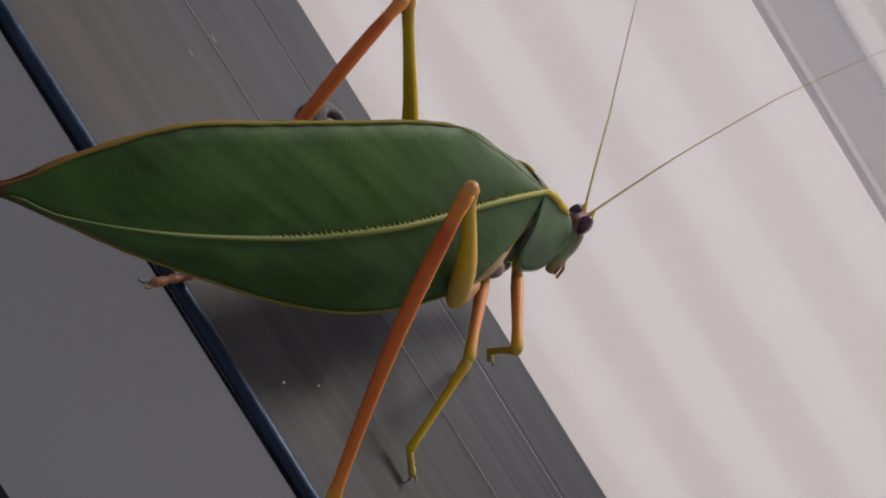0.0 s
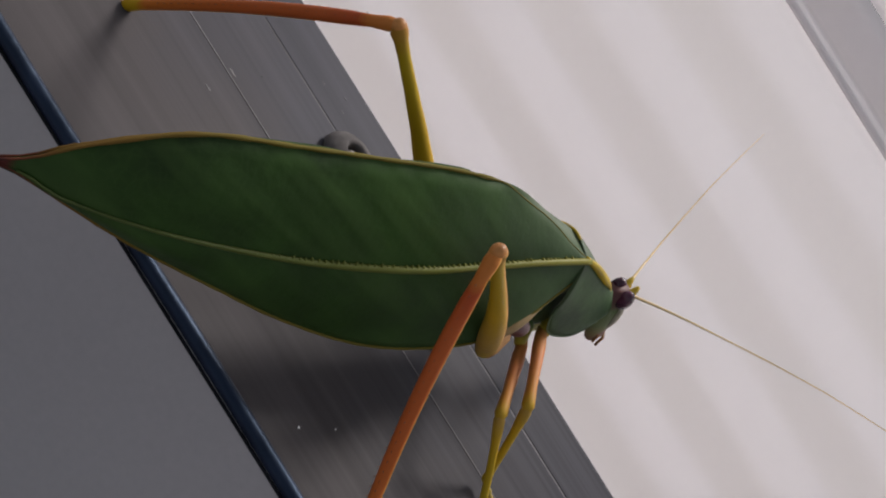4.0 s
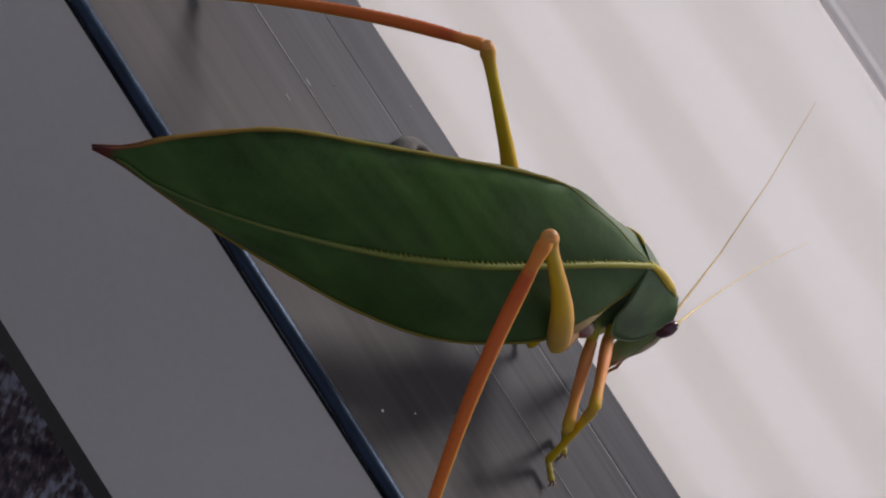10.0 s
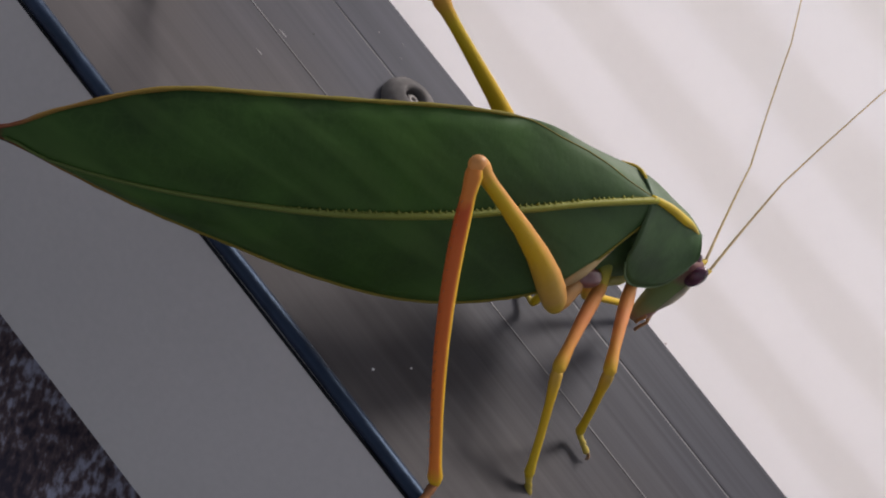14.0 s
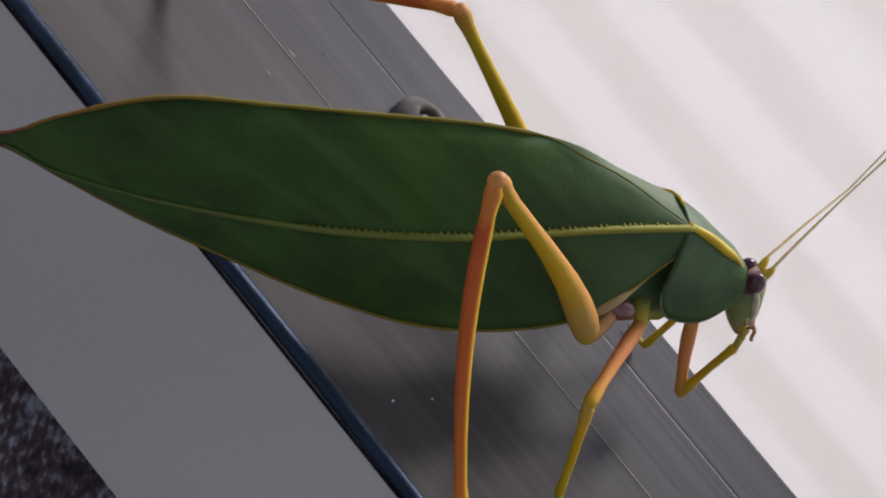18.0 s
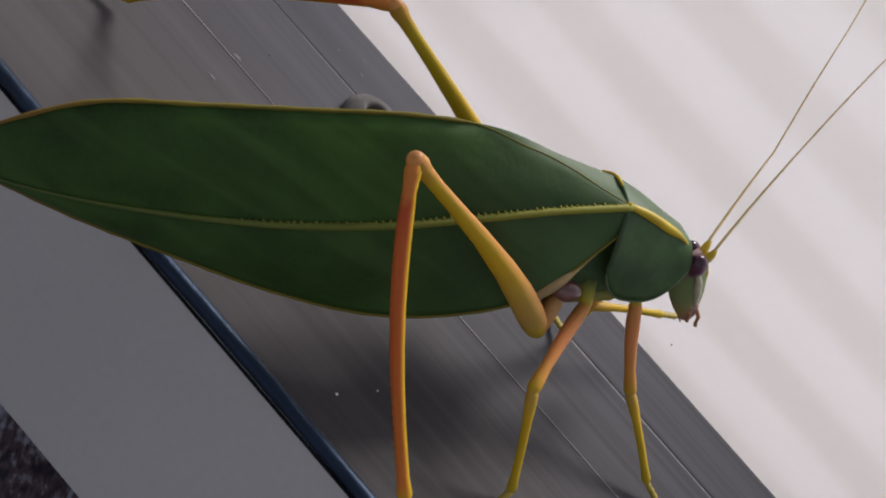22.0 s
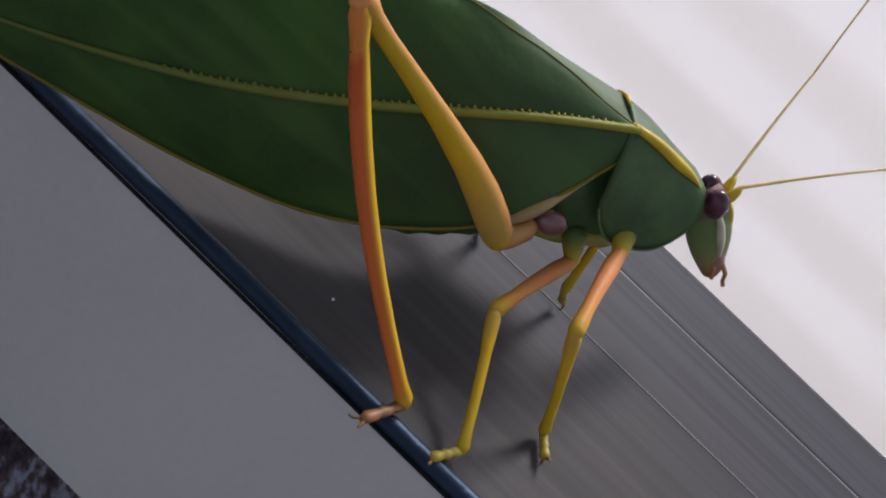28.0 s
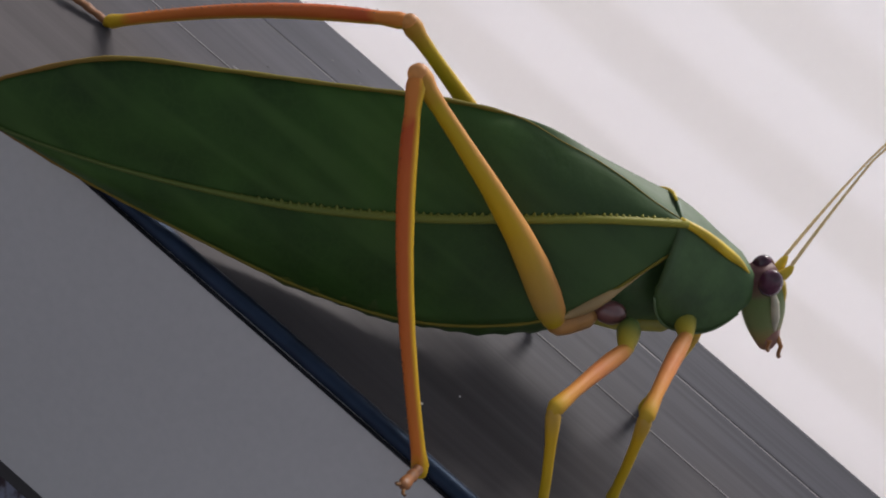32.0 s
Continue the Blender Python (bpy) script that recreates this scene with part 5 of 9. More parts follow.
    walk(LIMB["mid_tibia_near"], [
        (0, bone((-7.10, -9.25, -10.28), (-11.68, -11.54, -18.88))),
        (1, bone((-5.30, -9.50, -10.95), (-11.06, -12.82, -18.21))),
        (2, bone((-5.23, -10.00, -9.89), (-10.10, -13.43, -17.64))),
        (3, bone((-5.75, -10.00, -8.37), (-9.87, -13.41, -16.45))),
        (3.6, bone((-5.35, -10.10, -8.73), (-7.52, -14.40, -17.38))),
        (3.9, bone((-4.94, -10.21, -9.10), (-4.07, -14.88, -17.79))),
        (4.2, bone((-4.46, -10.36, -9.54), (0.69, -12.81, -17.63))),
        (4.5, bone((-3.97, -10.54, -9.98), (2.92, -9.75, -17.05))),
        (4.8, bone((-3.53, -10.74, -10.38), (3.58, -8.06, -16.72))),
        (5.5, bone((-3.00, -11.25, -10.85), (3.76, -7.36, -16.23))),
        (6, bone((-3.28, -11.50, -10.52), (3.79, -7.54, -16.21))),
        (7, bone((-3.29, -11.00, -10.54), (3.62, -7.16, -16.08))),
        (8, bone((-3.68, -11.25, -10.31), (3.16, -7.40, -15.77))),
        (9, bone((-4.09, -11.75, -9.76), (3.08, -7.84, -15.44))),
        (10, bone((-3.19, -10.75, -10.63), (3.74, -6.82, -16.04))),
        (10.5, bone((-4.73, -10.06, -9.11), (0.81, -9.52, -17.30))),
        (10.7, bone((-5.60, -9.87, -8.24), (-3.13, -11.56, -17.68))),
        (11, bone((-6.26, -9.75, -7.58), (-6.34, -12.23, -17.31))),
        (12, bone((-5.75, -10.75, -8.35), (-4.51, -13.61, -17.33))),
        (13, bone((-6.54, -11.00, -8.51), (-5.59, -14.29, -17.37))),
        (14, bone((-5.99, -10.00, -9.56), (-6.24, -14.16, -18.06))),
        (16.5, bone((-6.69, -11.00, -8.30), (-5.42, -13.60, -17.38))),
        (17, bone((-6.42, -11.25, -8.08), (-5.24, -13.88, -17.20))),
        (18, bone((-6.43, -10.75, -8.48), (-5.07, -11.99, -17.77))),
        (19, bone((-6.53, -10.25, -8.85), (-4.52, -11.61, -18.29))),
        (20, bone((-6.03, -10.25, -9.16), (-3.24, -11.04, -18.40))),
        (21, bone((-6.21, -10.00, -9.45), (-3.95, -11.48, -18.78))),
        (22, bone((-5.92, -10.00, -9.89), (-5.17, -12.67, -19.12))),
        (23, bone((-6.23, -9.25, -10.60), (-5.92, -12.30, -19.69))),
        (24, bone((-7.07, -11.25, -9.28), (-5.32, -11.78, -18.53))),
        (26.5, bone((-6.44, -11.75, -9.04), (-1.83, -10.52, -17.14))),
        (27, bone((-6.70, -10.00, -6.94), (-8.22, -13.81, -15.46))),
        (27.5, bone((-6.15, -10.00, -7.74), (-7.40, -16.81, -14.50))),
        (28, bone((-6.27, -9.25, -8.86), (-7.29, -16.59, -14.55))),
        (29, bone((-6.00, -9.25, -9.57), (-7.47, -16.68, -15.18))),
        (29.6, bone((-7.67, -12.00, -7.48), (-6.22, -16.86, -15.99))),
        (30, bone((-8.58, -13.50, -6.35), (-6.83, -13.86, -14.84))),
        (30.4, bone((-7.98, -12.18, -7.47), (-5.83, -16.94, -15.88))),
        (31, bone((-6.87, -9.75, -9.53), (-7.36, -15.38, -14.38))),
        (32, bone((-9.05, -13.75, -6.33), (-7.33, -14.91, -13.54)))])
    walk(LIMB["mid_tarsus_near"], [
        (0, bone((-11.58, -11.49, -18.70), (-11.64, -13.43, -20.54))),
        (1, bone((-11.03, -12.81, -18.17), (-11.84, -14.73, -19.61))),
        (2, bone((-10.11, -13.44, -17.66), (-10.38, -15.34, -18.97))),
        (3, bone((-9.92, -13.45, -16.54), (-10.19, -15.53, -17.76))),
        (3.3, bone((-8.95, -13.24, -17.23), (-9.30, -15.83, -18.71))),
        (3.6, bone((-7.52, -14.40, -17.38), (-7.86, -16.66, -18.55))),
        (3.9, bone((-4.07, -14.88, -17.79), (-4.45, -17.13, -18.95))),
        (4.2, bone((0.69, -12.81, -17.63), (0.25, -15.07, -18.77))),
        (4.5, bone((2.92, -9.75, -17.05), (2.43, -12.00, -18.17))),
        (4.8, bone((3.58, -8.06, -16.72), (3.04, -10.31, -17.82))),
        (5.1, bone((3.50, -7.28, -16.99), (2.82, -9.80, -18.47))),
        (5.5, bone((4.00, -7.23, -16.42), (3.45, -9.21, -17.57))),
        (6, bone((3.72, -7.58, -16.16), (3.18, -9.59, -17.28))),
        (7, bone((3.72, -7.10, -16.17), (3.18, -9.11, -17.27))),
        (8, bone((3.32, -7.30, -15.91), (2.79, -9.33, -16.99))),
        (9, bone((2.97, -7.90, -15.36), (2.46, -9.95, -16.41))),
        (10, bone((3.87, -6.75, -16.13), (3.36, -8.75, -17.27))),
        (10.5, bone((0.81, -9.52, -17.30), (0.67, -11.82, -18.44))),
        (10.7, bone((-3.13, -11.56, -17.68), (-2.92, -13.82, -18.87))),
        (11, bone((-6.34, -12.17, -17.07), (-6.22, -12.76, -18.15))),
        (12, bone((-4.47, -13.70, -17.61), (-4.76, -15.71, -18.82))),
        (13, bone((-5.56, -14.40, -17.65), (-5.64, -14.79, -18.18))),
        (14, bone((-6.25, -14.30, -18.36), (-6.07, -14.46, -18.86))),
        (16.5, bone((-5.38, -13.68, -17.64), (-5.46, -14.03, -18.17))),
        (17, bone((-5.21, -13.94, -17.43), (-5.26, -14.26, -17.99))),
        (18, bone((-5.02, -12.03, -18.09), (-5.24, -14.04, -19.31))),
        (19, bone((-4.51, -11.62, -18.34), (-4.74, -13.63, -19.56))),
        (20, bone((-3.20, -11.05, -18.51), (-3.41, -13.07, -19.70))),
        (21, bone((-3.93, -11.50, -18.87), (-4.14, -13.50, -20.09))),
        (22, bone((-5.16, -12.71, -19.27), (-5.87, -13.16, -19.80))),
        (23, bone((-5.91, -12.36, -19.88), (-6.13, -12.62, -20.45))),
        (24, bone((-5.25, -11.80, -18.90), (-6.56, -12.56, -19.16))),
        (26.5, bone((-1.63, -10.47, -17.49), (-1.71, -12.50, -18.69))),
        (26.7, bone((-3.70, -11.12, -17.77), (-3.66, -13.72, -19.25))),
        (27, bone((-8.28, -13.95, -15.77), (-8.21, -15.98, -16.96))),
        (27.5, bone((-7.41, -16.90, -14.59), (-8.83, -17.70, -15.17))),
        (28, bone((-7.34, -16.95, -14.83), (-9.20, -17.59, -15.15))),
        (29, bone((-7.53, -16.97, -15.40), (-9.51, -17.83, -15.68))),
        (29.6, bone((-6.22, -16.86, -15.99), (-6.87, -19.20, -16.83))),
        (30, bone((-6.61, -13.91, -15.95), (-6.26, -15.95, -17.08))),
        (30.4, bone((-5.83, -16.94, -15.88), (-5.36, -19.24, -16.92))),
        (31, bone((-7.52, -17.16, -15.91), (-7.12, -19.22, -16.99))),
        (31.5, bone((-7.38, -16.91, -16.47), (-6.87, -19.52, -17.85))),
        (32, bone((-6.80, -15.26, -15.75), (-6.39, -17.31, -16.84)))])
    walk(LIMB["front_femur_near"], [
        (0, bone((-1.22, -10.00, -9.21), (2.98, -3.50, -5.52))),
        (1, bone((-0.52, -11.25, -9.98), (1.63, -4.50, -4.51))),
        (2, bone((-2.71, -10.50, -8.97), (1.94, -4.25, -5.47))),
        (3, bone((-2.69, -10.50, -7.63), (2.05, -4.00, -5.00))),
        (5.5, bone((-2.65, -11.00, -7.67), (1.35, -4.00, -5.09))),
        (6, bone((-2.37, -11.50, -7.42), (2.14, -4.50, -5.41))),
        (7, bone((-2.42, -11.00, -7.53), (1.82, -4.00, -5.07))),
        (8, bone((-3.24, -11.50, -7.03), (1.65, -4.50, -5.40))),
        (9, bone((-3.74, -11.75, -6.56), (1.01, -4.75, -4.68))),
        (10, bone((-2.78, -11.00, -7.22), (1.80, -4.00, -5.02))),
        (11, bone((-1.39, -10.50, -8.37), (3.09, -3.75, -5.21))),
        (12, bone((-1.16, -10.50, -7.94), (3.18, -4.00, -4.55))),
        (13, bone((-0.88, -11.00, -8.30), (3.03, -4.00, -5.20))),
        (14, bone((-1.30, -10.75, -8.80), (2.41, -4.00, -5.00))),
        (16.5, bone((-1.15, -10.50, -8.31), (2.88, -3.50, -5.44))),
        (17, bone((5.76, -6.75, -11.07), (2.91, -4.50, -4.19))),
        (18, bone((8.95, -3.50, -13.13), (5.70, -3.00, -5.33))),
        (19, bone((7.76, -3.00, -14.11), (6.04, -2.50, -5.83))),
        (20, bone((8.00, -3.50, -13.59), (5.63, -3.00, -5.68))),
        (21, bone((9.52, -1.25, -13.07), (5.87, -3.00, -5.90))),
        (22, bone((7.39, -5.50, -13.95), (5.38, -2.75, -6.06))),
        (23, bone((6.17, -5.75, -13.63), (4.85, -2.75, -5.76))),
        (24, bone((0.65, -9.25, -10.06), (4.22, -2.75, -6.18))),
        (26.5, bone((2.34, -9.25, -9.40), (5.29, -2.25, -6.34))),
        (27, bone((-1.48, -12.00, -7.37), (3.12, -4.75, -4.94))),
        (27.5, bone((-2.14, -13.00, -5.93), (2.19, -5.25, -4.95))),
        (28, bone((-2.20, -13.00, -6.27), (2.28, -5.50, -4.14))),
        (29, bone((-1.71, -12.75, -7.28), (2.75, -5.25, -4.28))),
        (30, bone((-1.40, -12.25, -7.25), (3.13, -5.00, -4.21))),
        (31, bone((-1.59, -13.00, -6.82), (2.67, -5.50, -3.78))),
        (32, bone((-1.74, -13.00, -6.29), (2.99, -5.50, -3.72)))])
    walk(LIMB["front_tibia_near"], [
        (0, bone((-1.22, -10.00, -9.21), (4.68, -4.50, -14.77))),
        (1, bone((-0.52, -11.25, -9.98), (2.71, -11.37, -18.58))),
        (2, bone((-2.71, -10.50, -8.97), (-1.44, -13.28, -17.79))),
        (3, bone((-2.69, -10.50, -7.63), (-1.50, -13.10, -16.54))),
        (5.5, bone((-2.65, -11.00, -7.67), (-0.30, -10.52, -16.62))),
        (6, bone((-2.37, -11.50, -7.42), (-0.50, -10.97, -16.60))),
        (7, bone((-2.42, -11.00, -7.53), (-0.32, -10.56, -16.46))),
        (8, bone((-3.24, -11.50, -7.03), (-0.92, -10.59, -16.03))),
        (9, bone((-3.74, -11.75, -6.56), (-1.18, -11.11, -15.60))),
        (10, bone((-2.78, -11.00, -7.22), (-0.44, -10.16, -16.46))),
        (11, bone((-1.39, -10.50, -8.37), (0.89, -9.47, -17.31))),
        (12, bone((-1.16, -10.50, -7.94), (1.94, -8.06, -16.47))),
        (13, bone((-0.88, -11.00, -8.30), (1.89, -10.48, -17.11))),
        (14, bone((-1.30, -10.75, -8.80), (1.16, -9.90, -17.85))),
        (16.5, bone((-1.15, -10.50, -8.31), (1.70, -9.13, -17.33))),
        (17, bone((5.76, -6.75, -11.07), (9.57, -9.32, -18.75))),
        (18, bone((8.95, -3.50, -13.13), (7.78, -6.50, -4.34))),
        (19, bone((7.76, -3.00, -14.11), (7.90, -6.00, -5.27))),
        (20, bone((8.00, -3.50, -13.59), (7.60, -6.00, -4.42))),
        (21, bone((9.52, -1.25, -13.07), (18.53, -5.58, -21.11))),
        (22, bone((7.39, -5.50, -13.95), (11.29, -9.78, -21.97))),
        (23, bone((6.17, -5.75, -13.63), (12.86, -3.12, -20.30))),
        (24, bone((0.65, -9.25, -10.06), (1.96, -9.69, -19.67))),
        (26.5, bone((2.34, -9.25, -9.40), (5.70, -10.05, -18.54))),
        (27, bone((-1.48, -12.00, -7.37), (-0.98, -12.75, -16.43))),
        (27.5, bone((-2.14, -13.00, -5.93), (-0.08, -13.17, -14.66))),
        (28, bone((-2.20, -13.00, -6.27), (-0.22, -13.24, -14.90))),
        (29, bone((-1.71, -12.75, -7.28), (-0.38, -13.42, -15.90))),
        (30, bone((-1.40, -12.25, -7.25), (0.48, -11.52, -16.01))),
        (31, bone((-1.59, -13.00, -6.82), (-0.37, -12.51, -15.65))),
        (32, bone((-1.74, -13.00, -6.29), (-0.36, -12.25, -14.85)))])
    walk(LIMB["front_tarsus_near"], [
        (0, bone((4.56, -4.61, -14.66), (8.87, -4.50, -19.01))),
        (1, bone((2.86, -11.38, -18.96), (2.33, -13.78, -20.20))),
        (2, bone((-1.41, -13.36, -18.04), (-1.84, -15.62, -19.25))),
        (3, bone((-1.47, -13.17, -16.77), (-1.51, -15.33, -17.89))),
        (5.5, bone((-0.21, -10.50, -16.95), (0.30, -13.31, -18.12))),
        (6, bone((-0.46, -10.96, -16.81), (-0.06, -13.01, -17.84))),
        (7, bone((-0.23, -10.54, -16.86), (-0.54, -12.20, -17.51))),
        (8, bone((-0.86, -10.56, -16.28), (-0.71, -12.71, -17.24))),
        (9, bone((-1.13, -11.10, -15.78), (-0.87, -13.69, -16.88))),
        (10, bone((-0.44, -10.15, -16.49), (-0.00, -12.41, -17.77))),
        (11, bone((0.96, -9.43, -17.62), (1.25, -11.64, -18.65))),
        (12, bone((2.00, -8.01, -16.66), (2.63, -10.38, -17.88))),
        (13, bone((2.00, -10.45, -17.45), (2.71, -13.07, -18.64))),
        (14, bone((1.20, -9.88, -18.03), (2.21, -12.26, -19.43))),
        (16.5, bone((1.71, -9.12, -17.37), (2.54, -11.51, -18.87))),
        (16.7, bone((3.91, -9.67, -17.97), (5.14, -11.85, -19.63))),
        (16.8, bone((5.94, -9.99, -18.47), (7.55, -11.91, -20.12))),
        (16.9, bone((8.02, -9.99, -18.88), (10.03, -11.65, -20.37))),
        (17, bone((9.85, -9.50, -19.31), (11.93, -10.75, -20.31))),
        (17.1, bone((11.59, -8.71, -19.23), (14.26, -9.93, -19.85))),
        (17.2, bone((13.78, -8.09, -18.43), (16.61, -9.06, -18.37))),
        (17.3, bone((15.98, -7.58, -16.41), (18.77, -8.29, -15.57))),
        (17.4, bone((17.32, -7.20, -13.02), (19.81, -7.63, -11.40))),
        (17.5, bone((16.80, -6.94, -9.02), (18.77, -7.11, -6.77))),
        (17.6, bone((14.52, -6.78, -5.93), (15.88, -6.75, -3.26))),
        (17.7, bone((11.77, -6.69, -4.42), (12.53, -6.52, -1.52))),
        (17.8, bone((9.56, -6.63, -4.03), (9.86, -6.38, -1.06))),
        (18, bone((7.75, -6.58, -4.11), (7.72, -6.50, -3.33))),
        (19, bone((7.90, -6.08, -5.02), (8.71, -6.00, -4.11))),
        (20, bone((7.60, -6.03, -4.33), (8.52, -6.00, -3.94))),
        (20.2, bone((9.46, -5.71, -4.34), (12.42, -5.72, -3.86))),
        (20.3, bone((11.53, -5.50, -4.73), (14.53, -5.59, -4.68))),
        (20.4, bone((14.05, -5.27, -5.92), (17.01, -5.47, -6.32))),
        (20.5, bone((16.41, -5.04, -8.13), (19.27, -5.35, -8.97))),
        (20.6, bone((17.90, -4.82, -11.10), (20.60, -5.24, -12.33))),
        (20.7, bone((18.24, -4.61, -14.11), (20.75, -5.15, -15.65))),
        (20.8, bone((17.74, -4.45, -16.52), (20.07, -5.09, -18.30))),
        (20.9, bone((16.92, -4.39, -18.13), (19.10, -5.11, -20.05))),
        (21, bone((16.26, -4.49, -19.09), (19.26, -5.64, -21.94))),
        (21.2, bone((14.95, -5.17, -20.00), (16.97, -6.07, -22.02))),
        (21.5, bone((13.11, -7.13, -20.97), (15.07, -8.11, -23.02))),
        (22, bone((11.18, -9.65, -21.73), (12.52, -10.50, -23.16))),
        (22.5, bone((12.56, -6.46, -21.60), (14.19, -8.19, -23.42))),
        (23, bone((12.72, -3.17, -20.16), (14.49, -6.02, -22.30))),
        (24, bone((1.94, -9.69, -19.56), (2.16, -11.47, -20.97))),
        (26.5, bone((5.64, -10.04, -18.37), (6.31, -12.01, -19.71))),
        (27, bone((-0.95, -12.79, -16.92), (-0.14, -14.74, -18.22))),
        (27.5, bone((0.06, -13.18, -15.27), (0.11, -14.94, -15.74))),
        (28, bone((-0.05, -13.26, -15.63), (-0.19, -14.89, -15.90))),
        (29, bone((-0.25, -13.49, -16.74), (-0.43, -15.10, -16.90))),
        (30, bone((0.60, -11.47, -16.60), (1.67, -13.32, -17.86))),
        (31, bone((-0.27, -12.48, -16.31), (0.83, -14.33, -17.53))),
        (32, bone((-0.21, -12.17, -15.74), (0.90, -14.01, -16.97)))])
    walk(LIMB["mid_femur_far"], [
        (0, bone((2.85, 1.12, -3.66), (-9.00, -1.20, -2.50))),
        (1, bone((1.25, 1.09, -3.41), (-9.00, -1.20, -2.50))),
        (3, bone((0.20, 2.13, -3.01), (-9.00, -1.20, -2.50))),
        (5.5, bone((1.40, -0.57, -3.93), (-9.00, -1.20, -2.50))),
        (6, bone((1.96, 0.31, -3.84), (-9.00, -1.20, -2.50))),
        (7, bone((2.38, 1.17, -3.74), (-9.00, -1.20, -2.50))),
        (8, bone((2.03, 0.93, -3.53), (-9.00, -1.20, -2.50))),
        (9, bone((1.65, 0.79, -3.26), (-9.00, -1.20, -2.50))),
        (10, bone((2.97, 1.68, -3.55), (-9.00, -1.20, -2.50))),
        (11, bone((2.85, 1.80, -4.07), (-9.00, -1.20, -2.50))),
        (12, bone((1.28, 2.13, -3.32), (-9.00, -1.20, -2.50))),
        (13, bone((0.82, 0.97, -3.34), (-9.00, -1.20, -2.50))),
        (14, bone((0.81, 1.50, -3.89), (-9.00, -1.20, -2.50))),
        (16.5, bone((1.46, 1.65, -3.74), (-9.00, -1.20, -2.50))),
        (17, bone((1.12, 1.58, -3.60), (-9.00, -1.20, -2.50))),
        (18, bone((12.57, 4.68, -6.22), (-9.00, -1.20, -2.50))),
        (19, bone((7.45, 1.78, -6.59), (-9.00, -1.20, -2.50))),
        (20, bone((6.27, 0.21, -6.92), (-9.00, -1.20, -2.50))),
        (21, bone((5.46, 2.09, -6.24), (-9.00, -1.20, -2.50))),
        (22, bone((7.32, 3.49, -6.52), (-9.00, -1.20, -2.50))),
        (23, bone((7.31, 3.50, -6.48), (-9.00, -1.20, -2.50))),
        (24, bone((3.69, 2.55, -5.75), (-9.00, -1.20, -2.50))),
        (26.5, bone((-3.20, 0.67, -3.83), (-9.00, -1.20, -2.50))),
        (27, bone((-3.02, 1.68, -2.51), (-9.00, -1.20, -2.50))),
        (27.5, bone((-2.38, 2.36, -1.06), (-9.00, -1.20, -2.50))),
        (28, bone((-2.85, 2.66, -1.38), (-9.00, -1.20, -2.50))),
        (28.3, bone((-2.87, 2.62, -1.67), (-9.00, -1.20, -2.50))),
        (28.5, bone((-2.89, 2.55, -1.84), (-9.00, -1.20, -2.50))),
        (29, bone((-3.20, 2.20, -2.27), (-9.00, -1.20, -2.50))),
        (30, bone((-2.57, 2.59, -2.74), (-9.00, -1.20, -2.50))),
        (31, bone((-2.87, 2.37, -2.85), (-9.00, -1.20, -2.50))),
        (32, bone((-2.90, 2.54, -2.00), (-9.00, -1.20, -2.50)))])
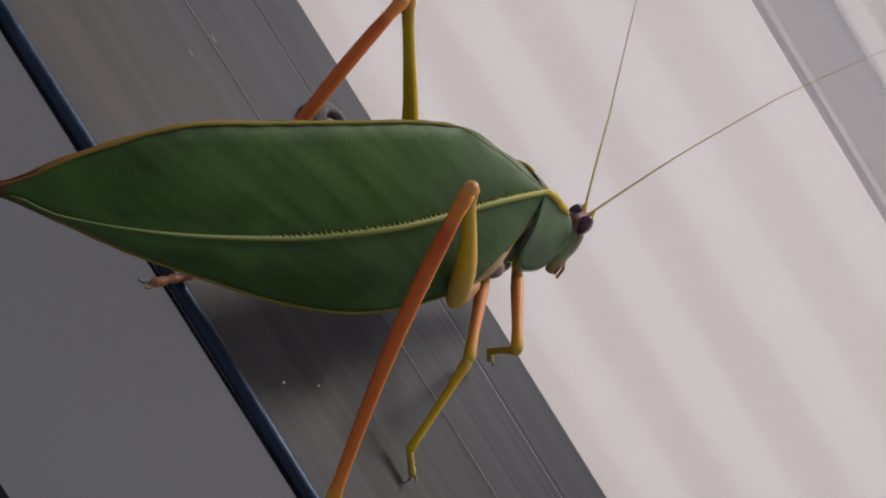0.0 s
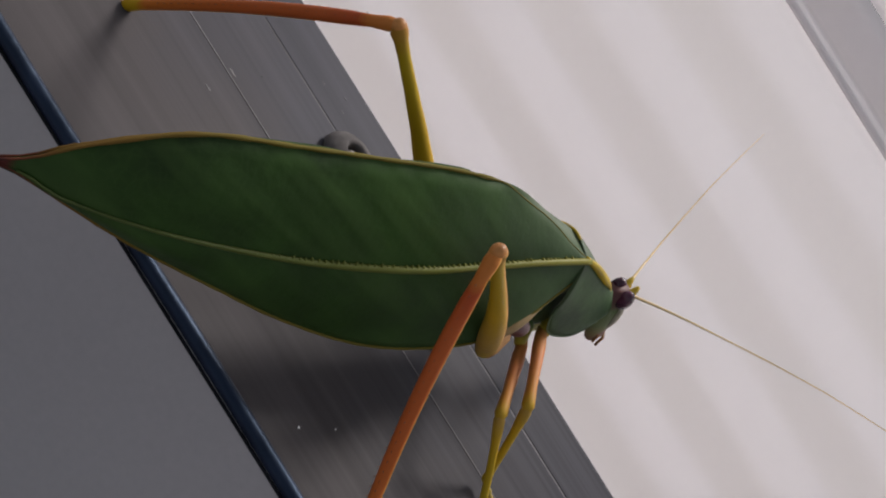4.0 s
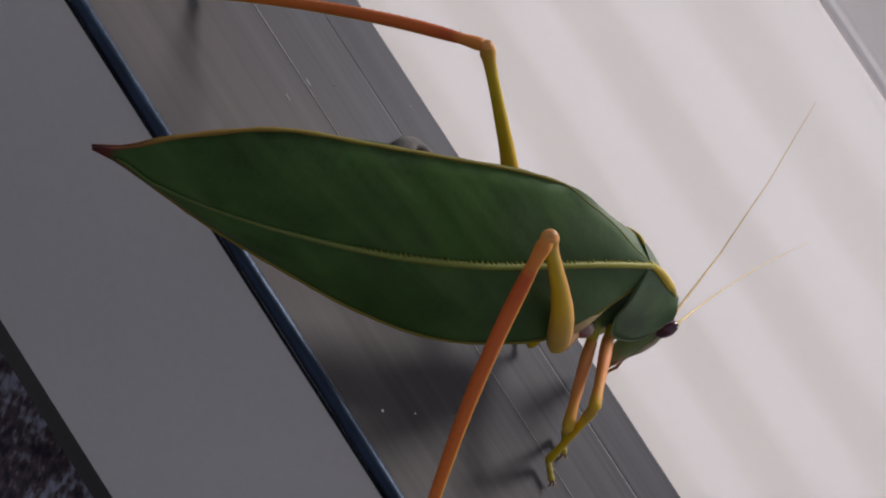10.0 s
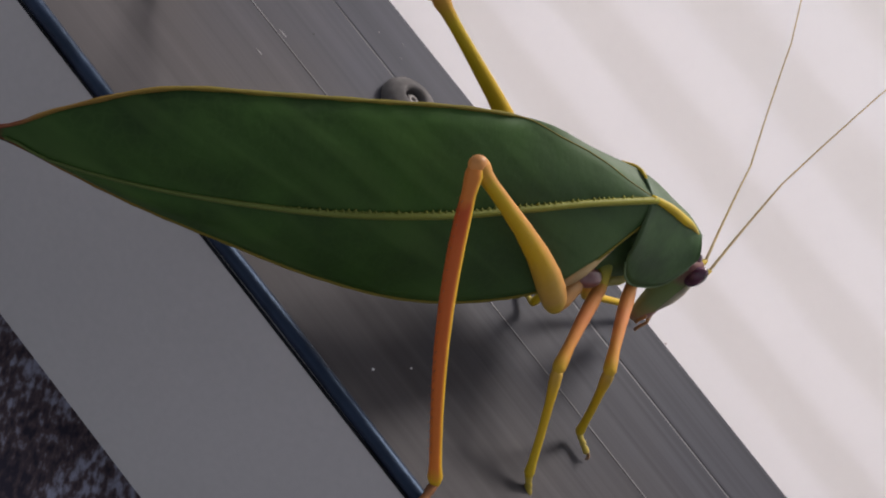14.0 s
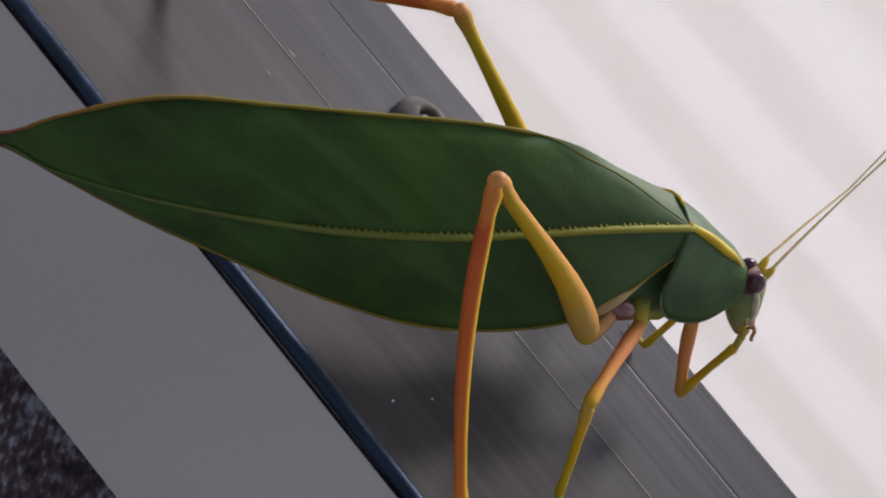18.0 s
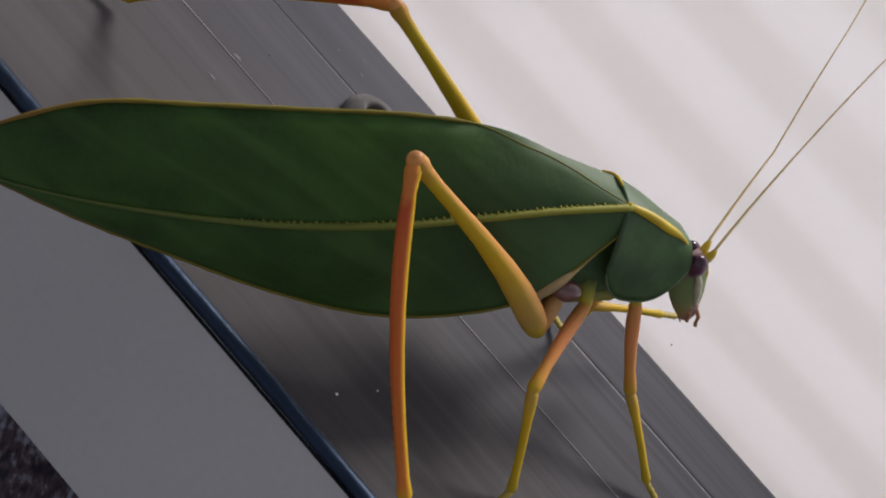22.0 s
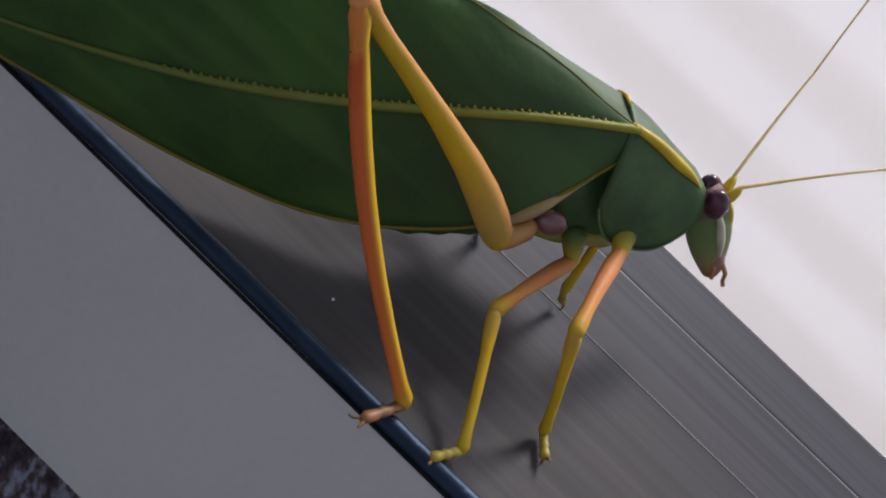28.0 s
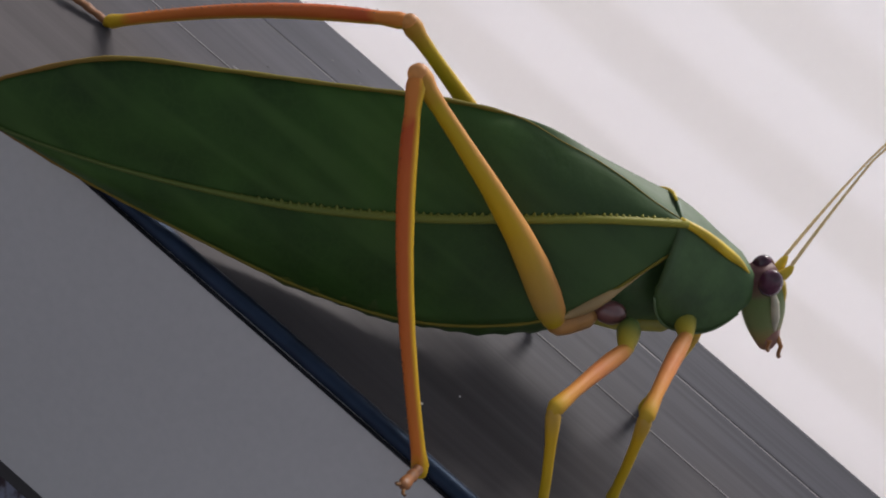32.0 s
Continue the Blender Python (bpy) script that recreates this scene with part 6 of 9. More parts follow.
    walk(LIMB["mid_tibia_far"], [
        (0, bone((2.85, 1.12, -3.66), (1.30, 4.00, -13.00))),
        (1, bone((1.25, 1.09, -3.41), (0.00, 3.20, -13.00))),
        (3, bone((0.20, 2.13, -3.01), (-0.50, 3.40, -12.80))),
        (5.5, bone((1.40, -0.57, -3.93), (-0.04, 0.36, -13.68))),
        (6, bone((1.96, 0.31, -3.84), (0.52, 1.11, -13.60))),
        (7, bone((2.38, 1.17, -3.74), (0.92, 1.88, -13.51))),
        (8, bone((2.03, 0.93, -3.53), (0.52, 1.56, -13.29))),
        (9, bone((1.65, 0.79, -3.26), (0.06, 1.24, -13.02))),
        (10, bone((2.97, 1.68, -3.55), (1.61, 2.54, -13.32))),
        (11, bone((2.85, 1.80, -4.07), (1.59, 2.86, -13.83))),
        (12, bone((1.28, 2.13, -3.32), (0.07, 3.14, -13.09))),
        (13, bone((0.82, 0.97, -3.34), (-0.50, 2.11, -13.09))),
        (14, bone((0.81, 1.50, -3.89), (-0.81, 2.77, -13.57))),
        (16.5, bone((1.46, 1.65, -3.74), (-0.36, 2.76, -13.41))),
        (17, bone((1.12, 1.58, -3.60), (-0.78, 2.62, -13.26))),
        (18, bone((12.57, 4.68, -6.22), (10.59, 5.71, -15.87))),
        (19, bone((7.45, 1.78, -6.59), (5.42, 2.80, -16.23))),
        (20, bone((6.27, 0.21, -6.92), (4.33, 1.11, -16.59))),
        (21, bone((5.46, 2.09, -6.24), (3.73, 3.12, -15.93))),
        (22, bone((7.32, 3.49, -6.52), (5.20, 4.67, -16.12))),
        (23, bone((7.31, 3.50, -6.48), (5.39, 4.96, -16.08))),
        (24, bone((3.69, 2.55, -5.75), (1.40, 3.77, -15.30))),
        (26.5, bone((-3.20, 0.67, -3.83), (-4.39, 2.54, -13.48))),
        (27, bone((-3.02, 1.68, -2.51), (-3.89, 3.45, -12.21))),
        (27.5, bone((-2.38, 2.36, -1.06), (-2.86, 3.93, -10.82))),
        (28, bone((-2.85, 2.66, -1.38), (-3.44, 4.10, -11.16))),
        (28.3, bone((-2.87, 2.62, -1.67), (-3.59, 4.05, -11.44))),
        (28.5, bone((-2.89, 2.55, -1.84), (-3.70, 3.99, -11.60))),
        (29, bone((-3.20, 2.20, -2.27), (-4.24, 3.65, -12.01))),
        (30, bone((-2.57, 2.59, -2.74), (-3.84, 3.89, -12.47))),
        (31, bone((-2.87, 2.37, -2.85), (-4.36, 3.35, -12.59))),
        (32, bone((-2.90, 2.54, -2.00), (-4.42, 3.55, -11.73)))])
    walk(LIMB["mid_tarsus_far"], [
        (0, bone((1.30, 4.00, -13.00), (3.08, 5.60, -12.81))),
        (1, bone((0.00, 3.20, -13.00), (1.74, 4.84, -12.87))),
        (3, bone((-0.50, 3.40, -12.80), (1.12, 5.17, -12.69))),
        (5.5, bone((-0.04, 0.36, -13.68), (-0.08, 2.76, -13.69))),
        (6, bone((0.52, 1.11, -13.60), (0.47, 3.51, -13.65))),
        (7, bone((0.92, 1.88, -13.51), (0.88, 4.28, -13.57))),
        (8, bone((0.52, 1.56, -13.29), (0.46, 3.96, -13.37))),
        (9, bone((0.06, 1.24, -13.02), (-0.04, 3.63, -13.14))),
        (10, bone((1.61, 2.54, -13.32), (1.54, 4.94, -13.34))),
        (11, bone((1.59, 2.86, -13.83), (1.39, 5.26, -13.79))),
        (12, bone((0.07, 3.14, -13.09), (-0.22, 5.52, -13.05))),
        (13, bone((-0.50, 2.11, -13.09), (-0.71, 4.50, -13.02))),
        (14, bone((-0.81, 2.77, -13.57), (-1.05, 5.16, -13.46))),
        (16.5, bone((-0.36, 2.76, -13.41), (-0.72, 5.13, -13.31))),
        (17, bone((-0.78, 2.62, -13.26), (-1.20, 4.98, -13.17))),
        (18, bone((10.59, 5.71, -15.87), (10.11, 8.06, -15.77))),
        (19, bone((5.42, 2.80, -16.23), (4.95, 5.15, -16.13))),
        (20, bone((4.33, 1.11, -16.59), (3.84, 3.46, -16.52))),
        (21, bone((3.73, 3.12, -15.93), (3.28, 5.48, -15.85))),
        (22, bone((5.20, 4.67, -16.12), (4.69, 7.01, -15.96))),
        (23, bone((5.39, 4.96, -16.08), (4.98, 7.31, -15.88))),
        (24, bone((1.40, 3.77, -15.30), (0.88, 6.10, -15.13))),
        (26.5, bone((-4.39, 2.54, -13.48), (-3.98, 4.90, -13.33))),
        (27, bone((-3.89, 3.45, -12.21), (-3.60, 5.82, -12.05))),
        (27.5, bone((-2.86, 3.93, -10.82), (-2.73, 6.32, -10.70))),
        (28, bone((-3.44, 4.10, -11.16), (-3.37, 6.50, -11.06))),
        (28.3, bone((-3.59, 4.05, -11.44), (-3.54, 6.44, -11.35))),
        (28.5, bone((-3.70, 3.99, -11.60), (-3.69, 6.39, -11.50))),
        (29, bone((-4.24, 3.65, -12.01), (-4.29, 6.04, -11.90))),
        (30, bone((-3.84, 3.89, -12.47), (-3.91, 6.29, -12.39))),
        (31, bone((-4.36, 3.35, -12.59), (-4.51, 5.75, -12.58))),
        (32, bone((-4.42, 3.55, -11.73), (-4.57, 5.94, -11.71)))])
    walk(LIMB["front_femur_far"], [
        (0, bone((5.50, 9.96, -2.92), (3.60, 2.60, -6.00))),
        (1, bone((5.57, 9.98, -3.01), (3.60, 2.60, -6.00))),
        (2, bone((5.28, 9.91, -2.68), (3.60, 2.60, -6.00))),
        (3, bone((5.04, 9.85, -2.44), (3.60, 2.60, -6.00))),
        (5.5, bone((6.02, 10.11, -3.76), (3.60, 2.60, -6.00))),
        (6, bone((6.09, 10.13, -3.90), (3.60, 2.60, -6.00))),
        (7, bone((6.14, 10.14, -4.02), (3.60, 2.60, -6.00))),
        (8, bone((6.09, 10.13, -3.91), (3.60, 2.60, -6.00))),
        (9, bone((6.07, 10.12, -3.86), (3.60, 2.60, -6.00))),
        (10, bone((6.04, 10.11, -3.79), (3.60, 2.60, -6.00))),
        (11, bone((6.12, 10.15, -4.02), (3.60, 2.60, -6.00))),
        (12, bone((5.95, 10.09, -3.62), (3.60, 2.60, -6.00))),
        (13, bone((8.44, 2.97, -12.09), (3.60, 2.60, -6.00))),
        (14, bone((5.11, 3.14, -12.11), (3.60, 2.60, -6.00))),
        (16.5, bone((6.12, 10.17, -4.09), (3.60, 2.60, -6.00))),
        (17, bone((6.11, 10.17, -4.10), (3.60, 2.60, -6.00))),
        (18, bone((6.33, 10.28, -5.05), (3.60, 2.60, -6.00))),
        (19, bone((6.39, 10.30, -5.54), (3.60, 2.60, -6.00))),
        (20, bone((6.42, 10.29, -5.73), (3.60, 2.60, -6.00))),
        (21, bone((12.41, 3.08, -10.86), (3.60, 2.60, -6.00))),
        (22, bone((5.54, 3.24, -11.10), (3.60, 2.60, -6.00))),
        (23, bone((4.66, 3.55, -11.25), (3.60, 2.60, -6.00))),
        (24, bone((6.34, 10.32, -5.64), (3.60, 2.60, -6.00))),
        (26.5, bone((8.89, 3.98, -4.40), (-5.00, 0.60, -2.60))),
        (27, bone((4.73, 0.63, -3.11), (-5.00, 0.60, -2.60))),
        (27.5, bone((3.96, 0.02, -2.55), (-5.00, 0.60, -2.60))),
        (28, bone((3.12, -0.85, -2.01), (-5.00, 0.60, -2.60))),
        (28.3, bone((4.20, -1.41, -1.54), (-5.00, 0.60, -2.60))),
        (28.5, bone((5.29, -1.34, -4.71), (-5.00, 0.60, -2.60))),
        (29, bone((4.43, -2.81, -5.36), (-5.00, 0.60, -2.60))),
        (30, bone((5.22, -2.29, -5.96), (-5.00, 0.60, -2.60))),
        (31, bone((5.97, -2.13, -6.28), (-5.00, 0.60, -2.60))),
        (32, bone((6.04, -1.96, -5.49), (-5.00, 0.60, -2.60)))])
    walk(LIMB["front_tibia_far"], [
        (0, bone((5.50, 9.96, -2.92), (9.65, 8.34, -11.31))),
        (1, bone((5.57, 9.98, -3.01), (9.71, 8.25, -11.38))),
        (2, bone((5.28, 9.91, -2.68), (9.81, 8.12, -10.84))),
        (3, bone((5.04, 9.85, -2.44), (9.80, 8.05, -10.47))),
        (5.5, bone((6.02, 10.11, -3.76), (9.36, 8.84, -12.56))),
        (6, bone((6.09, 10.13, -3.90), (9.34, 8.84, -12.74))),
        (7, bone((6.14, 10.14, -4.02), (9.31, 8.84, -12.88))),
        (8, bone((6.09, 10.13, -3.91), (9.30, 8.79, -12.75))),
        (9, bone((6.07, 10.12, -3.86), (9.26, 8.75, -12.70))),
        (10, bone((6.04, 10.11, -3.79), (9.35, 8.89, -12.61))),
        (11, bone((6.12, 10.15, -4.02), (9.25, 9.27, -12.95))),
        (12, bone((5.95, 10.09, -3.62), (9.25, 9.25, -12.49))),
        (13, bone((8.44, 2.97, -12.09), (16.57, 5.47, -15.99))),
        (14, bone((5.11, 3.14, -12.11), (14.23, 4.89, -14.64))),
        (16.5, bone((6.12, 10.17, -4.09), (8.87, 9.54, -13.17))),
        (17, bone((6.11, 10.17, -4.10), (8.79, 9.59, -13.20))),
        (18, bone((6.33, 10.28, -5.05), (8.47, 9.98, -14.31))),
        (19, bone((6.39, 10.30, -5.54), (8.33, 10.12, -14.84))),
        (20, bone((6.42, 10.29, -5.73), (8.33, 10.12, -15.04))),
        (21, bone((12.41, 3.08, -10.86), (20.81, 5.08, -14.87))),
        (22, bone((5.54, 3.24, -11.10), (14.83, 4.49, -12.35))),
        (23, bone((4.66, 3.55, -11.25), (14.16, 3.30, -12.05))),
        (24, bone((6.34, 10.32, -5.64), (8.07, 10.37, -14.98))),
        (26.5, bone((8.89, 3.98, -4.40), (7.52, 4.01, -13.80))),
        (27, bone((4.73, 0.63, -3.11), (3.75, 0.56, -12.56))),
        (27.5, bone((3.96, 0.02, -2.55), (3.46, -0.24, -12.04))),
        (28, bone((3.12, -0.85, -2.01), (2.56, -1.24, -11.49))),
        (28.3, bone((4.20, -1.41, -1.54), (3.56, -1.81, -11.01))),
        (28.5, bone((5.29, -1.34, -4.71), (4.57, -1.73, -14.18))),
        (29, bone((4.43, -2.81, -5.36), (4.30, -1.96, -14.82))),
        (30, bone((5.22, -2.29, -5.96), (4.87, -1.56, -15.43))),
        (31, bone((5.97, -2.13, -6.28), (5.42, -1.70, -15.76))),
        (32, bone((6.04, -1.96, -5.49), (5.47, -1.49, -14.96)))])
    walk(LIMB["front_tarsus_far"], [
        (0, bone((9.65, 8.34, -11.31), (10.61, 7.96, -13.25))),
        (1, bone((9.71, 8.25, -11.38), (10.67, 7.85, -13.32))),
        (2, bone((9.81, 8.12, -10.84), (10.86, 7.70, -12.73))),
        (3, bone((9.80, 8.05, -10.47), (10.90, 7.63, -12.33))),
        (5.5, bone((9.36, 8.84, -12.56), (10.13, 8.55, -14.60))),
        (6, bone((9.34, 8.84, -12.74), (10.09, 8.55, -14.78))),
        (7, bone((9.31, 8.84, -12.88), (10.05, 8.54, -14.93))),
        (8, bone((9.30, 8.79, -12.75), (10.04, 8.48, -14.80))),
        (9, bone((9.26, 8.75, -12.70), (10.00, 8.44, -14.74))),
        (10, bone((9.35, 8.89, -12.61), (10.12, 8.60, -14.65))),
        (11, bone((9.25, 9.27, -12.95), (9.97, 9.07, -15.01))),
        (12, bone((9.25, 9.25, -12.49), (10.02, 9.05, -14.54))),
        (12.4, bone((12.04, 7.91, -14.53), (13.69, 8.00, -17.03))),
        (12.7, bone((15.09, 6.33, -16.19), (17.36, 6.90, -18.06))),
        (13, bone((16.57, 5.47, -15.99), (18.49, 6.05, -16.91))),
        (13.3, bone((16.41, 5.41, -15.07), (19.16, 6.17, -16.00))),
        (13.6, bone((15.17, 5.19, -14.67), (17.98, 5.88, -15.47))),
        (14, bone((14.23, 4.89, -14.64), (16.32, 5.29, -15.21))),
        (14.3, bone((14.11, 4.89, -14.65), (16.94, 5.32, -15.54))),
        (14.6, bone((13.92, 5.30, -14.71), (16.67, 5.61, -15.88))),
        (14.9, bone((13.46, 5.98, -14.75), (16.02, 6.17, -16.31))),
        (15.2, bone((12.66, 6.80, -14.68), (14.92, 6.87, -16.65))),
        (15.5, bone((11.60, 7.68, -14.41), (13.48, 7.65, -16.75))),
        (15.8, bone((10.47, 8.51, -13.96), (11.94, 8.39, -16.57))),
        (16.5, bone((8.87, 9.54, -13.17), (9.51, 9.40, -15.27))),
        (17, bone((8.79, 9.59, -13.20), (9.40, 9.45, -15.30))),
        (18, bone((8.47, 9.98, -14.31), (8.96, 9.91, -16.45))),
        (19, bone((8.33, 10.12, -14.84), (8.78, 10.08, -16.99))),
        (20, bone((8.33, 10.12, -15.04), (8.77, 10.08, -17.19))),
        (20.3, bone((10.96, 9.00, -15.80), (11.98, 9.09, -18.62))),
        (20.6, bone((16.22, 6.84, -16.34), (18.08, 7.22, -18.66))),
        (21, bone((20.81, 5.08, -14.87), (22.75, 5.54, -15.80))),
        (21.2, bone((20.65, 5.06, -13.76), (23.45, 5.68, -14.64))),
        (21.5, bone((18.46, 4.97, -12.81), (21.35, 5.54, -13.36))),
        (22, bone((14.83, 4.49, -12.35), (16.99, 4.78, -12.64))),
        (23, bone((14.16, 3.30, -12.05), (16.36, 3.24, -12.23))),
        (23.2, bone((14.07, 4.15, -12.63), (17.00, 4.07, -13.25))),
        (23.5, bone((12.55, 6.95, -14.67), (14.78, 6.89, -16.68))),
        (23.8, bone((9.25, 9.67, -15.30), (10.17, 9.65, -18.15))),
        (24, bone((8.07, 10.37, -14.98), (8.47, 10.38, -17.15))),
        (26.5, bone((7.52, 4.01, -13.80), (8.49, 4.93, -15.80))),
        (27, bone((3.75, 0.56, -12.56), (4.75, 1.51, -14.52))),
        (27.5, bone((3.46, -0.24, -12.04), (4.51, 0.74, -13.96))),
        (28, bone((2.56, -1.24, -11.49), (3.56, -0.26, -13.43))),
        (28.3, bone((3.56, -1.81, -11.01), (4.53, -0.81, -12.96))),
        (28.5, bone((4.57, -1.73, -14.18), (4.59, 0.67, -14.08))),
        (29, bone((4.30, -1.96, -14.82), (5.88, -0.18, -15.17))),
        (30, bone((4.87, -1.56, -15.43), (6.42, 0.23, -15.83))),
        (31, bone((5.42, -1.70, -15.76), (6.90, 0.13, -16.25))),
        (32, bone((5.47, -1.49, -14.96), (6.95, 0.34, -15.44)))])
    walk(LIMB["head"], [
        (0, bone((12.27, -2.20, 0.15), (16.43, -0.60, -8.12))),
        (1, bone((12.44, -2.20, -0.13), (18.16, -0.60, -9.20))),
        (2, bone((12.03, -2.20, -0.34), (17.50, -0.60, -9.26))),
        (3, bone((11.69, -2.20, 0.30), (17.04, -0.60, -8.39))),
        (5.5, bone((12.07, -2.20, -2.53), (13.32, -0.60, -10.14))),
        (6, bone((12.43, -2.20, -4.72), (11.67, -0.60, -10.46))),
        (7, bone((11.91, -2.20, -4.52), (11.42, -0.60, -10.93))),
        (8, bone((11.96, -2.20, -4.35), (11.46, -0.60, -10.56))),
        (9, bone((11.72, -2.20, -4.25), (11.77, -0.60, -10.84))),
        (10, bone((11.30, -2.20, -3.38), (11.76, -0.60, -10.38))),
        (11, bone((10.73, -2.20, -1.61), (15.55, -0.60, -9.07))),
        (12, bone((10.54, -2.20, -0.84), (15.83, -0.60, -7.84))),
        (13, bone((11.33, -2.20, -3.48), (11.49, -0.60, -10.33))),
        (14, bone((11.06, -2.20, -4.01), (10.86, -0.60, -10.06))),
        (16.5, bone((9.95, -2.20, -1.67), (13.80, -0.60, -8.91))),
        (17, bone((10.24, -2.20, -1.25), (14.50, -0.60, -8.48))),
        (18, bone((10.14, -2.20, -0.58), (14.51, -0.60, -7.35))),
        (19, bone((9.92, -2.20, -0.89), (14.79, -0.60, -8.40))),
        (20, bone((9.97, -2.20, -0.83), (14.65, -0.60, -7.94))),
        (21, bone((10.27, -2.20, -0.66), (14.44, -0.60, -7.55))),
        (22, bone((9.77, -2.20, -1.20), (13.62, -0.60, -8.50))),
        (23, bone((9.70, -2.20, -1.06), (13.51, -0.60, -9.16))),
        (24, bone((9.62, -2.20, -0.37), (14.01, -0.60, -8.05))),
        (26.5, bone((9.69, -2.20, 0.29), (14.69, -0.60, -7.72))),
        (27, bone((9.73, -2.20, 0.14), (14.86, -0.60, -8.13))),
        (27.5, bone((9.44, -2.20, 0.06), (14.36, -0.60, -7.71))),
        (28, bone((9.53, -2.20, 0.21), (14.75, -0.60, -7.49))),
        (29, bone((9.65, -2.20, 0.39), (15.06, -0.60, -7.51))),
        (30, bone((9.53, -2.20, 0.28), (14.99, -0.60, -7.76))),
        (31, bone((9.65, -2.20, 0.46), (14.99, -0.60, -7.46))),
        (32, bone((9.77, -2.20, 0.59), (14.41, -0.60, -6.70)))])
    walk(LIMB["mid_coxa_near"], [
        (0, bone((-1.43, -2.91, -6.05), (-0.60, -2.00, -3.40))),
        (1, bone((-0.17, -2.83, -6.54), (-0.60, -2.00, -3.40))),
        (2, bone((0.51, -2.73, -7.78), (-0.60, -2.00, -3.40))),
        (3, bone((0.38, -2.82, -7.37), (-0.60, -2.00, -3.40))),
        (5.5, bone((0.71, -4.17, -5.73), (-0.60, -2.00, -3.40))),
        (6, bone((0.03, -4.25, -5.36), (-0.60, -2.00, -3.40))),
        (7, bone((0.04, -4.31, -4.67), (-0.60, -2.00, -3.40))),
        (8, bone((0.10, -3.81, -5.77), (-0.60, -2.00, -3.40))),
        (9, bone((-0.61, -4.46, -4.76), (-0.60, -2.00, -3.40))),
        (10, bone((0.45, -3.50, -5.68), (-0.60, -2.00, -3.40))),
        (11, bone((-0.51, -2.47, -5.52), (-0.60, -2.00, -3.40))),
        (12, bone((-1.12, -3.44, -4.44), (-0.60, -2.00, -3.40))),
        (13, bone((-1.18, -4.01, -4.96), (-0.60, -2.00, -3.40))),
        (14, bone((-0.59, -3.59, -5.10), (-0.60, -2.00, -3.40))),
        (16.5, bone((-1.14, -4.08, -4.89), (-0.60, -2.00, -3.40))),
        (17, bone((-1.16, -4.11, -4.66), (-0.60, -2.00, -3.40))),
        (18, bone((-0.46, -4.19, -5.08), (-0.60, -2.00, -3.40))),
        (19, bone((-0.64, -3.94, -4.88), (-0.60, -2.00, -3.40))),
        (20, bone((-0.26, -3.88, -5.11), (-0.60, -2.00, -3.40))),
        (21, bone((-0.22, -3.92, -5.28), (-0.60, -2.00, -3.40))),
        (22, bone((-0.33, -3.58, -5.68), (-0.60, -2.00, -3.40))),
        (23, bone((-0.57, -3.64, -5.41), (-0.60, -2.00, -3.40))),
        (24, bone((-1.11, -4.73, -5.80), (-0.60, -2.00, -3.40))),
        (26.5, bone((-0.93, -4.80, -5.63), (-0.60, -2.00, -3.40))),
        (27, bone((-0.11, -3.18, -6.45), (-0.60, -2.00, -3.40))),
        (27.5, bone((0.12, -2.93, -6.78), (-0.60, -2.00, -3.40))),
        (28, bone((0.71, -2.95, -7.47), (-0.60, -2.00, -3.40))),
        (29, bone((0.46, -2.74, -7.11), (-0.60, -2.00, -3.40))),
        (30, bone((-2.07, -6.65, -5.39), (-0.60, -2.00, -3.40))),
        (31, bone((0.12, -3.87, -6.91), (-0.60, -2.00, -3.40))),
        (32, bone((-2.27, -7.25, -4.94), (-0.60, -2.00, -3.40)))])
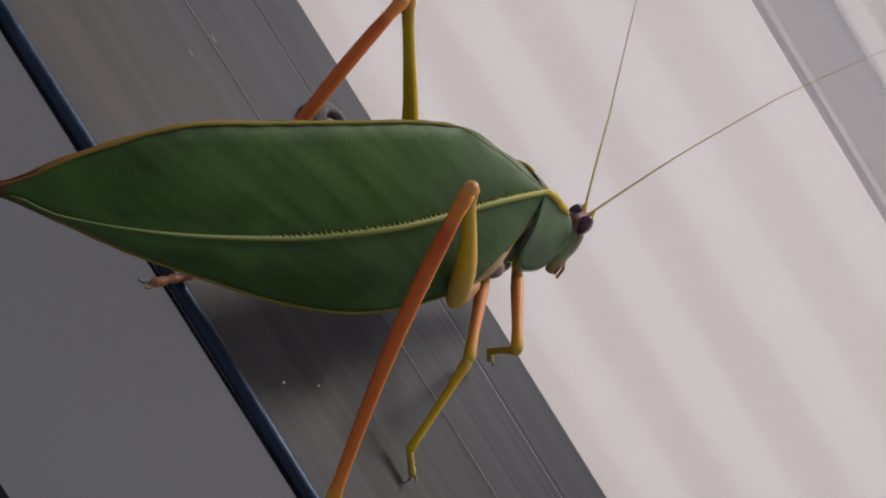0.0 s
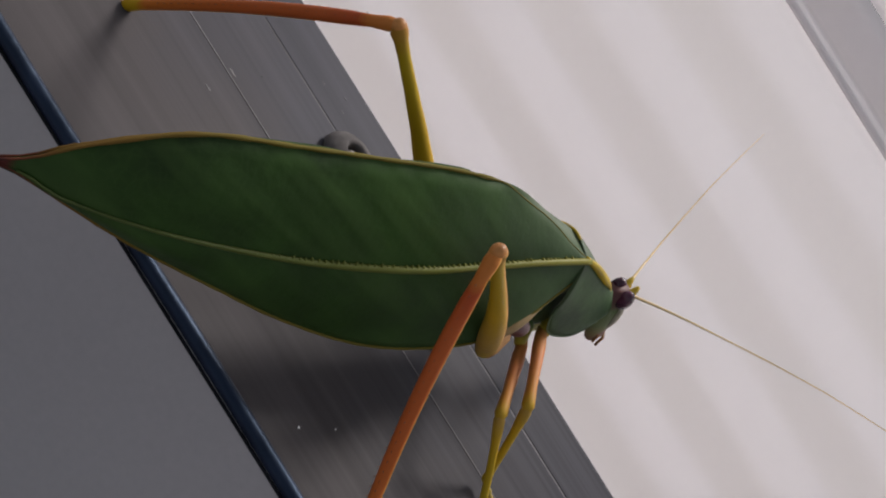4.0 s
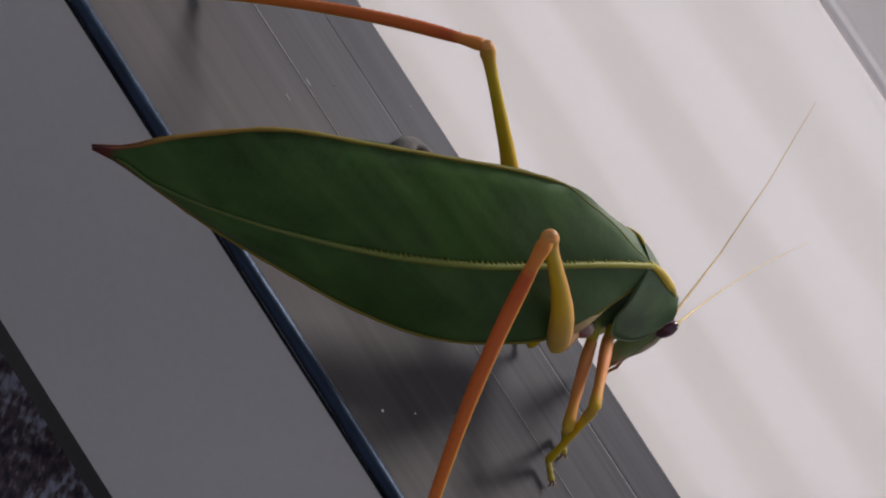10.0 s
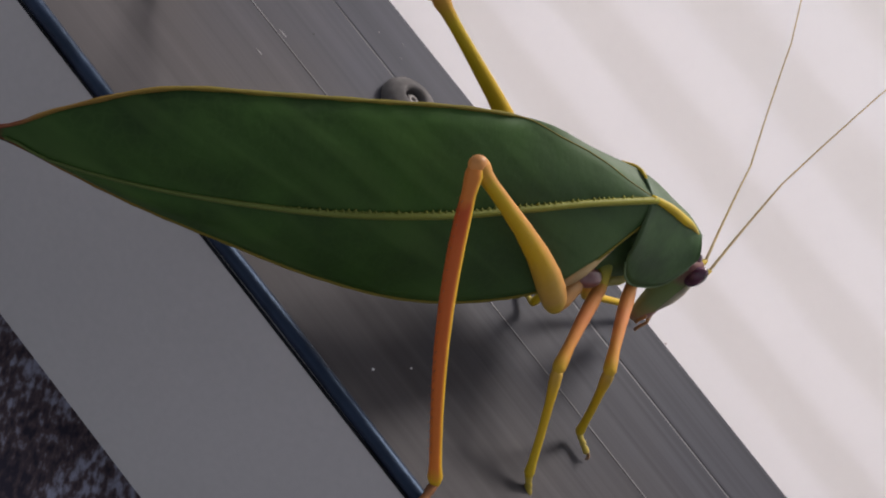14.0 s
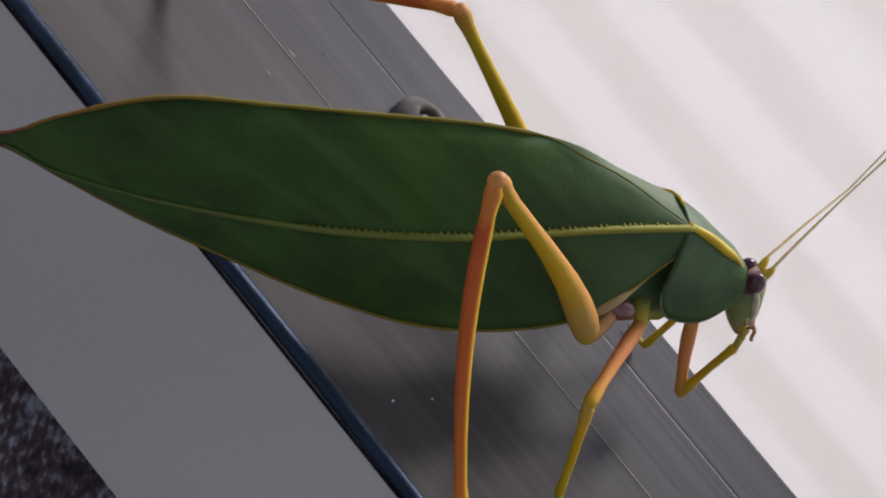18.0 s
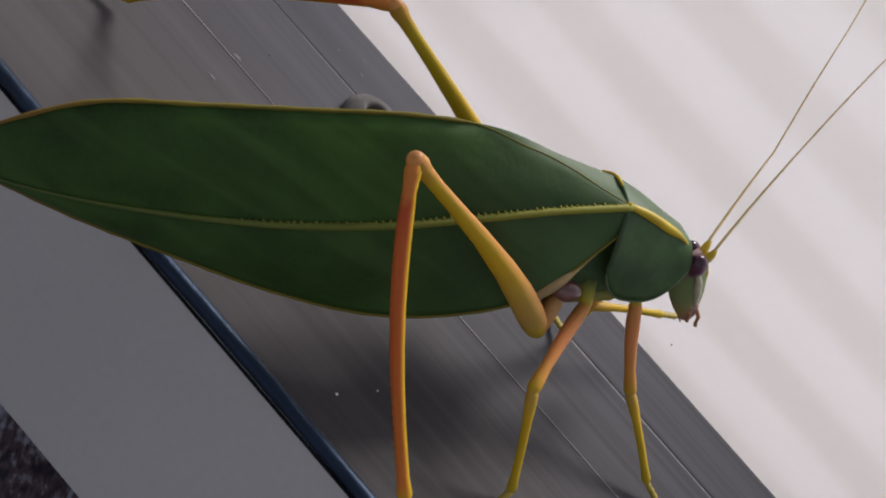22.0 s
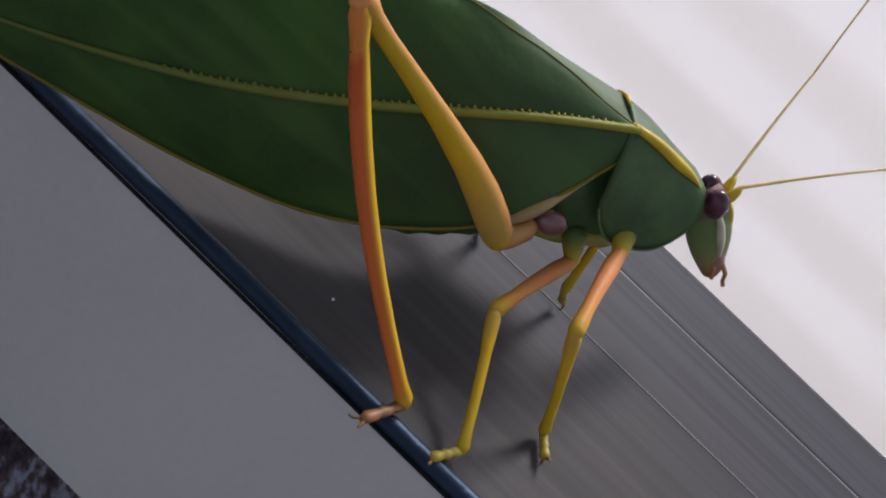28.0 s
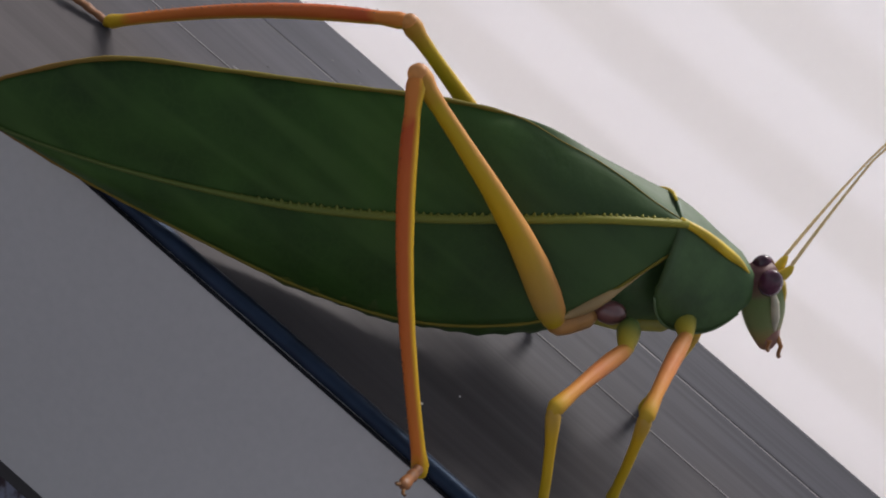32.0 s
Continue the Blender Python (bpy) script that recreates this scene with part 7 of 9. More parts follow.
    walk(LIMB["front_coxa_near"], [
        (0, bone((3.23, -3.11, -5.29), (3.70, -1.90, -3.00))),
        (1, bone((1.67, -4.39, -4.42), (3.70, -1.90, -3.00))),
        (2, bone((2.25, -3.84, -5.24), (3.70, -1.90, -3.00))),
        (3, bone((2.40, -3.51, -4.80), (3.70, -1.90, -3.00))),
        (5.5, bone((1.65, -3.48, -4.89), (3.70, -1.90, -3.00))),
        (6, bone((2.42, -4.07, -5.28), (3.70, -1.90, -3.00))),
        (7, bone((2.09, -3.54, -4.91), (3.70, -1.90, -3.00))),
        (8, bone((1.88, -4.18, -5.32), (3.70, -1.90, -3.00))),
        (9, bone((1.25, -4.40, -4.59), (3.70, -1.90, -3.00))),
        (10, bone((2.04, -3.64, -4.90), (3.70, -1.90, -3.00))),
        (11, bone((3.30, -3.44, -5.06), (3.70, -1.90, -3.00))),
        (12, bone((3.48, -3.56, -4.32), (3.70, -1.90, -3.00))),
        (13, bone((3.26, -3.59, -5.02), (3.70, -1.90, -3.00))),
        (14, bone((2.63, -3.60, -4.78), (3.70, -1.90, -3.00))),
        (16.5, bone((3.13, -3.07, -5.26), (3.70, -1.90, -3.00))),
        (17, bone((2.42, -4.12, -3.03), (3.70, -1.90, -3.00))),
        (18, bone((5.46, -2.96, -4.74), (3.70, -1.90, -3.00))),
        (19, bone((5.91, -2.46, -5.22), (3.70, -1.90, -3.00))),
        (20, bone((5.39, -2.95, -4.88), (3.70, -1.90, -3.00))),
        (21, bone((5.49, -3.18, -5.15), (3.70, -1.90, -3.00))),
        (22, bone((5.26, -2.59, -5.60), (3.70, -1.90, -3.00))),
        (23, bone((4.76, -2.55, -5.23), (3.70, -1.90, -3.00))),
        (24, bone((4.53, -2.18, -5.84), (3.70, -1.90, -3.00))),
        (26.5, bone((5.62, -1.47, -6.00), (3.70, -1.90, -3.00))),
        (27, bone((3.21, -4.61, -4.89), (3.70, -1.90, -3.00))),
        (27.5, bone((2.27, -5.10, -4.93), (3.70, -1.90, -3.00))),
        (28, bone((2.33, -5.41, -4.12), (3.70, -1.90, -3.00))),
        (29, bone((2.69, -5.35, -4.32), (3.70, -1.90, -3.00))),
        (30, bone((3.14, -4.97, -4.20), (3.70, -1.90, -3.00))),
        (31, bone((2.65, -5.53, -3.80), (3.70, -1.90, -3.00))),
        (32, bone((2.92, -5.61, -3.75), (3.70, -1.90, -3.00)))])
    walk(LIMB["mid_coxa_far"], [
        (0, bone((-1.48, 2.56, -6.09), (-0.60, 2.00, -3.40))),
        (1, bone((-1.42, 2.65, -5.93), (-0.60, 2.00, -3.40))),
        (5.5, bone((-1.40, 2.57, -6.00), (-0.60, 2.00, -3.40))),
        (6, bone((-1.42, 2.51, -6.10), (-0.60, 2.00, -3.40))),
        (7, bone((-1.42, 2.46, -6.20), (-0.60, 2.00, -3.40))),
        (8, bone((-1.41, 2.47, -6.16), (-0.60, 2.00, -3.40))),
        (9, bone((-1.39, 2.49, -6.11), (-0.60, 2.00, -3.40))),
        (10, bone((-1.43, 2.43, -6.31), (-0.60, 2.00, -3.40))),
        (11, bone((-1.41, 2.42, -6.31), (-0.60, 2.00, -3.40))),
        (12, bone((-1.32, 2.38, -6.34), (-0.60, 2.00, -3.40))),
        (13, bone((-1.31, 2.42, -6.18), (-0.60, 2.00, -3.40))),
        (14, bone((-1.27, 2.39, -6.22), (-0.60, 2.00, -3.40))),
        (16.5, bone((-1.30, 2.39, -6.25), (-0.60, 2.00, -3.40))),
        (17, bone((-1.28, 2.39, -6.22), (-0.60, 2.00, -3.40))),
        (18, bone((-1.64, 2.61, -6.27), (-0.60, 2.00, -3.40))),
        (19, bone((-1.55, 2.55, -6.20), (-0.60, 2.00, -3.40))),
        (20, bone((-1.56, 2.64, -6.08), (-0.60, 2.00, -3.40))),
        (21, bone((-1.48, 2.49, -6.22), (-0.60, 2.00, -3.40))),
        (22, bone((-1.48, 2.47, -6.30), (-0.60, 2.00, -3.40))),
        (23, bone((-1.48, 2.46, -6.31), (-0.60, 2.00, -3.40))),
        (24, bone((-1.36, 2.41, -6.26), (-0.60, 2.00, -3.40))),
        (26.5, bone((-1.54, 2.50, -6.34), (-0.60, 2.00, -3.40))),
        (27, bone((-1.56, 2.51, -6.34), (-0.60, 2.00, -3.40))),
        (27.5, bone((-1.71, 2.71, -6.23), (-0.60, 2.00, -3.40))),
        (28, bone((-1.68, 2.71, -6.16), (-0.60, 2.00, -3.40))),
        (29, bone((-1.70, 2.73, -6.19), (-0.60, 2.00, -3.40))),
        (30, bone((-1.63, 2.58, -6.31), (-0.60, 2.00, -3.40))),
        (31, bone((-1.58, 2.54, -6.30), (-0.60, 2.00, -3.40))),
        (32, bone((-1.57, 2.52, -6.37), (-0.60, 2.00, -3.40)))])
    walk(LIMB["front_coxa_far"], [
        (0, bone((3.39, 1.79, -6.34), (3.70, 1.90, -3.00))),
        (1, bone((3.38, 1.79, -6.33), (3.70, 1.90, -3.00))),
        (2, bone((3.42, 1.80, -6.36), (3.70, 1.90, -3.00))),
        (3, bone((3.44, 1.80, -6.39), (3.70, 1.90, -3.00))),
        (5.5, bone((3.33, 1.78, -6.25), (3.70, 1.90, -3.00))),
        (6, bone((3.33, 1.77, -6.23), (3.70, 1.90, -3.00))),
        (7, bone((3.32, 1.77, -6.22), (3.70, 1.90, -3.00))),
        (8, bone((3.33, 1.77, -6.23), (3.70, 1.90, -3.00))),
        (9, bone((3.33, 1.77, -6.24), (3.70, 1.90, -3.00))),
        (10, bone((3.33, 1.78, -6.24), (3.70, 1.90, -3.00))),
        (11, bone((3.32, 1.77, -6.22), (3.70, 1.90, -3.00))),
        (12, bone((3.34, 1.78, -6.26), (3.70, 1.90, -3.00))),
        (13, bone((2.78, 2.54, -4.97), (3.70, 1.90, -3.00))),
        (14, bone((2.94, 2.36, -3.31), (3.70, 1.90, -3.00))),
        (16.5, bone((3.32, 1.77, -6.21), (3.70, 1.90, -3.00))),
        (17, bone((3.32, 1.77, -6.21), (3.70, 1.90, -3.00))),
        (18, bone((3.30, 1.76, -6.10), (3.70, 1.90, -3.00))),
        (19, bone((3.29, 1.76, -6.05), (3.70, 1.90, -3.00))),
        (20, bone((3.29, 1.76, -6.03), (3.70, 1.90, -3.00))),
        (21, bone((4.45, 2.65, -6.47), (3.70, 1.90, -3.00))),
        (22, bone((2.33, 2.18, -2.65), (3.70, 1.90, -3.00))),
        (23, bone((2.89, 1.96, -2.46), (3.70, 1.90, -3.00))),
        (24, bone((3.30, 1.75, -6.04), (3.70, 1.90, -3.00))),
        (26.5, bone((3.31, 1.76, -6.15), (3.70, 1.90, -3.00))),
        (27, bone((3.35, 1.78, -6.27), (3.70, 1.90, -3.00))),
        (27.5, bone((3.43, 1.82, -6.41), (3.70, 1.90, -3.00))),
        (28, bone((3.39, 1.80, -6.36), (3.70, 1.90, -3.00))),
        (29, bone((3.34, 1.77, -6.25), (3.70, 1.90, -3.00))),
        (30, bone((3.32, 1.76, -6.18), (3.70, 1.90, -3.00))),
        (31, bone((3.31, 1.75, -6.12), (3.70, 1.90, -3.00))),
        (32, bone((3.33, 1.76, -6.19), (3.70, 1.90, -3.00)))])
    walk(LIMB["trochanter_near"], [
        (0, bone((-8.31, -5.44, -6.42), (-3.60, -3.90, -4.20))),
        (1, bone((-7.65, -5.62, -6.38), (-3.60, -3.90, -4.20))),
        (2, bone((-7.00, -5.64, -6.52), (-3.60, -3.90, -4.20))),
        (3, bone((-7.21, -5.70, -5.82), (-3.60, -3.90, -4.20))),
        (5.5, bone((-6.60, -5.68, -5.87), (-3.60, -3.90, -4.20))),
        (6, bone((-6.59, -5.74, -5.72), (-3.60, -3.90, -4.20))),
        (7, bone((-6.70, -5.76, -5.01), (-3.60, -3.90, -4.20))),
        (8, bone((-6.64, -5.72, -5.35), (-3.60, -3.90, -4.20))),
        (9, bone((-6.02, -5.72, -5.63), (-3.60, -3.90, -4.20))),
        (10, bone((-6.60, -5.76, -5.11), (-3.60, -3.90, -4.20))),
        (11, bone((-6.17, -5.66, -6.07), (-3.60, -3.90, -4.20))),
        (12, bone((-5.67, -5.60, -6.18), (-3.60, -3.90, -4.20))),
        (13, bone((-5.73, -5.58, -6.41), (-3.60, -3.90, -4.20))),
        (14, bone((-6.27, -5.62, -6.10), (-3.60, -3.90, -4.20))),
        (16.5, bone((-6.43, -5.75, -5.61), (-3.60, -3.90, -4.20))),
        (17, bone((-6.15, -5.72, -5.61), (-3.60, -3.90, -4.20))),
        (18, bone((-6.21, -5.74, -5.75), (-3.60, -3.90, -4.20))),
        (19, bone((-6.12, -5.63, -5.98), (-3.60, -3.90, -4.20))),
        (20, bone((-5.57, -5.63, -6.02), (-3.60, -3.90, -4.20))),
        (21, bone((-5.62, -5.54, -6.33), (-3.60, -3.90, -4.20))),
        (22, bone((-5.30, -5.48, -7.19), (-3.60, -3.90, -4.20))),
        (23, bone((-5.54, -5.46, -7.15), (-3.60, -3.90, -4.20))),
        (24, bone((-6.35, -5.65, -6.43), (-3.60, -3.90, -4.20))),
        (26.5, bone((-6.43, -5.72, -6.37), (-3.60, -3.90, -4.20))),
        (27, bone((-5.85, -5.60, -6.61), (-3.60, -3.90, -4.20))),
        (27.5, bone((-6.53, -6.06, -5.71), (-3.60, -3.90, -4.20))),
        (28, bone((-7.32, -6.32, -5.00), (-3.60, -3.90, -4.20))),
        (28.3, bone((-9.28, -7.39, -3.47), (-3.60, -3.90, -4.20))),
        (28.5, bone((-9.37, -7.28, -4.00), (-3.60, -3.90, -4.20))),
        (28.7, bone((-9.49, -7.41, -4.04), (-3.60, -3.90, -4.20))),
        (29, bone((-7.32, -5.81, -5.90), (-3.60, -3.90, -4.20))),
        (30, bone((-6.72, -5.36, -6.00), (-3.60, -3.90, -4.20))),
        (31, bone((-7.08, -5.38, -5.62), (-3.60, -3.90, -4.20))),
        (32, bone((-7.62, -5.48, -5.09), (-3.60, -3.90, -4.20)))])
    walk(LIMB["trochanter_far"], [
        (0, bone((-7.25, 4.74, -5.39), (-3.60, 3.90, -4.20))),
        (1, bone((-7.83, 4.93, -4.55), (-3.60, 3.90, -4.20))),
        (2, bone((-7.14, 4.90, -5.16), (-3.60, 3.90, -4.20))),
        (3, bone((-9.41, 5.27, -3.51), (-3.60, 3.90, -4.20))),
        (5.5, bone((-6.23, 5.22, -4.77), (-3.60, 3.90, -4.20))),
        (6, bone((-5.52, 5.09, -5.51), (-3.60, 3.90, -4.20))),
        (7, bone((-5.26, 4.97, -5.81), (-3.60, 3.90, -4.20))),
        (8, bone((-5.43, 5.02, -5.60), (-3.60, 3.90, -4.20))),
        (9, bone((-5.67, 5.06, -5.39), (-3.60, 3.90, -4.20))),
        (10, bone((-5.57, 5.02, -5.48), (-3.60, 3.90, -4.20))),
        (11, bone((-5.64, 5.08, -5.37), (-3.60, 3.90, -4.20))),
        (12, bone((-5.47, 4.92, -5.65), (-3.60, 3.90, -4.20))),
        (13, bone((-4.45, 4.32, -3.58), (-3.60, 3.90, -4.20))),
        (14, bone((-4.44, 4.12, -3.62), (-3.60, 3.90, -4.20))),
        (16.5, bone((-5.05, 4.01, -3.99), (-3.60, 3.90, -4.20))),
        (17, bone((-4.87, 4.20, -3.83), (-3.60, 3.90, -4.20))),
        (18, bone((-5.40, 4.97, -5.13), (-3.60, 3.90, -4.20))),
        (19, bone((-5.23, 5.04, -5.24), (-3.60, 3.90, -4.20))),
        (20, bone((-5.06, 4.95, -5.46), (-3.60, 3.90, -4.20))),
        (21, bone((-5.23, 5.06, -5.31), (-3.60, 3.90, -4.20))),
        (22, bone((-4.81, 4.02, -3.97), (-3.60, 3.90, -4.20))),
        (23, bone((-5.18, 3.24, -3.76), (-3.60, 3.90, -4.20))),
        (24, bone((-4.68, 2.98, -3.54), (-3.60, 3.90, -4.20))),
        (26.5, bone((-5.13, 3.41, -3.76), (-3.60, 3.90, -4.20))),
        (27, bone((-5.59, 2.89, -3.89), (-3.60, 3.90, -4.20))),
        (27.5, bone((-5.80, 4.97, -4.72), (-3.60, 3.90, -4.20))),
        (28, bone((-5.80, 4.97, -4.72), (-3.60, 3.90, -4.20))),
        (29, bone((-4.06, -2.14, -2.73), (-3.60, 3.90, -4.20))),
        (30, bone((-5.40, 4.20, -4.20), (-3.60, 3.90, -4.20))),
        (31, bone((-6.17, 4.44, -4.65), (-3.60, 3.90, -4.20))),
        (32, bone((-6.38, 4.44, -4.47), (-3.60, 3.90, -4.20)))])
    walk(LIMB["ant_a1"], [
        (0, bone((13.78, -0.07, 1.60), (18.10, 5.72, 10.02))),
        (0.2, bone((13.79, -0.07, 1.56), (20.04, 5.87, 8.55))),
        (0.4, bone((13.80, -0.07, 1.53), (21.68, 5.74, 6.76))),
        (0.6, bone((13.81, -0.07, 1.49), (22.95, 5.34, 4.71))),
        (0.8, bone((13.82, -0.06, 1.46), (23.79, 4.68, 2.52))),
        (1, bone((13.82, -0.06, 1.42), (24.17, 3.80, 0.28))),
        (1.2, bone((13.75, -0.06, 1.38), (23.61, 4.97, 2.20))),
        (1.4, bone((13.67, -0.06, 1.33), (22.61, 5.91, 4.09))),
        (1.6, bone((13.59, -0.06, 1.29), (21.21, 6.59, 5.86))),
        (1.8, bone((13.51, -0.06, 1.25), (19.47, 6.97, 7.42))),
        (2, bone((13.43, -0.06, 1.20), (17.47, 7.04, 8.71))),
        (2.2, bone((13.36, -0.06, 1.33), (19.55, 6.77, 7.52))),
        (2.4, bone((13.30, -0.06, 1.46), (21.30, 6.14, 6.02))),
        (2.6, bone((13.23, -0.06, 1.59), (22.63, 5.18, 4.27))),
        (2.8, bone((13.16, -0.06, 1.72), (23.48, 3.96, 2.39))),
        (3, bone((13.09, -0.07, 1.85), (23.80, 2.53, 0.47))),
        (3.5, bone((13.26, -0.07, 1.17), (23.47, 4.21, 1.98))),
        (4, bone((13.43, -0.08, 0.50), (22.48, 5.63, 3.43))),
        (4.5, bone((13.59, -0.08, -0.18), (20.92, 6.68, 4.70))),
        (5, bone((13.76, -0.09, -0.85), (18.89, 7.30, 5.66))),
        (5.5, bone((13.93, -0.10, -1.52), (16.54, 7.44, 6.20))),
        (5.75, bone((14.23, -0.12, -2.84), (14.58, 7.65, 5.07))),
        (6, bone((14.52, -0.15, -4.16), (12.60, 7.54, 3.61))),
        (6.2, bone((14.41, -0.14, -4.11), (15.86, 6.63, 4.56))),
        (6.4, bone((14.30, -0.14, -4.06), (18.96, 5.01, 4.60))),
        (6.6, bone((14.19, -0.13, -4.01), (21.57, 2.85, 3.73))),
        (6.8, bone((14.08, -0.13, -3.96), (23.40, 0.37, 2.04))),
        (7, bone((13.97, -0.13, -3.90), (24.26, -2.16, -0.27))),
        (7.333, bone((13.98, -0.13, -3.84), (23.89, -1.02, 1.09))),
        (7.667, bone((14.00, -0.13, -3.79), (23.26, 0.13, 2.33))),
        (8, bone((14.02, -0.13, -3.73), (22.40, 1.28, 3.41))),
        (9, bone((13.71, -0.12, -3.48), (21.91, 1.72, 3.78))),
        (9.5, bone((13.48, -0.12, -3.00), (21.69, 3.92, 3.29))),
        (10, bone((13.25, -0.11, -2.52), (21.08, 5.93, 2.52))),
        (10.333, bone((12.85, -0.10, -1.68), (19.45, 6.34, 4.50))),
        (10.667, bone((12.46, -0.09, -0.84), (17.67, 6.59, 6.34))),
        (11, bone((12.06, -0.08, 0.01), (15.75, 6.68, 8.00))),
        (11.333, bone((11.96, -0.08, 0.30), (13.46, 7.85, 7.91))),
        (11.667, bone((11.85, -0.08, 0.58), (11.09, 8.62, 7.43))),
        (12, bone((11.75, -0.08, 0.87), (8.76, 8.94, 6.60))),
        (12.2, bone((12.06, -0.09, 0.16), (11.06, 8.80, 6.74))),
        (12.4, bone((12.37, -0.09, -0.55), (13.41, 8.31, 6.62))),
        (12.6, bone((12.69, -0.10, -1.27), (15.72, 7.51, 6.23))),
        (12.8, bone((13.00, -0.11, -1.98), (17.91, 6.41, 5.55))),
        (13, bone((13.31, -0.11, -2.69), (19.91, 5.07, 4.58))),
        (13.333, bone((13.24, -0.12, -2.88), (19.25, 5.49, 4.57))),
        (13.667, bone((13.16, -0.13, -3.08), (18.57, 5.89, 4.52))),
        (14, bone((13.09, -0.14, -3.27), (17.87, 6.27, 4.44))),
        (14.625, bone((12.67, -0.12, -2.49), (18.08, 7.64, 3.31))),
        (15.25, bone((12.24, -0.11, -1.70), (18.04, 8.64, 1.90))),
        (15.875, bone((11.82, -0.10, -0.92), (17.72, 9.22, 0.32))),
        (16.5, bone((11.40, -0.09, -0.14), (17.11, 9.35, -1.32))),
        (16.625, bone((11.46, -0.09, -0.02), (17.31, 9.26, 1.23))),
        (16.75, bone((11.52, -0.09, 0.10), (17.23, 8.71, 3.72))),
        (16.875, bone((11.58, -0.09, 0.21), (16.87, 7.74, 6.04))),
        (17, bone((11.63, -0.09, 0.33), (16.25, 6.39, 8.08))),
        (17.5, bone((11.55, -0.09, 0.70), (18.04, 5.40, 7.84))),
        (18, bone((11.46, -0.09, 1.07), (19.58, 4.20, 7.31))),
        (19, bone((11.26, -0.08, 0.73), (18.32, 4.95, 7.67))),
        (20, bone((11.29, -0.08, 0.82), (18.04, 5.26, 7.83))),
        (21, bone((11.63, -0.09, 0.95), (18.13, 5.28, 8.16))),
        (22, bone((11.23, -0.09, 0.32), (17.58, 5.41, 7.57))),
        (23, bone((11.24, -0.08, 0.36), (15.38, 6.40, 8.37))),
        (23.5, bone((11.14, -0.08, 0.77), (14.00, 7.02, 8.81))),
        (24, bone((11.04, -0.08, 1.17), (12.58, 7.53, 9.11))),
        (25.25, bone((11.05, -0.08, 1.52), (13.61, 7.23, 9.47))),
        (26.5, bone((11.06, -0.07, 1.87), (14.63, 6.87, 9.77))),
        (26.6, bone((11.07, -0.07, 1.84), (17.45, 5.77, 8.79))),
        (26.7, bone((11.08, -0.07, 1.81), (19.76, 4.20, 7.25))),
        (26.8, bone((11.09, -0.07, 1.77), (21.36, 2.29, 5.27))),
        (26.9, bone((11.10, -0.07, 1.74), (22.12, 0.18, 3.00))),
        (27, bone((11.11, -0.07, 1.71), (21.99, -1.95, 0.63))),
        (27.1, bone((11.04, -0.07, 1.70), (21.95, 0.73, -0.19))),
        (27.2, bone((10.98, -0.07, 1.69), (21.22, 3.36, -0.89))),
        (27.3, bone((10.92, -0.07, 1.68), (19.83, 5.77, -1.43))),
        (27.4, bone((10.86, -0.07, 1.67), (17.88, 7.81, -1.77))),
        (27.5, bone((10.80, -0.08, 1.66), (15.48, 9.35, -1.89))),
        (27.6, bone((10.81, -0.08, 1.70), (16.16, 9.58, 0.51))),
        (27.7, bone((10.82, -0.07, 1.73), (16.57, 9.34, 2.96))),
        (27.8, bone((10.83, -0.07, 1.77), (16.70, 8.64, 5.35))),
        (27.9, bone((10.83, -0.07, 1.81), (16.55, 7.50, 7.57))),
        (28, bone((10.84, -0.07, 1.85), (16.11, 6.00, 9.50))),
        (28.2, bone((10.87, -0.07, 1.88), (16.47, 5.85, 9.41))),
        (28.4, bone((10.89, -0.07, 1.92), (16.83, 5.70, 9.31))),
        (28.6, bone((10.91, -0.07, 1.95), (17.17, 5.54, 9.20))),
        (28.8, bone((10.94, -0.07, 1.99), (17.51, 5.37, 9.08))),
        (29, bone((10.96, -0.07, 2.02), (17.85, 5.20, 8.95))),
        (29.2, bone((10.94, -0.07, 2.00), (15.20, 6.95, 9.47))),
        (29.4, bone((10.91, -0.07, 1.98), (12.20, 8.12, 9.36))),
        (29.6, bone((10.89, -0.07, 1.95), (9.10, 8.61, 8.64))),
        (29.8, bone((10.87, -0.07, 1.93), (6.14, 8.37, 7.36))),
        (30, bone((10.84, -0.07, 1.91), (3.58, 7.44, 5.64))),
        (30.2, bone((10.87, -0.07, 1.94), (6.03, 8.29, 7.40))),
        (30.4, bone((10.89, -0.07, 1.98), (8.87, 8.49, 8.74))),
        (30.6, bone((10.92, -0.07, 2.01), (11.86, 8.02, 9.55))),
        (30.8, bone((10.94, -0.07, 2.05), (14.78, 6.92, 9.77))),
        (31, bone((10.96, -0.07, 2.09), (17.40, 5.26, 9.39))),
        (31.2, bone((10.99, -0.07, 2.11), (17.39, 5.27, 9.45))),
        (31.4, bone((11.02, -0.08, 2.14), (17.38, 5.27, 9.50))),
        (31.6, bone((11.05, -0.08, 2.16), (17.37, 5.27, 9.56))),
        (31.8, bone((11.08, -0.08, 2.19), (17.36, 5.28, 9.61))),
        (32, bone((11.11, -0.08, 2.21), (17.35, 5.28, 9.67)))])
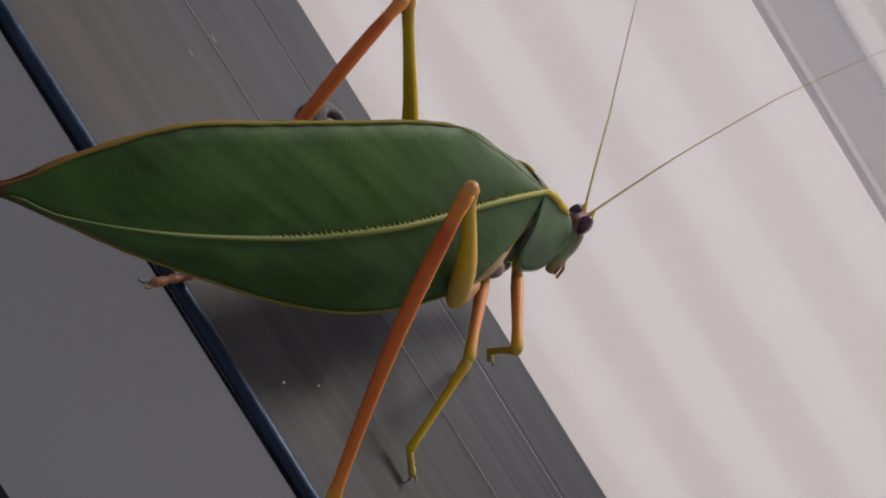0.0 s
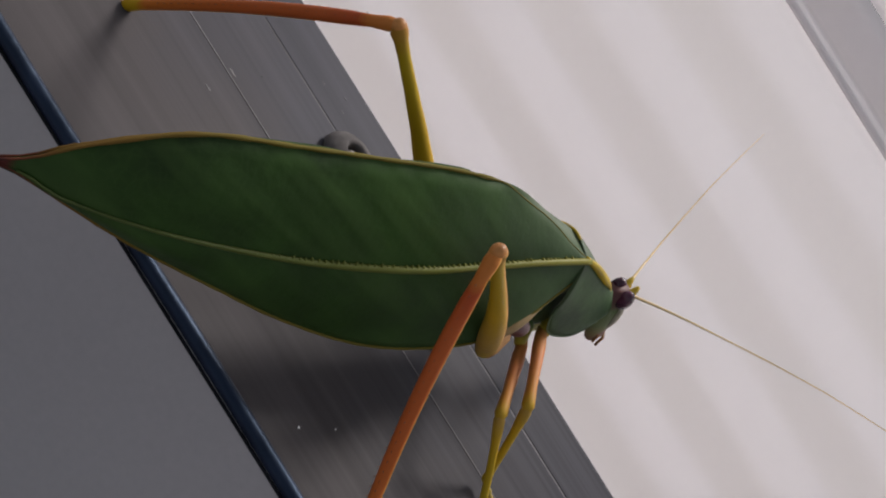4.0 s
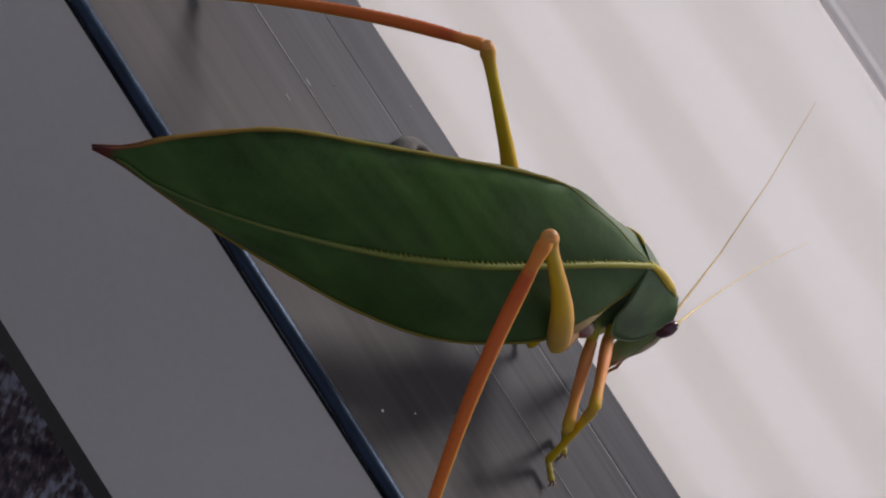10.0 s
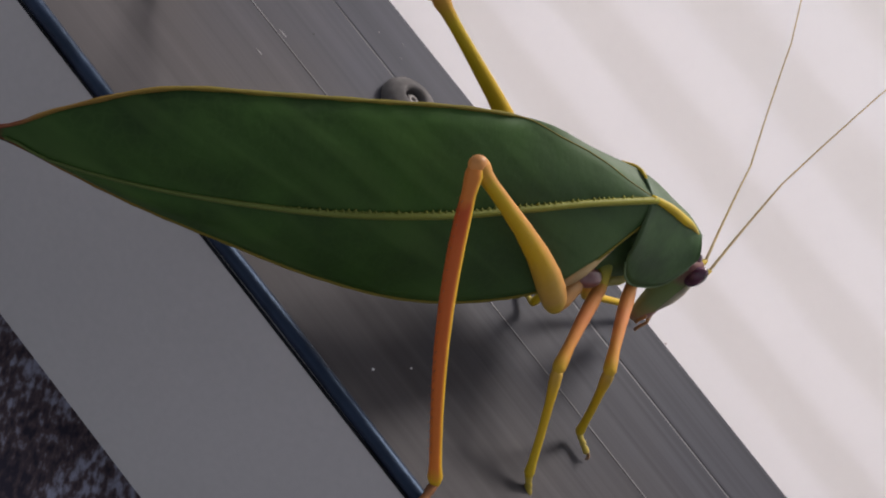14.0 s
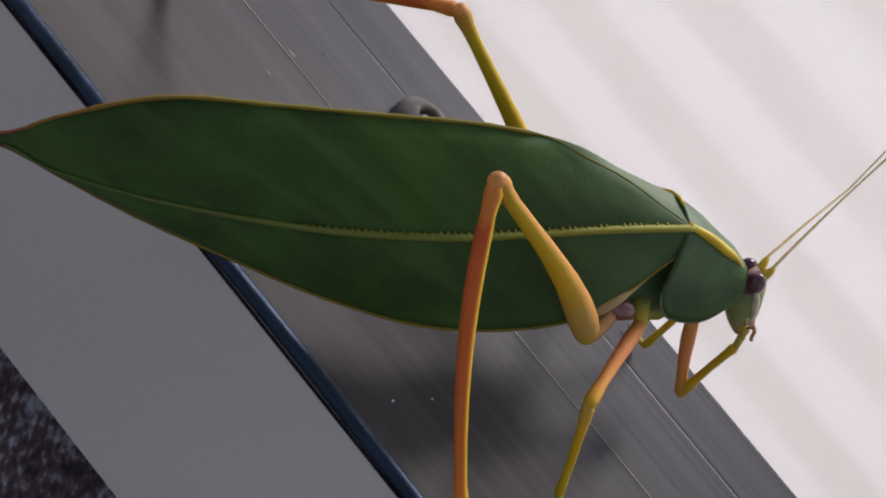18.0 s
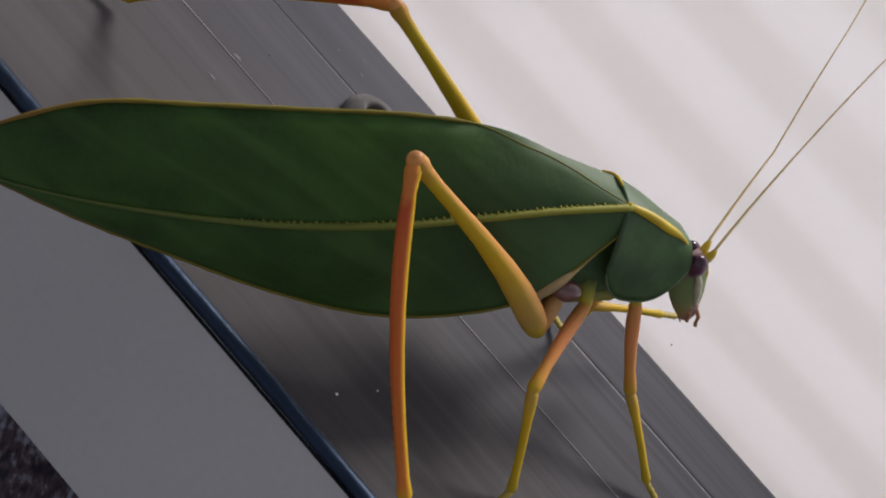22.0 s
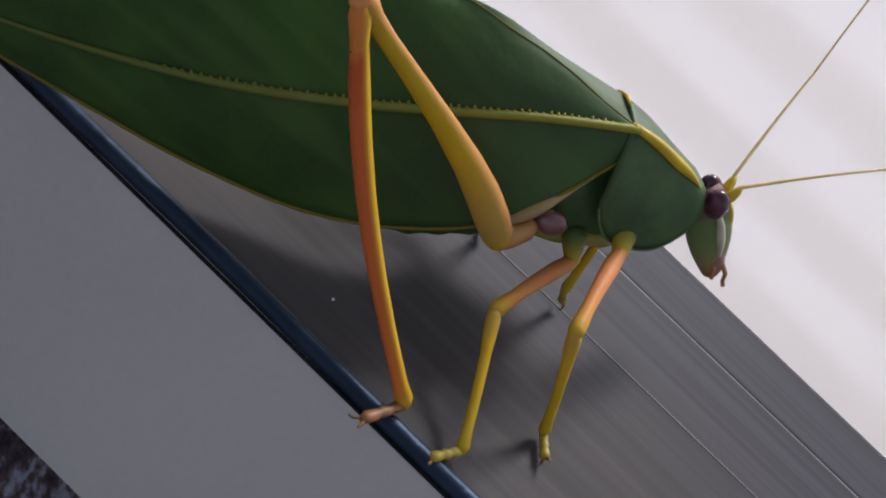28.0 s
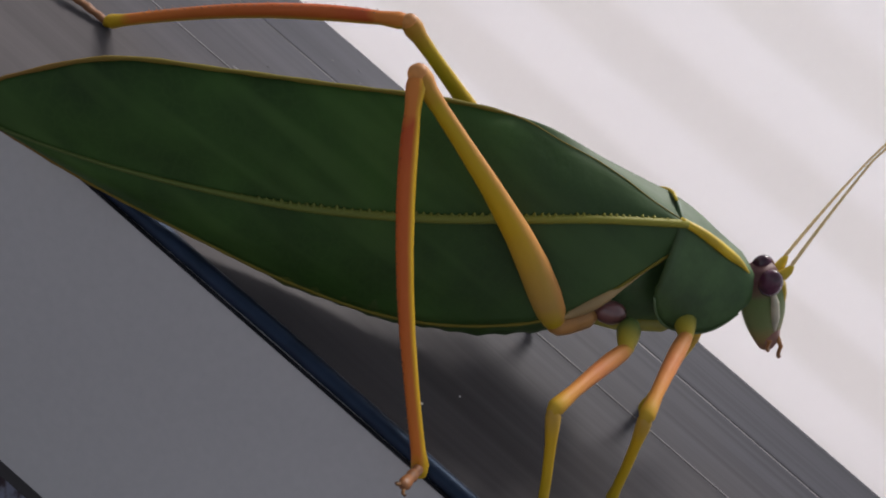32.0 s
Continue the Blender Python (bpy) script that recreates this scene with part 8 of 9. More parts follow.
    walk(LIMB["ant_a2"], [
        (0, bone((18.10, 5.72, 10.02), (19.90, 11.53, 21.62))),
        (0.2, bone((20.04, 5.87, 8.55), (24.79, 12.24, 18.97))),
        (0.4, bone((21.68, 5.74, 6.76), (29.09, 12.28, 15.35))),
        (0.6, bone((22.95, 5.34, 4.71), (32.58, 11.66, 10.96))),
        (0.8, bone((23.79, 4.68, 2.52), (35.04, 10.39, 6.05))),
        (1, bone((24.17, 3.80, 0.28), (36.36, 8.56, 0.87))),
        (1.2, bone((23.61, 4.97, 2.20), (34.66, 11.15, 5.53))),
        (1.4, bone((22.61, 5.91, 4.09), (31.83, 13.14, 9.96))),
        (1.6, bone((21.21, 6.59, 5.86), (28.01, 14.39, 13.89))),
        (1.8, bone((19.47, 6.97, 7.42), (23.43, 14.86, 17.10))),
        (2, bone((17.47, 7.04, 8.71), (18.33, 14.52, 19.43))),
        (2.2, bone((19.55, 6.77, 7.52), (23.94, 14.22, 17.36))),
        (2.4, bone((21.30, 6.14, 6.02), (28.89, 12.99, 14.20))),
        (2.6, bone((22.63, 5.18, 4.27), (32.84, 10.90, 10.17))),
        (2.8, bone((23.48, 3.96, 2.39), (35.50, 8.10, 5.55))),
        (3, bone((23.80, 2.53, 0.47), (36.70, 4.76, 0.64))),
        (3.5, bone((23.47, 4.21, 1.98), (35.38, 8.56, 5.25))),
        (4, bone((22.48, 5.63, 3.43), (32.37, 11.70, 9.52))),
        (4.5, bone((20.92, 6.68, 4.70), (27.91, 13.94, 13.07))),
        (5, bone((18.89, 7.30, 5.66), (22.37, 15.12, 15.58))),
        (5.5, bone((16.54, 7.44, 6.20), (16.19, 15.13, 16.80))),
        (5.75, bone((14.58, 7.65, 5.07), (12.99, 16.19, 14.88))),
        (6, bone((12.60, 7.54, 3.61), (9.80, 16.78, 12.46))),
        (6.2, bone((15.86, 6.63, 4.56), (16.41, 14.02, 15.36))),
        (6.4, bone((18.96, 5.01, 4.60), (22.81, 9.75, 16.19))),
        (6.6, bone((21.57, 2.85, 3.73), (28.30, 4.42, 14.86))),
        (6.8, bone((23.40, 0.37, 2.04), (32.29, -1.39, 11.51))),
        (7, bone((24.26, -2.16, -0.27), (34.34, -7.06, 6.51))),
        (7.333, bone((23.89, -1.02, 1.09), (33.36, -4.16, 9.58))),
        (7.667, bone((23.26, 0.13, 2.33), (31.78, -1.12, 12.20))),
        (8, bone((22.40, 1.28, 3.41), (29.64, 1.96, 14.31))),
        (9, bone((21.91, 1.72, 3.78), (28.52, 4.13, 14.83))),
        (9.5, bone((21.69, 3.92, 3.29), (29.01, 8.80, 13.00))),
        (10, bone((21.08, 5.93, 2.52), (28.75, 13.04, 10.40))),
        (10.333, bone((19.45, 6.34, 4.50), (25.29, 13.61, 13.70))),
        (10.667, bone((17.67, 6.59, 6.34), (21.49, 13.80, 16.59))),
        (11, bone((15.75, 6.68, 8.00), (17.45, 13.61, 18.99))),
        (11.333, bone((13.46, 7.85, 7.91), (12.77, 15.97, 18.18))),
        (11.667, bone((11.09, 8.62, 7.43), (8.04, 17.55, 16.52))),
        (12, bone((8.76, 8.94, 6.60), (3.48, 18.30, 14.10))),
        (12.2, bone((11.06, 8.80, 6.74), (8.03, 17.85, 15.71))),
        (12.4, bone((13.41, 8.31, 6.62), (12.75, 16.68, 16.68))),
        (12.6, bone((15.72, 7.51, 6.23), (17.46, 14.83, 16.95))),
        (12.8, bone((17.91, 6.41, 5.55), (21.98, 12.37, 16.48))),
        (13, bone((19.91, 5.07, 4.58), (26.13, 9.42, 15.25))),
        (13.333, bone((19.25, 5.49, 4.57), (24.24, 10.80, 15.45))),
        (13.667, bone((18.57, 5.89, 4.52), (22.26, 12.07, 15.47))),
        (14, bone((17.87, 6.27, 4.44), (20.19, 13.24, 15.28))),
        (14.625, bone((18.08, 7.64, 3.31), (21.16, 16.78, 12.17))),
        (15.25, bone((18.04, 8.64, 1.90), (21.71, 19.46, 8.31))),
        (15.875, bone((17.72, 9.22, 0.32), (21.78, 21.14, 3.93))),
        (16.5, bone((17.11, 9.35, -1.32), (21.35, 21.74, -0.70))),
        (16.625, bone((17.31, 9.26, 1.23), (21.69, 21.06, 4.86))),
        (16.75, bone((17.23, 8.71, 3.72), (21.51, 19.29, 10.16))),
        (16.875, bone((16.87, 7.74, 6.04), (20.81, 16.51, 14.93))),
        (17, bone((16.25, 6.39, 8.08), (19.65, 12.88, 18.94))),
        (17.5, bone((18.04, 5.40, 7.84), (23.40, 10.64, 18.58))),
        (18, bone((19.58, 4.20, 7.31), (26.72, 8.02, 17.61))),
        (19, bone((18.32, 4.95, 7.67), (24.59, 9.48, 18.24))),
        (20, bone((18.04, 5.26, 7.83), (23.69, 10.38, 18.48))),
        (21, bone((18.13, 5.28, 8.16), (23.69, 10.27, 18.93))),
        (22, bone((17.58, 5.41, 7.57), (22.73, 10.78, 18.35))),
        (23, bone((15.38, 6.40, 8.37), (18.74, 12.25, 19.60))),
        (23.5, bone((14.00, 7.02, 8.81), (14.82, 13.72, 20.03))),
        (24, bone((12.58, 7.53, 9.11), (10.81, 14.79, 19.87))),
        (25.25, bone((13.61, 7.23, 9.47), (13.72, 14.15, 20.60))),
        (26.5, bone((14.63, 6.87, 9.77), (16.61, 13.29, 21.01))),
        (26.6, bone((17.45, 5.77, 8.79), (23.49, 10.41, 19.45))),
        (26.7, bone((19.76, 4.20, 7.25), (29.16, 6.52, 16.08))),
        (26.8, bone((21.36, 2.29, 5.27), (33.02, 2.01, 11.24))),
        (26.9, bone((22.12, 0.18, 3.00), (34.68, -2.66, 5.41))),
        (27, bone((21.99, -1.95, 0.63), (33.99, -7.02, -0.79))),
        (27.1, bone((21.95, 0.73, -0.19), (34.76, -0.49, -2.67))),
        (27.2, bone((21.22, 3.36, -0.89), (33.60, 6.11, -4.19))),
        (27.3, bone((19.83, 5.77, -1.43), (30.58, 12.22, -5.23))),
        (27.4, bone((17.88, 7.81, -1.77), (25.96, 17.34, -5.70))),
        (27.5, bone((15.48, 9.35, -1.89), (20.11, 21.03, -5.57))),
        (27.6, bone((16.16, 9.58, 0.51), (21.61, 21.48, 0.10))),
        (27.7, bone((16.57, 9.34, 2.96), (22.48, 20.67, 5.85))),
        (27.8, bone((16.70, 8.64, 5.35), (22.67, 18.63, 11.35))),
        (27.9, bone((16.55, 7.50, 7.57), (22.18, 15.50, 16.28))),
        (28, bone((16.11, 6.00, 9.50), (21.03, 11.47, 20.34))),
        (28.2, bone((16.47, 5.85, 9.41), (22.12, 10.93, 20.09))),
        (28.4, bone((16.83, 5.70, 9.31), (23.17, 10.36, 19.78))),
        (28.6, bone((17.17, 5.54, 9.20), (24.19, 9.76, 19.42))),
        (28.8, bone((17.51, 5.37, 9.08), (25.17, 9.14, 19.02))),
        (29, bone((17.85, 5.20, 8.95), (26.11, 8.50, 18.56))),
        (29.2, bone((15.20, 6.95, 9.47), (19.99, 12.30, 20.42))),
        (29.4, bone((12.20, 8.12, 9.36), (13.01, 14.94, 20.51))),
        (29.6, bone((9.10, 8.61, 8.64), (5.84, 16.19, 18.81))),
        (29.8, bone((6.14, 8.37, 7.36), (-0.84, 15.92, 15.48))),
        (30, bone((3.58, 7.44, 5.64), (-6.40, 14.15, 10.85))),
        (30.2, bone((6.03, 8.29, 7.40), (-1.12, 15.82, 15.40))),
        (30.4, bone((8.87, 8.49, 8.74), (5.22, 16.11, 18.76))),
        (30.6, bone((11.86, 8.02, 9.55), (12.07, 15.01, 20.63))),
        (30.8, bone((14.78, 6.92, 9.77), (18.83, 12.60, 20.86))),
        (31, bone((17.40, 5.26, 9.39), (24.89, 9.11, 19.42))),
        (31.2, bone((17.39, 5.27, 9.45), (24.83, 9.13, 19.51))),
        (31.4, bone((17.38, 5.27, 9.50), (24.77, 9.16, 19.59))),
        (31.6, bone((17.37, 5.27, 9.56), (24.71, 9.18, 19.68))),
        (31.8, bone((17.36, 5.28, 9.61), (24.65, 9.21, 19.76))),
        (32, bone((17.35, 5.28, 9.67), (24.59, 9.23, 19.85)))])
    walk(LIMB["ant_a3"], [
        (0, bone((19.90, 11.53, 21.62), (21.71, 17.99, 33.91))),
        (0.2, bone((24.79, 12.24, 18.97), (29.66, 19.12, 30.14))),
        (0.4, bone((29.09, 12.28, 15.35), (36.75, 19.21, 24.80))),
        (0.6, bone((32.58, 11.66, 10.96), (42.60, 18.25, 18.18))),
        (0.8, bone((35.04, 10.39, 6.05), (46.89, 16.29, 10.62))),
        (1, bone((36.36, 8.56, 0.87), (49.37, 13.43, 2.55))),
        (1.2, bone((34.66, 11.15, 5.53), (46.29, 17.62, 9.90))),
        (1.4, bone((31.83, 13.14, 9.96), (41.37, 20.81, 16.74))),
        (1.6, bone((28.01, 14.39, 13.89), (34.91, 22.82, 22.69))),
        (1.8, bone((23.43, 14.86, 17.10), (27.27, 23.54, 27.40))),
        (2, bone((18.33, 14.52, 19.43), (18.88, 22.93, 30.61))),
        (2.2, bone((23.94, 14.22, 17.36), (28.48, 22.33, 27.83))),
        (2.4, bone((28.89, 12.99, 14.20), (37.03, 20.11, 23.08))),
        (2.6, bone((32.84, 10.90, 10.17), (43.90, 16.44, 16.72))),
        (2.8, bone((35.50, 8.10, 5.55), (48.56, 11.59, 9.21))),
        (3, bone((36.70, 4.76, 0.64), (50.65, 5.91, 1.11))),
        (3.5, bone((35.38, 8.56, 5.25), (48.34, 12.25, 9.06))),
        (4, bone((32.37, 11.70, 9.52), (43.10, 17.58, 16.32))),
        (4.5, bone((27.91, 13.94, 13.07), (35.40, 21.45, 22.21))),
        (5, bone((22.37, 15.12, 15.58), (25.90, 23.55, 26.18))),
        (5.5, bone((16.19, 15.13, 16.80), (15.44, 23.68, 27.86))),
        (5.75, bone((12.99, 16.19, 14.88), (10.87, 25.59, 25.04))),
        (6, bone((9.80, 16.78, 12.46), (6.35, 26.86, 21.54))),
        (6.2, bone((16.41, 14.02, 15.36), (16.70, 21.95, 26.90))),
        (6.4, bone((22.81, 9.75, 16.19), (26.81, 14.52, 28.73))),
        (6.6, bone((28.30, 4.42, 14.86), (35.50, 5.43, 26.82))),
        (6.8, bone((32.29, -1.39, 11.51), (41.79, -4.26, 21.38))),
        (7, bone((34.34, -7.06, 6.51), (44.93, -13.45, 13.05))),
        (7.333, bone((33.36, -4.16, 9.58), (43.43, -8.29, 18.37))),
        (7.667, bone((31.78, -1.12, 12.20), (40.79, -2.77, 22.79))),
        (8, bone((29.64, 1.96, 14.31), (37.11, 2.88, 26.11))),
        (9, bone((28.52, 4.13, 14.83), (34.44, 7.83, 26.97))),
        (9.5, bone((29.01, 8.80, 13.00), (35.77, 14.74, 23.72))),
        (10, bone((28.75, 13.04, 10.40), (36.09, 20.99, 19.28))),
        (10.333, bone((25.29, 13.61, 13.70), (30.86, 21.56, 23.79))),
        (10.667, bone((21.49, 13.80, 16.59), (25.17, 21.57, 27.63))),
        (11, bone((17.45, 13.61, 18.99), (19.15, 21.03, 30.74))),
        (11.333, bone((12.77, 15.97, 18.18), (11.79, 24.70, 29.07))),
        (11.667, bone((8.04, 17.55, 16.52), (4.43, 27.17, 26.02))),
        (12, bone((3.48, 18.30, 14.10), (-2.58, 28.33, 21.75))),
        (12.2, bone((8.03, 17.85, 15.71), (4.55, 27.57, 25.16))),
        (12.4, bone((12.75, 16.68, 16.68), (12.02, 25.59, 27.45))),
        (12.6, bone((17.46, 14.83, 16.95), (19.52, 22.48, 28.49))),
        (12.8, bone((21.98, 12.37, 16.48), (26.72, 18.38, 28.20))),
        (13, bone((26.13, 9.42, 15.25), (33.32, 13.47, 26.56))),
        (13.333, bone((24.24, 10.80, 15.45), (29.68, 16.31, 27.12))),
        (13.667, bone((22.26, 12.07, 15.47), (25.78, 18.90, 27.17))),
        (14, bone((20.19, 13.24, 15.28), (21.72, 21.19, 26.71))),
        (14.625, bone((21.16, 16.78, 12.17), (23.13, 26.96, 21.58))),
        (15.25, bone((21.71, 19.46, 8.31), (24.02, 31.40, 15.25))),
        (15.875, bone((21.78, 21.14, 3.93), (24.33, 34.27, 8.08))),
        (16.5, bone((21.35, 21.74, -0.70), (24.01, 35.43, 0.46))),
        (16.625, bone((21.69, 21.06, 4.86), (24.87, 34.01, 9.13))),
        (16.75, bone((21.51, 19.29, 10.16), (25.03, 30.80, 17.31))),
        (16.875, bone((20.81, 16.51, 14.93), (24.49, 25.97, 24.58))),
        (17, bone((19.65, 12.88, 18.94), (23.28, 19.77, 30.57))),
        (17.5, bone((23.40, 10.64, 18.58), (29.09, 16.19, 30.10))),
        (18, bone((26.72, 8.02, 17.61), (34.30, 12.06, 28.66))),
        (19, bone((24.59, 9.48, 18.24), (31.39, 14.14, 29.55))),
        (20, bone((23.69, 10.38, 18.48), (29.70, 15.75, 29.92))),
        (21, bone((23.69, 10.27, 18.93), (29.83, 15.35, 30.44))),
        (22, bone((22.73, 10.78, 18.35), (28.22, 16.47, 29.91))),
        (23, bone((18.74, 12.25, 19.60), (22.57, 18.39, 31.58))),
        (23.5, bone((14.82, 13.72, 20.03), (15.87, 20.90, 32.01))),
        (24, bone((10.81, 14.79, 19.87), (9.03, 22.69, 31.29))),
        (25.25, bone((13.72, 14.15, 20.60), (14.00, 21.63, 32.43))),
        (26.5, bone((16.61, 13.29, 21.01), (18.93, 20.17, 32.98))),
        (26.6, bone((23.49, 10.41, 19.45), (21.96, 18.30, 30.91))),
        (26.7, bone((29.16, 6.52, 16.08), (23.89, 14.77, 26.09))),
        (26.8, bone((33.02, 2.01, 11.24), (24.46, 9.94, 18.97))),
        (26.9, bone((34.68, -2.66, 5.41), (23.53, 4.30, 10.24))),
        (27, bone((33.99, -7.02, -0.79), (21.17, -1.61, 0.72))),
        (27.1, bone((34.76, -0.49, -2.67), (23.91, 8.35, -2.58))),
        (27.2, bone((33.60, 6.11, -4.19), (25.69, 17.58, -5.54))),
        (27.3, bone((30.58, 12.22, -5.23), (26.33, 25.30, -7.89))),
        (27.4, bone((25.96, 17.34, -5.70), (25.75, 30.83, -9.43))),
        (27.5, bone((20.11, 21.03, -5.57), (23.96, 33.73, -10.04))),
        (27.6, bone((21.61, 21.48, 0.10), (26.57, 34.55, -0.77))),
        (27.7, bone((22.48, 20.67, 5.85), (28.19, 33.14, 8.64))),
        (27.8, bone((22.67, 18.63, 11.35), (28.72, 29.61, 17.60))),
        (27.9, bone((22.18, 15.50, 16.28), (28.12, 24.17, 25.53))),
        (28, bone((21.03, 11.47, 20.34), (26.43, 17.20, 31.91))),
        (28.2, bone((22.12, 10.93, 20.09), (20.12, 19.20, 31.20))),
        (28.4, bone((23.17, 10.36, 19.78), (14.40, 18.57, 26.97))),
        (28.6, bone((24.19, 9.76, 19.42), (11.39, 15.36, 20.43))),
        (28.8, bone((25.17, 9.14, 19.02), (12.35, 10.36, 13.53))),
        (29, bone((26.11, 8.50, 18.56), (17.28, 4.97, 8.29))),
        (29.2, bone((19.99, 12.30, 20.42), (8.61, 11.10, 12.36))),
        (29.4, bone((13.01, 14.94, 20.51), (0.06, 16.18, 15.33))),
        (29.6, bone((5.84, 16.19, 18.81), (-7.58, 19.76, 16.96))),
        (29.8, bone((-0.84, 15.92, 15.48), (-13.57, 21.51, 17.13))),
        (30, bone((-6.40, 14.15, 10.85), (-17.36, 21.29, 15.84))),
        (30.2, bone((-1.12, 15.82, 15.40), (-9.09, 23.94, 23.55))),
        (30.4, bone((5.22, 16.11, 18.76), (1.03, 24.40, 29.24))),
        (30.6, bone((12.07, 15.01, 20.63), (12.09, 22.62, 32.38))),
        (30.8, bone((18.83, 12.60, 20.86), (23.06, 18.77, 32.69))),
        (31, bone((24.89, 9.11, 19.42), (32.90, 13.21, 30.15))),
        (31.2, bone((24.83, 9.13, 19.51), (37.95, 9.55, 24.39))),
        (31.4, bone((24.77, 9.16, 19.59), (38.06, 5.74, 16.79))),
        (31.6, bone((24.71, 9.18, 19.68), (33.16, 3.21, 10.25))),
        (31.8, bone((24.65, 9.21, 19.76), (25.09, 2.93, 7.26))),
        (32, bone((24.59, 9.23, 19.85), (16.85, 5.01, 8.97)))])
    walk(LIMB["ant_b1"], [
        (0, bone((13.87, -1.26, 1.42), (20.67, -2.71, 10.07))),
        (1, bone((13.92, -1.25, 1.27), (21.68, -2.88, 9.05))),
        (1.5, bone((13.72, -1.25, 1.16), (21.94, -3.91, 8.13))),
        (2, bone((13.53, -1.25, 1.05), (22.08, -4.90, 7.11))),
        (2.2, bone((13.46, -1.25, 1.17), (22.42, -6.24, 5.42))),
        (2.4, bone((13.39, -1.25, 1.30), (22.38, -7.37, 3.55))),
        (2.6, bone((13.32, -1.25, 1.43), (21.95, -8.23, 1.59))),
        (2.8, bone((13.26, -1.25, 1.56), (21.16, -8.80, -0.38))),
        (3, bone((13.19, -1.25, 1.69), (20.03, -9.05, -2.26))),
        (3.5, bone((13.34, -1.25, 1.00), (21.77, -8.37, -0.26))),
        (4, bone((13.50, -1.26, 0.31), (22.82, -7.09, 1.85))),
        (4.5, bone((13.66, -1.26, -0.38), (23.09, -5.33, 3.83))),
        (5, bone((13.81, -1.27, -1.07), (22.57, -3.24, 5.46))),
        (5.5, bone((13.97, -1.27, -1.76), (21.32, -0.97, 6.55))),
        (6, bone((14.48, -1.30, -4.48), (22.41, -2.52, 3.20))),
        (6.5, bone((14.21, -1.30, -4.34), (22.78, -3.69, 2.31))),
        (7, bone((13.94, -1.29, -4.19), (22.95, -4.80, 1.27))),
        (7.5, bone((13.97, -1.29, -4.11), (22.37, -3.13, 2.91))),
        (8, bone((13.99, -1.29, -4.03), (21.41, -1.37, 4.23))),
        (9, bone((13.72, -1.29, -3.76), (20.10, 0.73, 5.09))),
        (9.25, bone((13.60, -1.29, -3.52), (21.37, 1.73, 3.82))),
        (9.5, bone((13.49, -1.28, -3.27), (22.30, 2.60, 2.24))),
        (9.75, bone((13.38, -1.28, -3.03), (22.87, 3.30, 0.44))),
        (10, bone((13.26, -1.28, -2.79), (23.04, 3.81, -1.52))),
        (10.25, bone((12.99, -1.28, -2.13), (22.46, 3.41, 1.28))),
        (10.5, bone((12.72, -1.27, -1.48), (21.50, 2.81, 3.95))),
        (10.75, bone((12.45, -1.27, -0.83), (20.19, 2.06, 6.40))),
        (11, bone((12.18, -1.26, -0.17), (18.58, 1.17, 8.56))),
        (11.25, bone((12.10, -1.26, 0.05), (16.59, 2.77, 9.36))),
        (11.5, bone((12.03, -1.26, 0.26), (14.35, 4.16, 9.67))),
        (11.75, bone((11.95, -1.26, 0.48), (11.99, 5.25, 9.47))),
        (12, bone((11.88, -1.26, 0.70), (9.63, 6.00, 8.79))),
        (12.2, bone((12.17, -1.27, -0.03), (12.96, 4.90, 9.16))),
        (12.4, bone((12.45, -1.27, -0.77), (16.22, 3.23, 8.66))),
        (12.6, bone((12.74, -1.27, -1.50), (19.12, 1.12, 7.27))),
        (12.8, bone((13.03, -1.28, -2.23), (21.41, -1.21, 5.04))),
        (13, bone((13.32, -1.28, -2.97), (22.92, -3.55, 2.13))),
        (13.25, bone((13.26, -1.29, -3.12), (22.29, -2.06, 3.29))),
        (13.5, bone((13.20, -1.29, -3.27), (21.35, -0.54, 4.23))),
        (13.75, bone((13.14, -1.29, -3.42), (20.13, 0.95, 4.91))),
        (14, bone((13.08, -1.30, -3.57), (18.66, 2.36, 5.29))),
        (14.5, bone((12.76, -1.29, -2.93), (19.65, 1.52, 5.31))),
        (15, bone((12.45, -1.28, -2.28), (20.49, 0.61, 5.13))),
        (15.5, bone((12.14, -1.28, -1.63), (21.14, -0.34, 4.79))),
        (16, bone((11.82, -1.27, -0.99), (21.58, -1.31, 4.30))),
        (16.5, bone((11.51, -1.27, -0.34), (21.81, -2.28, 3.68))),
        (17, bone((11.75, -1.26, 0.14), (22.10, -1.86, 4.09))),
        (17.25, bone((11.71, -1.27, 0.32), (21.50, -0.73, 5.52))),
        (17.5, bone((11.67, -1.27, 0.51), (20.65, 0.39, 6.81))),
        (17.75, bone((11.63, -1.27, 0.69), (19.57, 1.47, 7.95))),
        (18, bone((11.59, -1.27, 0.88), (18.29, 2.47, 8.89))),
        (18.2, bone((11.54, -1.27, 0.81), (18.14, 2.49, 8.92))),
        (18.4, bone((11.50, -1.26, 0.75), (17.98, 2.50, 8.94))),
        (18.6, bone((11.46, -1.26, 0.68), (17.82, 2.51, 8.96))),
        (18.8, bone((11.41, -1.26, 0.62), (17.66, 2.53, 8.98))),
        (19, bone((11.37, -1.26, 0.56), (17.50, 2.54, 8.99))),
        (20, bone((11.41, -1.26, 0.63), (17.13, 2.78, 9.25))),
        (21, bone((11.75, -1.27, 0.75), (17.16, 2.91, 9.49))),
        (22, bone((11.34, -1.27, 0.12), (17.40, 2.66, 8.55))),
        (22.333, bone((11.33, -1.26, 0.14), (18.63, 1.55, 8.01))),
        (22.667, bone((11.33, -1.26, 0.15), (19.69, 0.37, 7.27))),
        (23, bone((11.33, -1.26, 0.17), (20.53, -0.85, 6.36))),
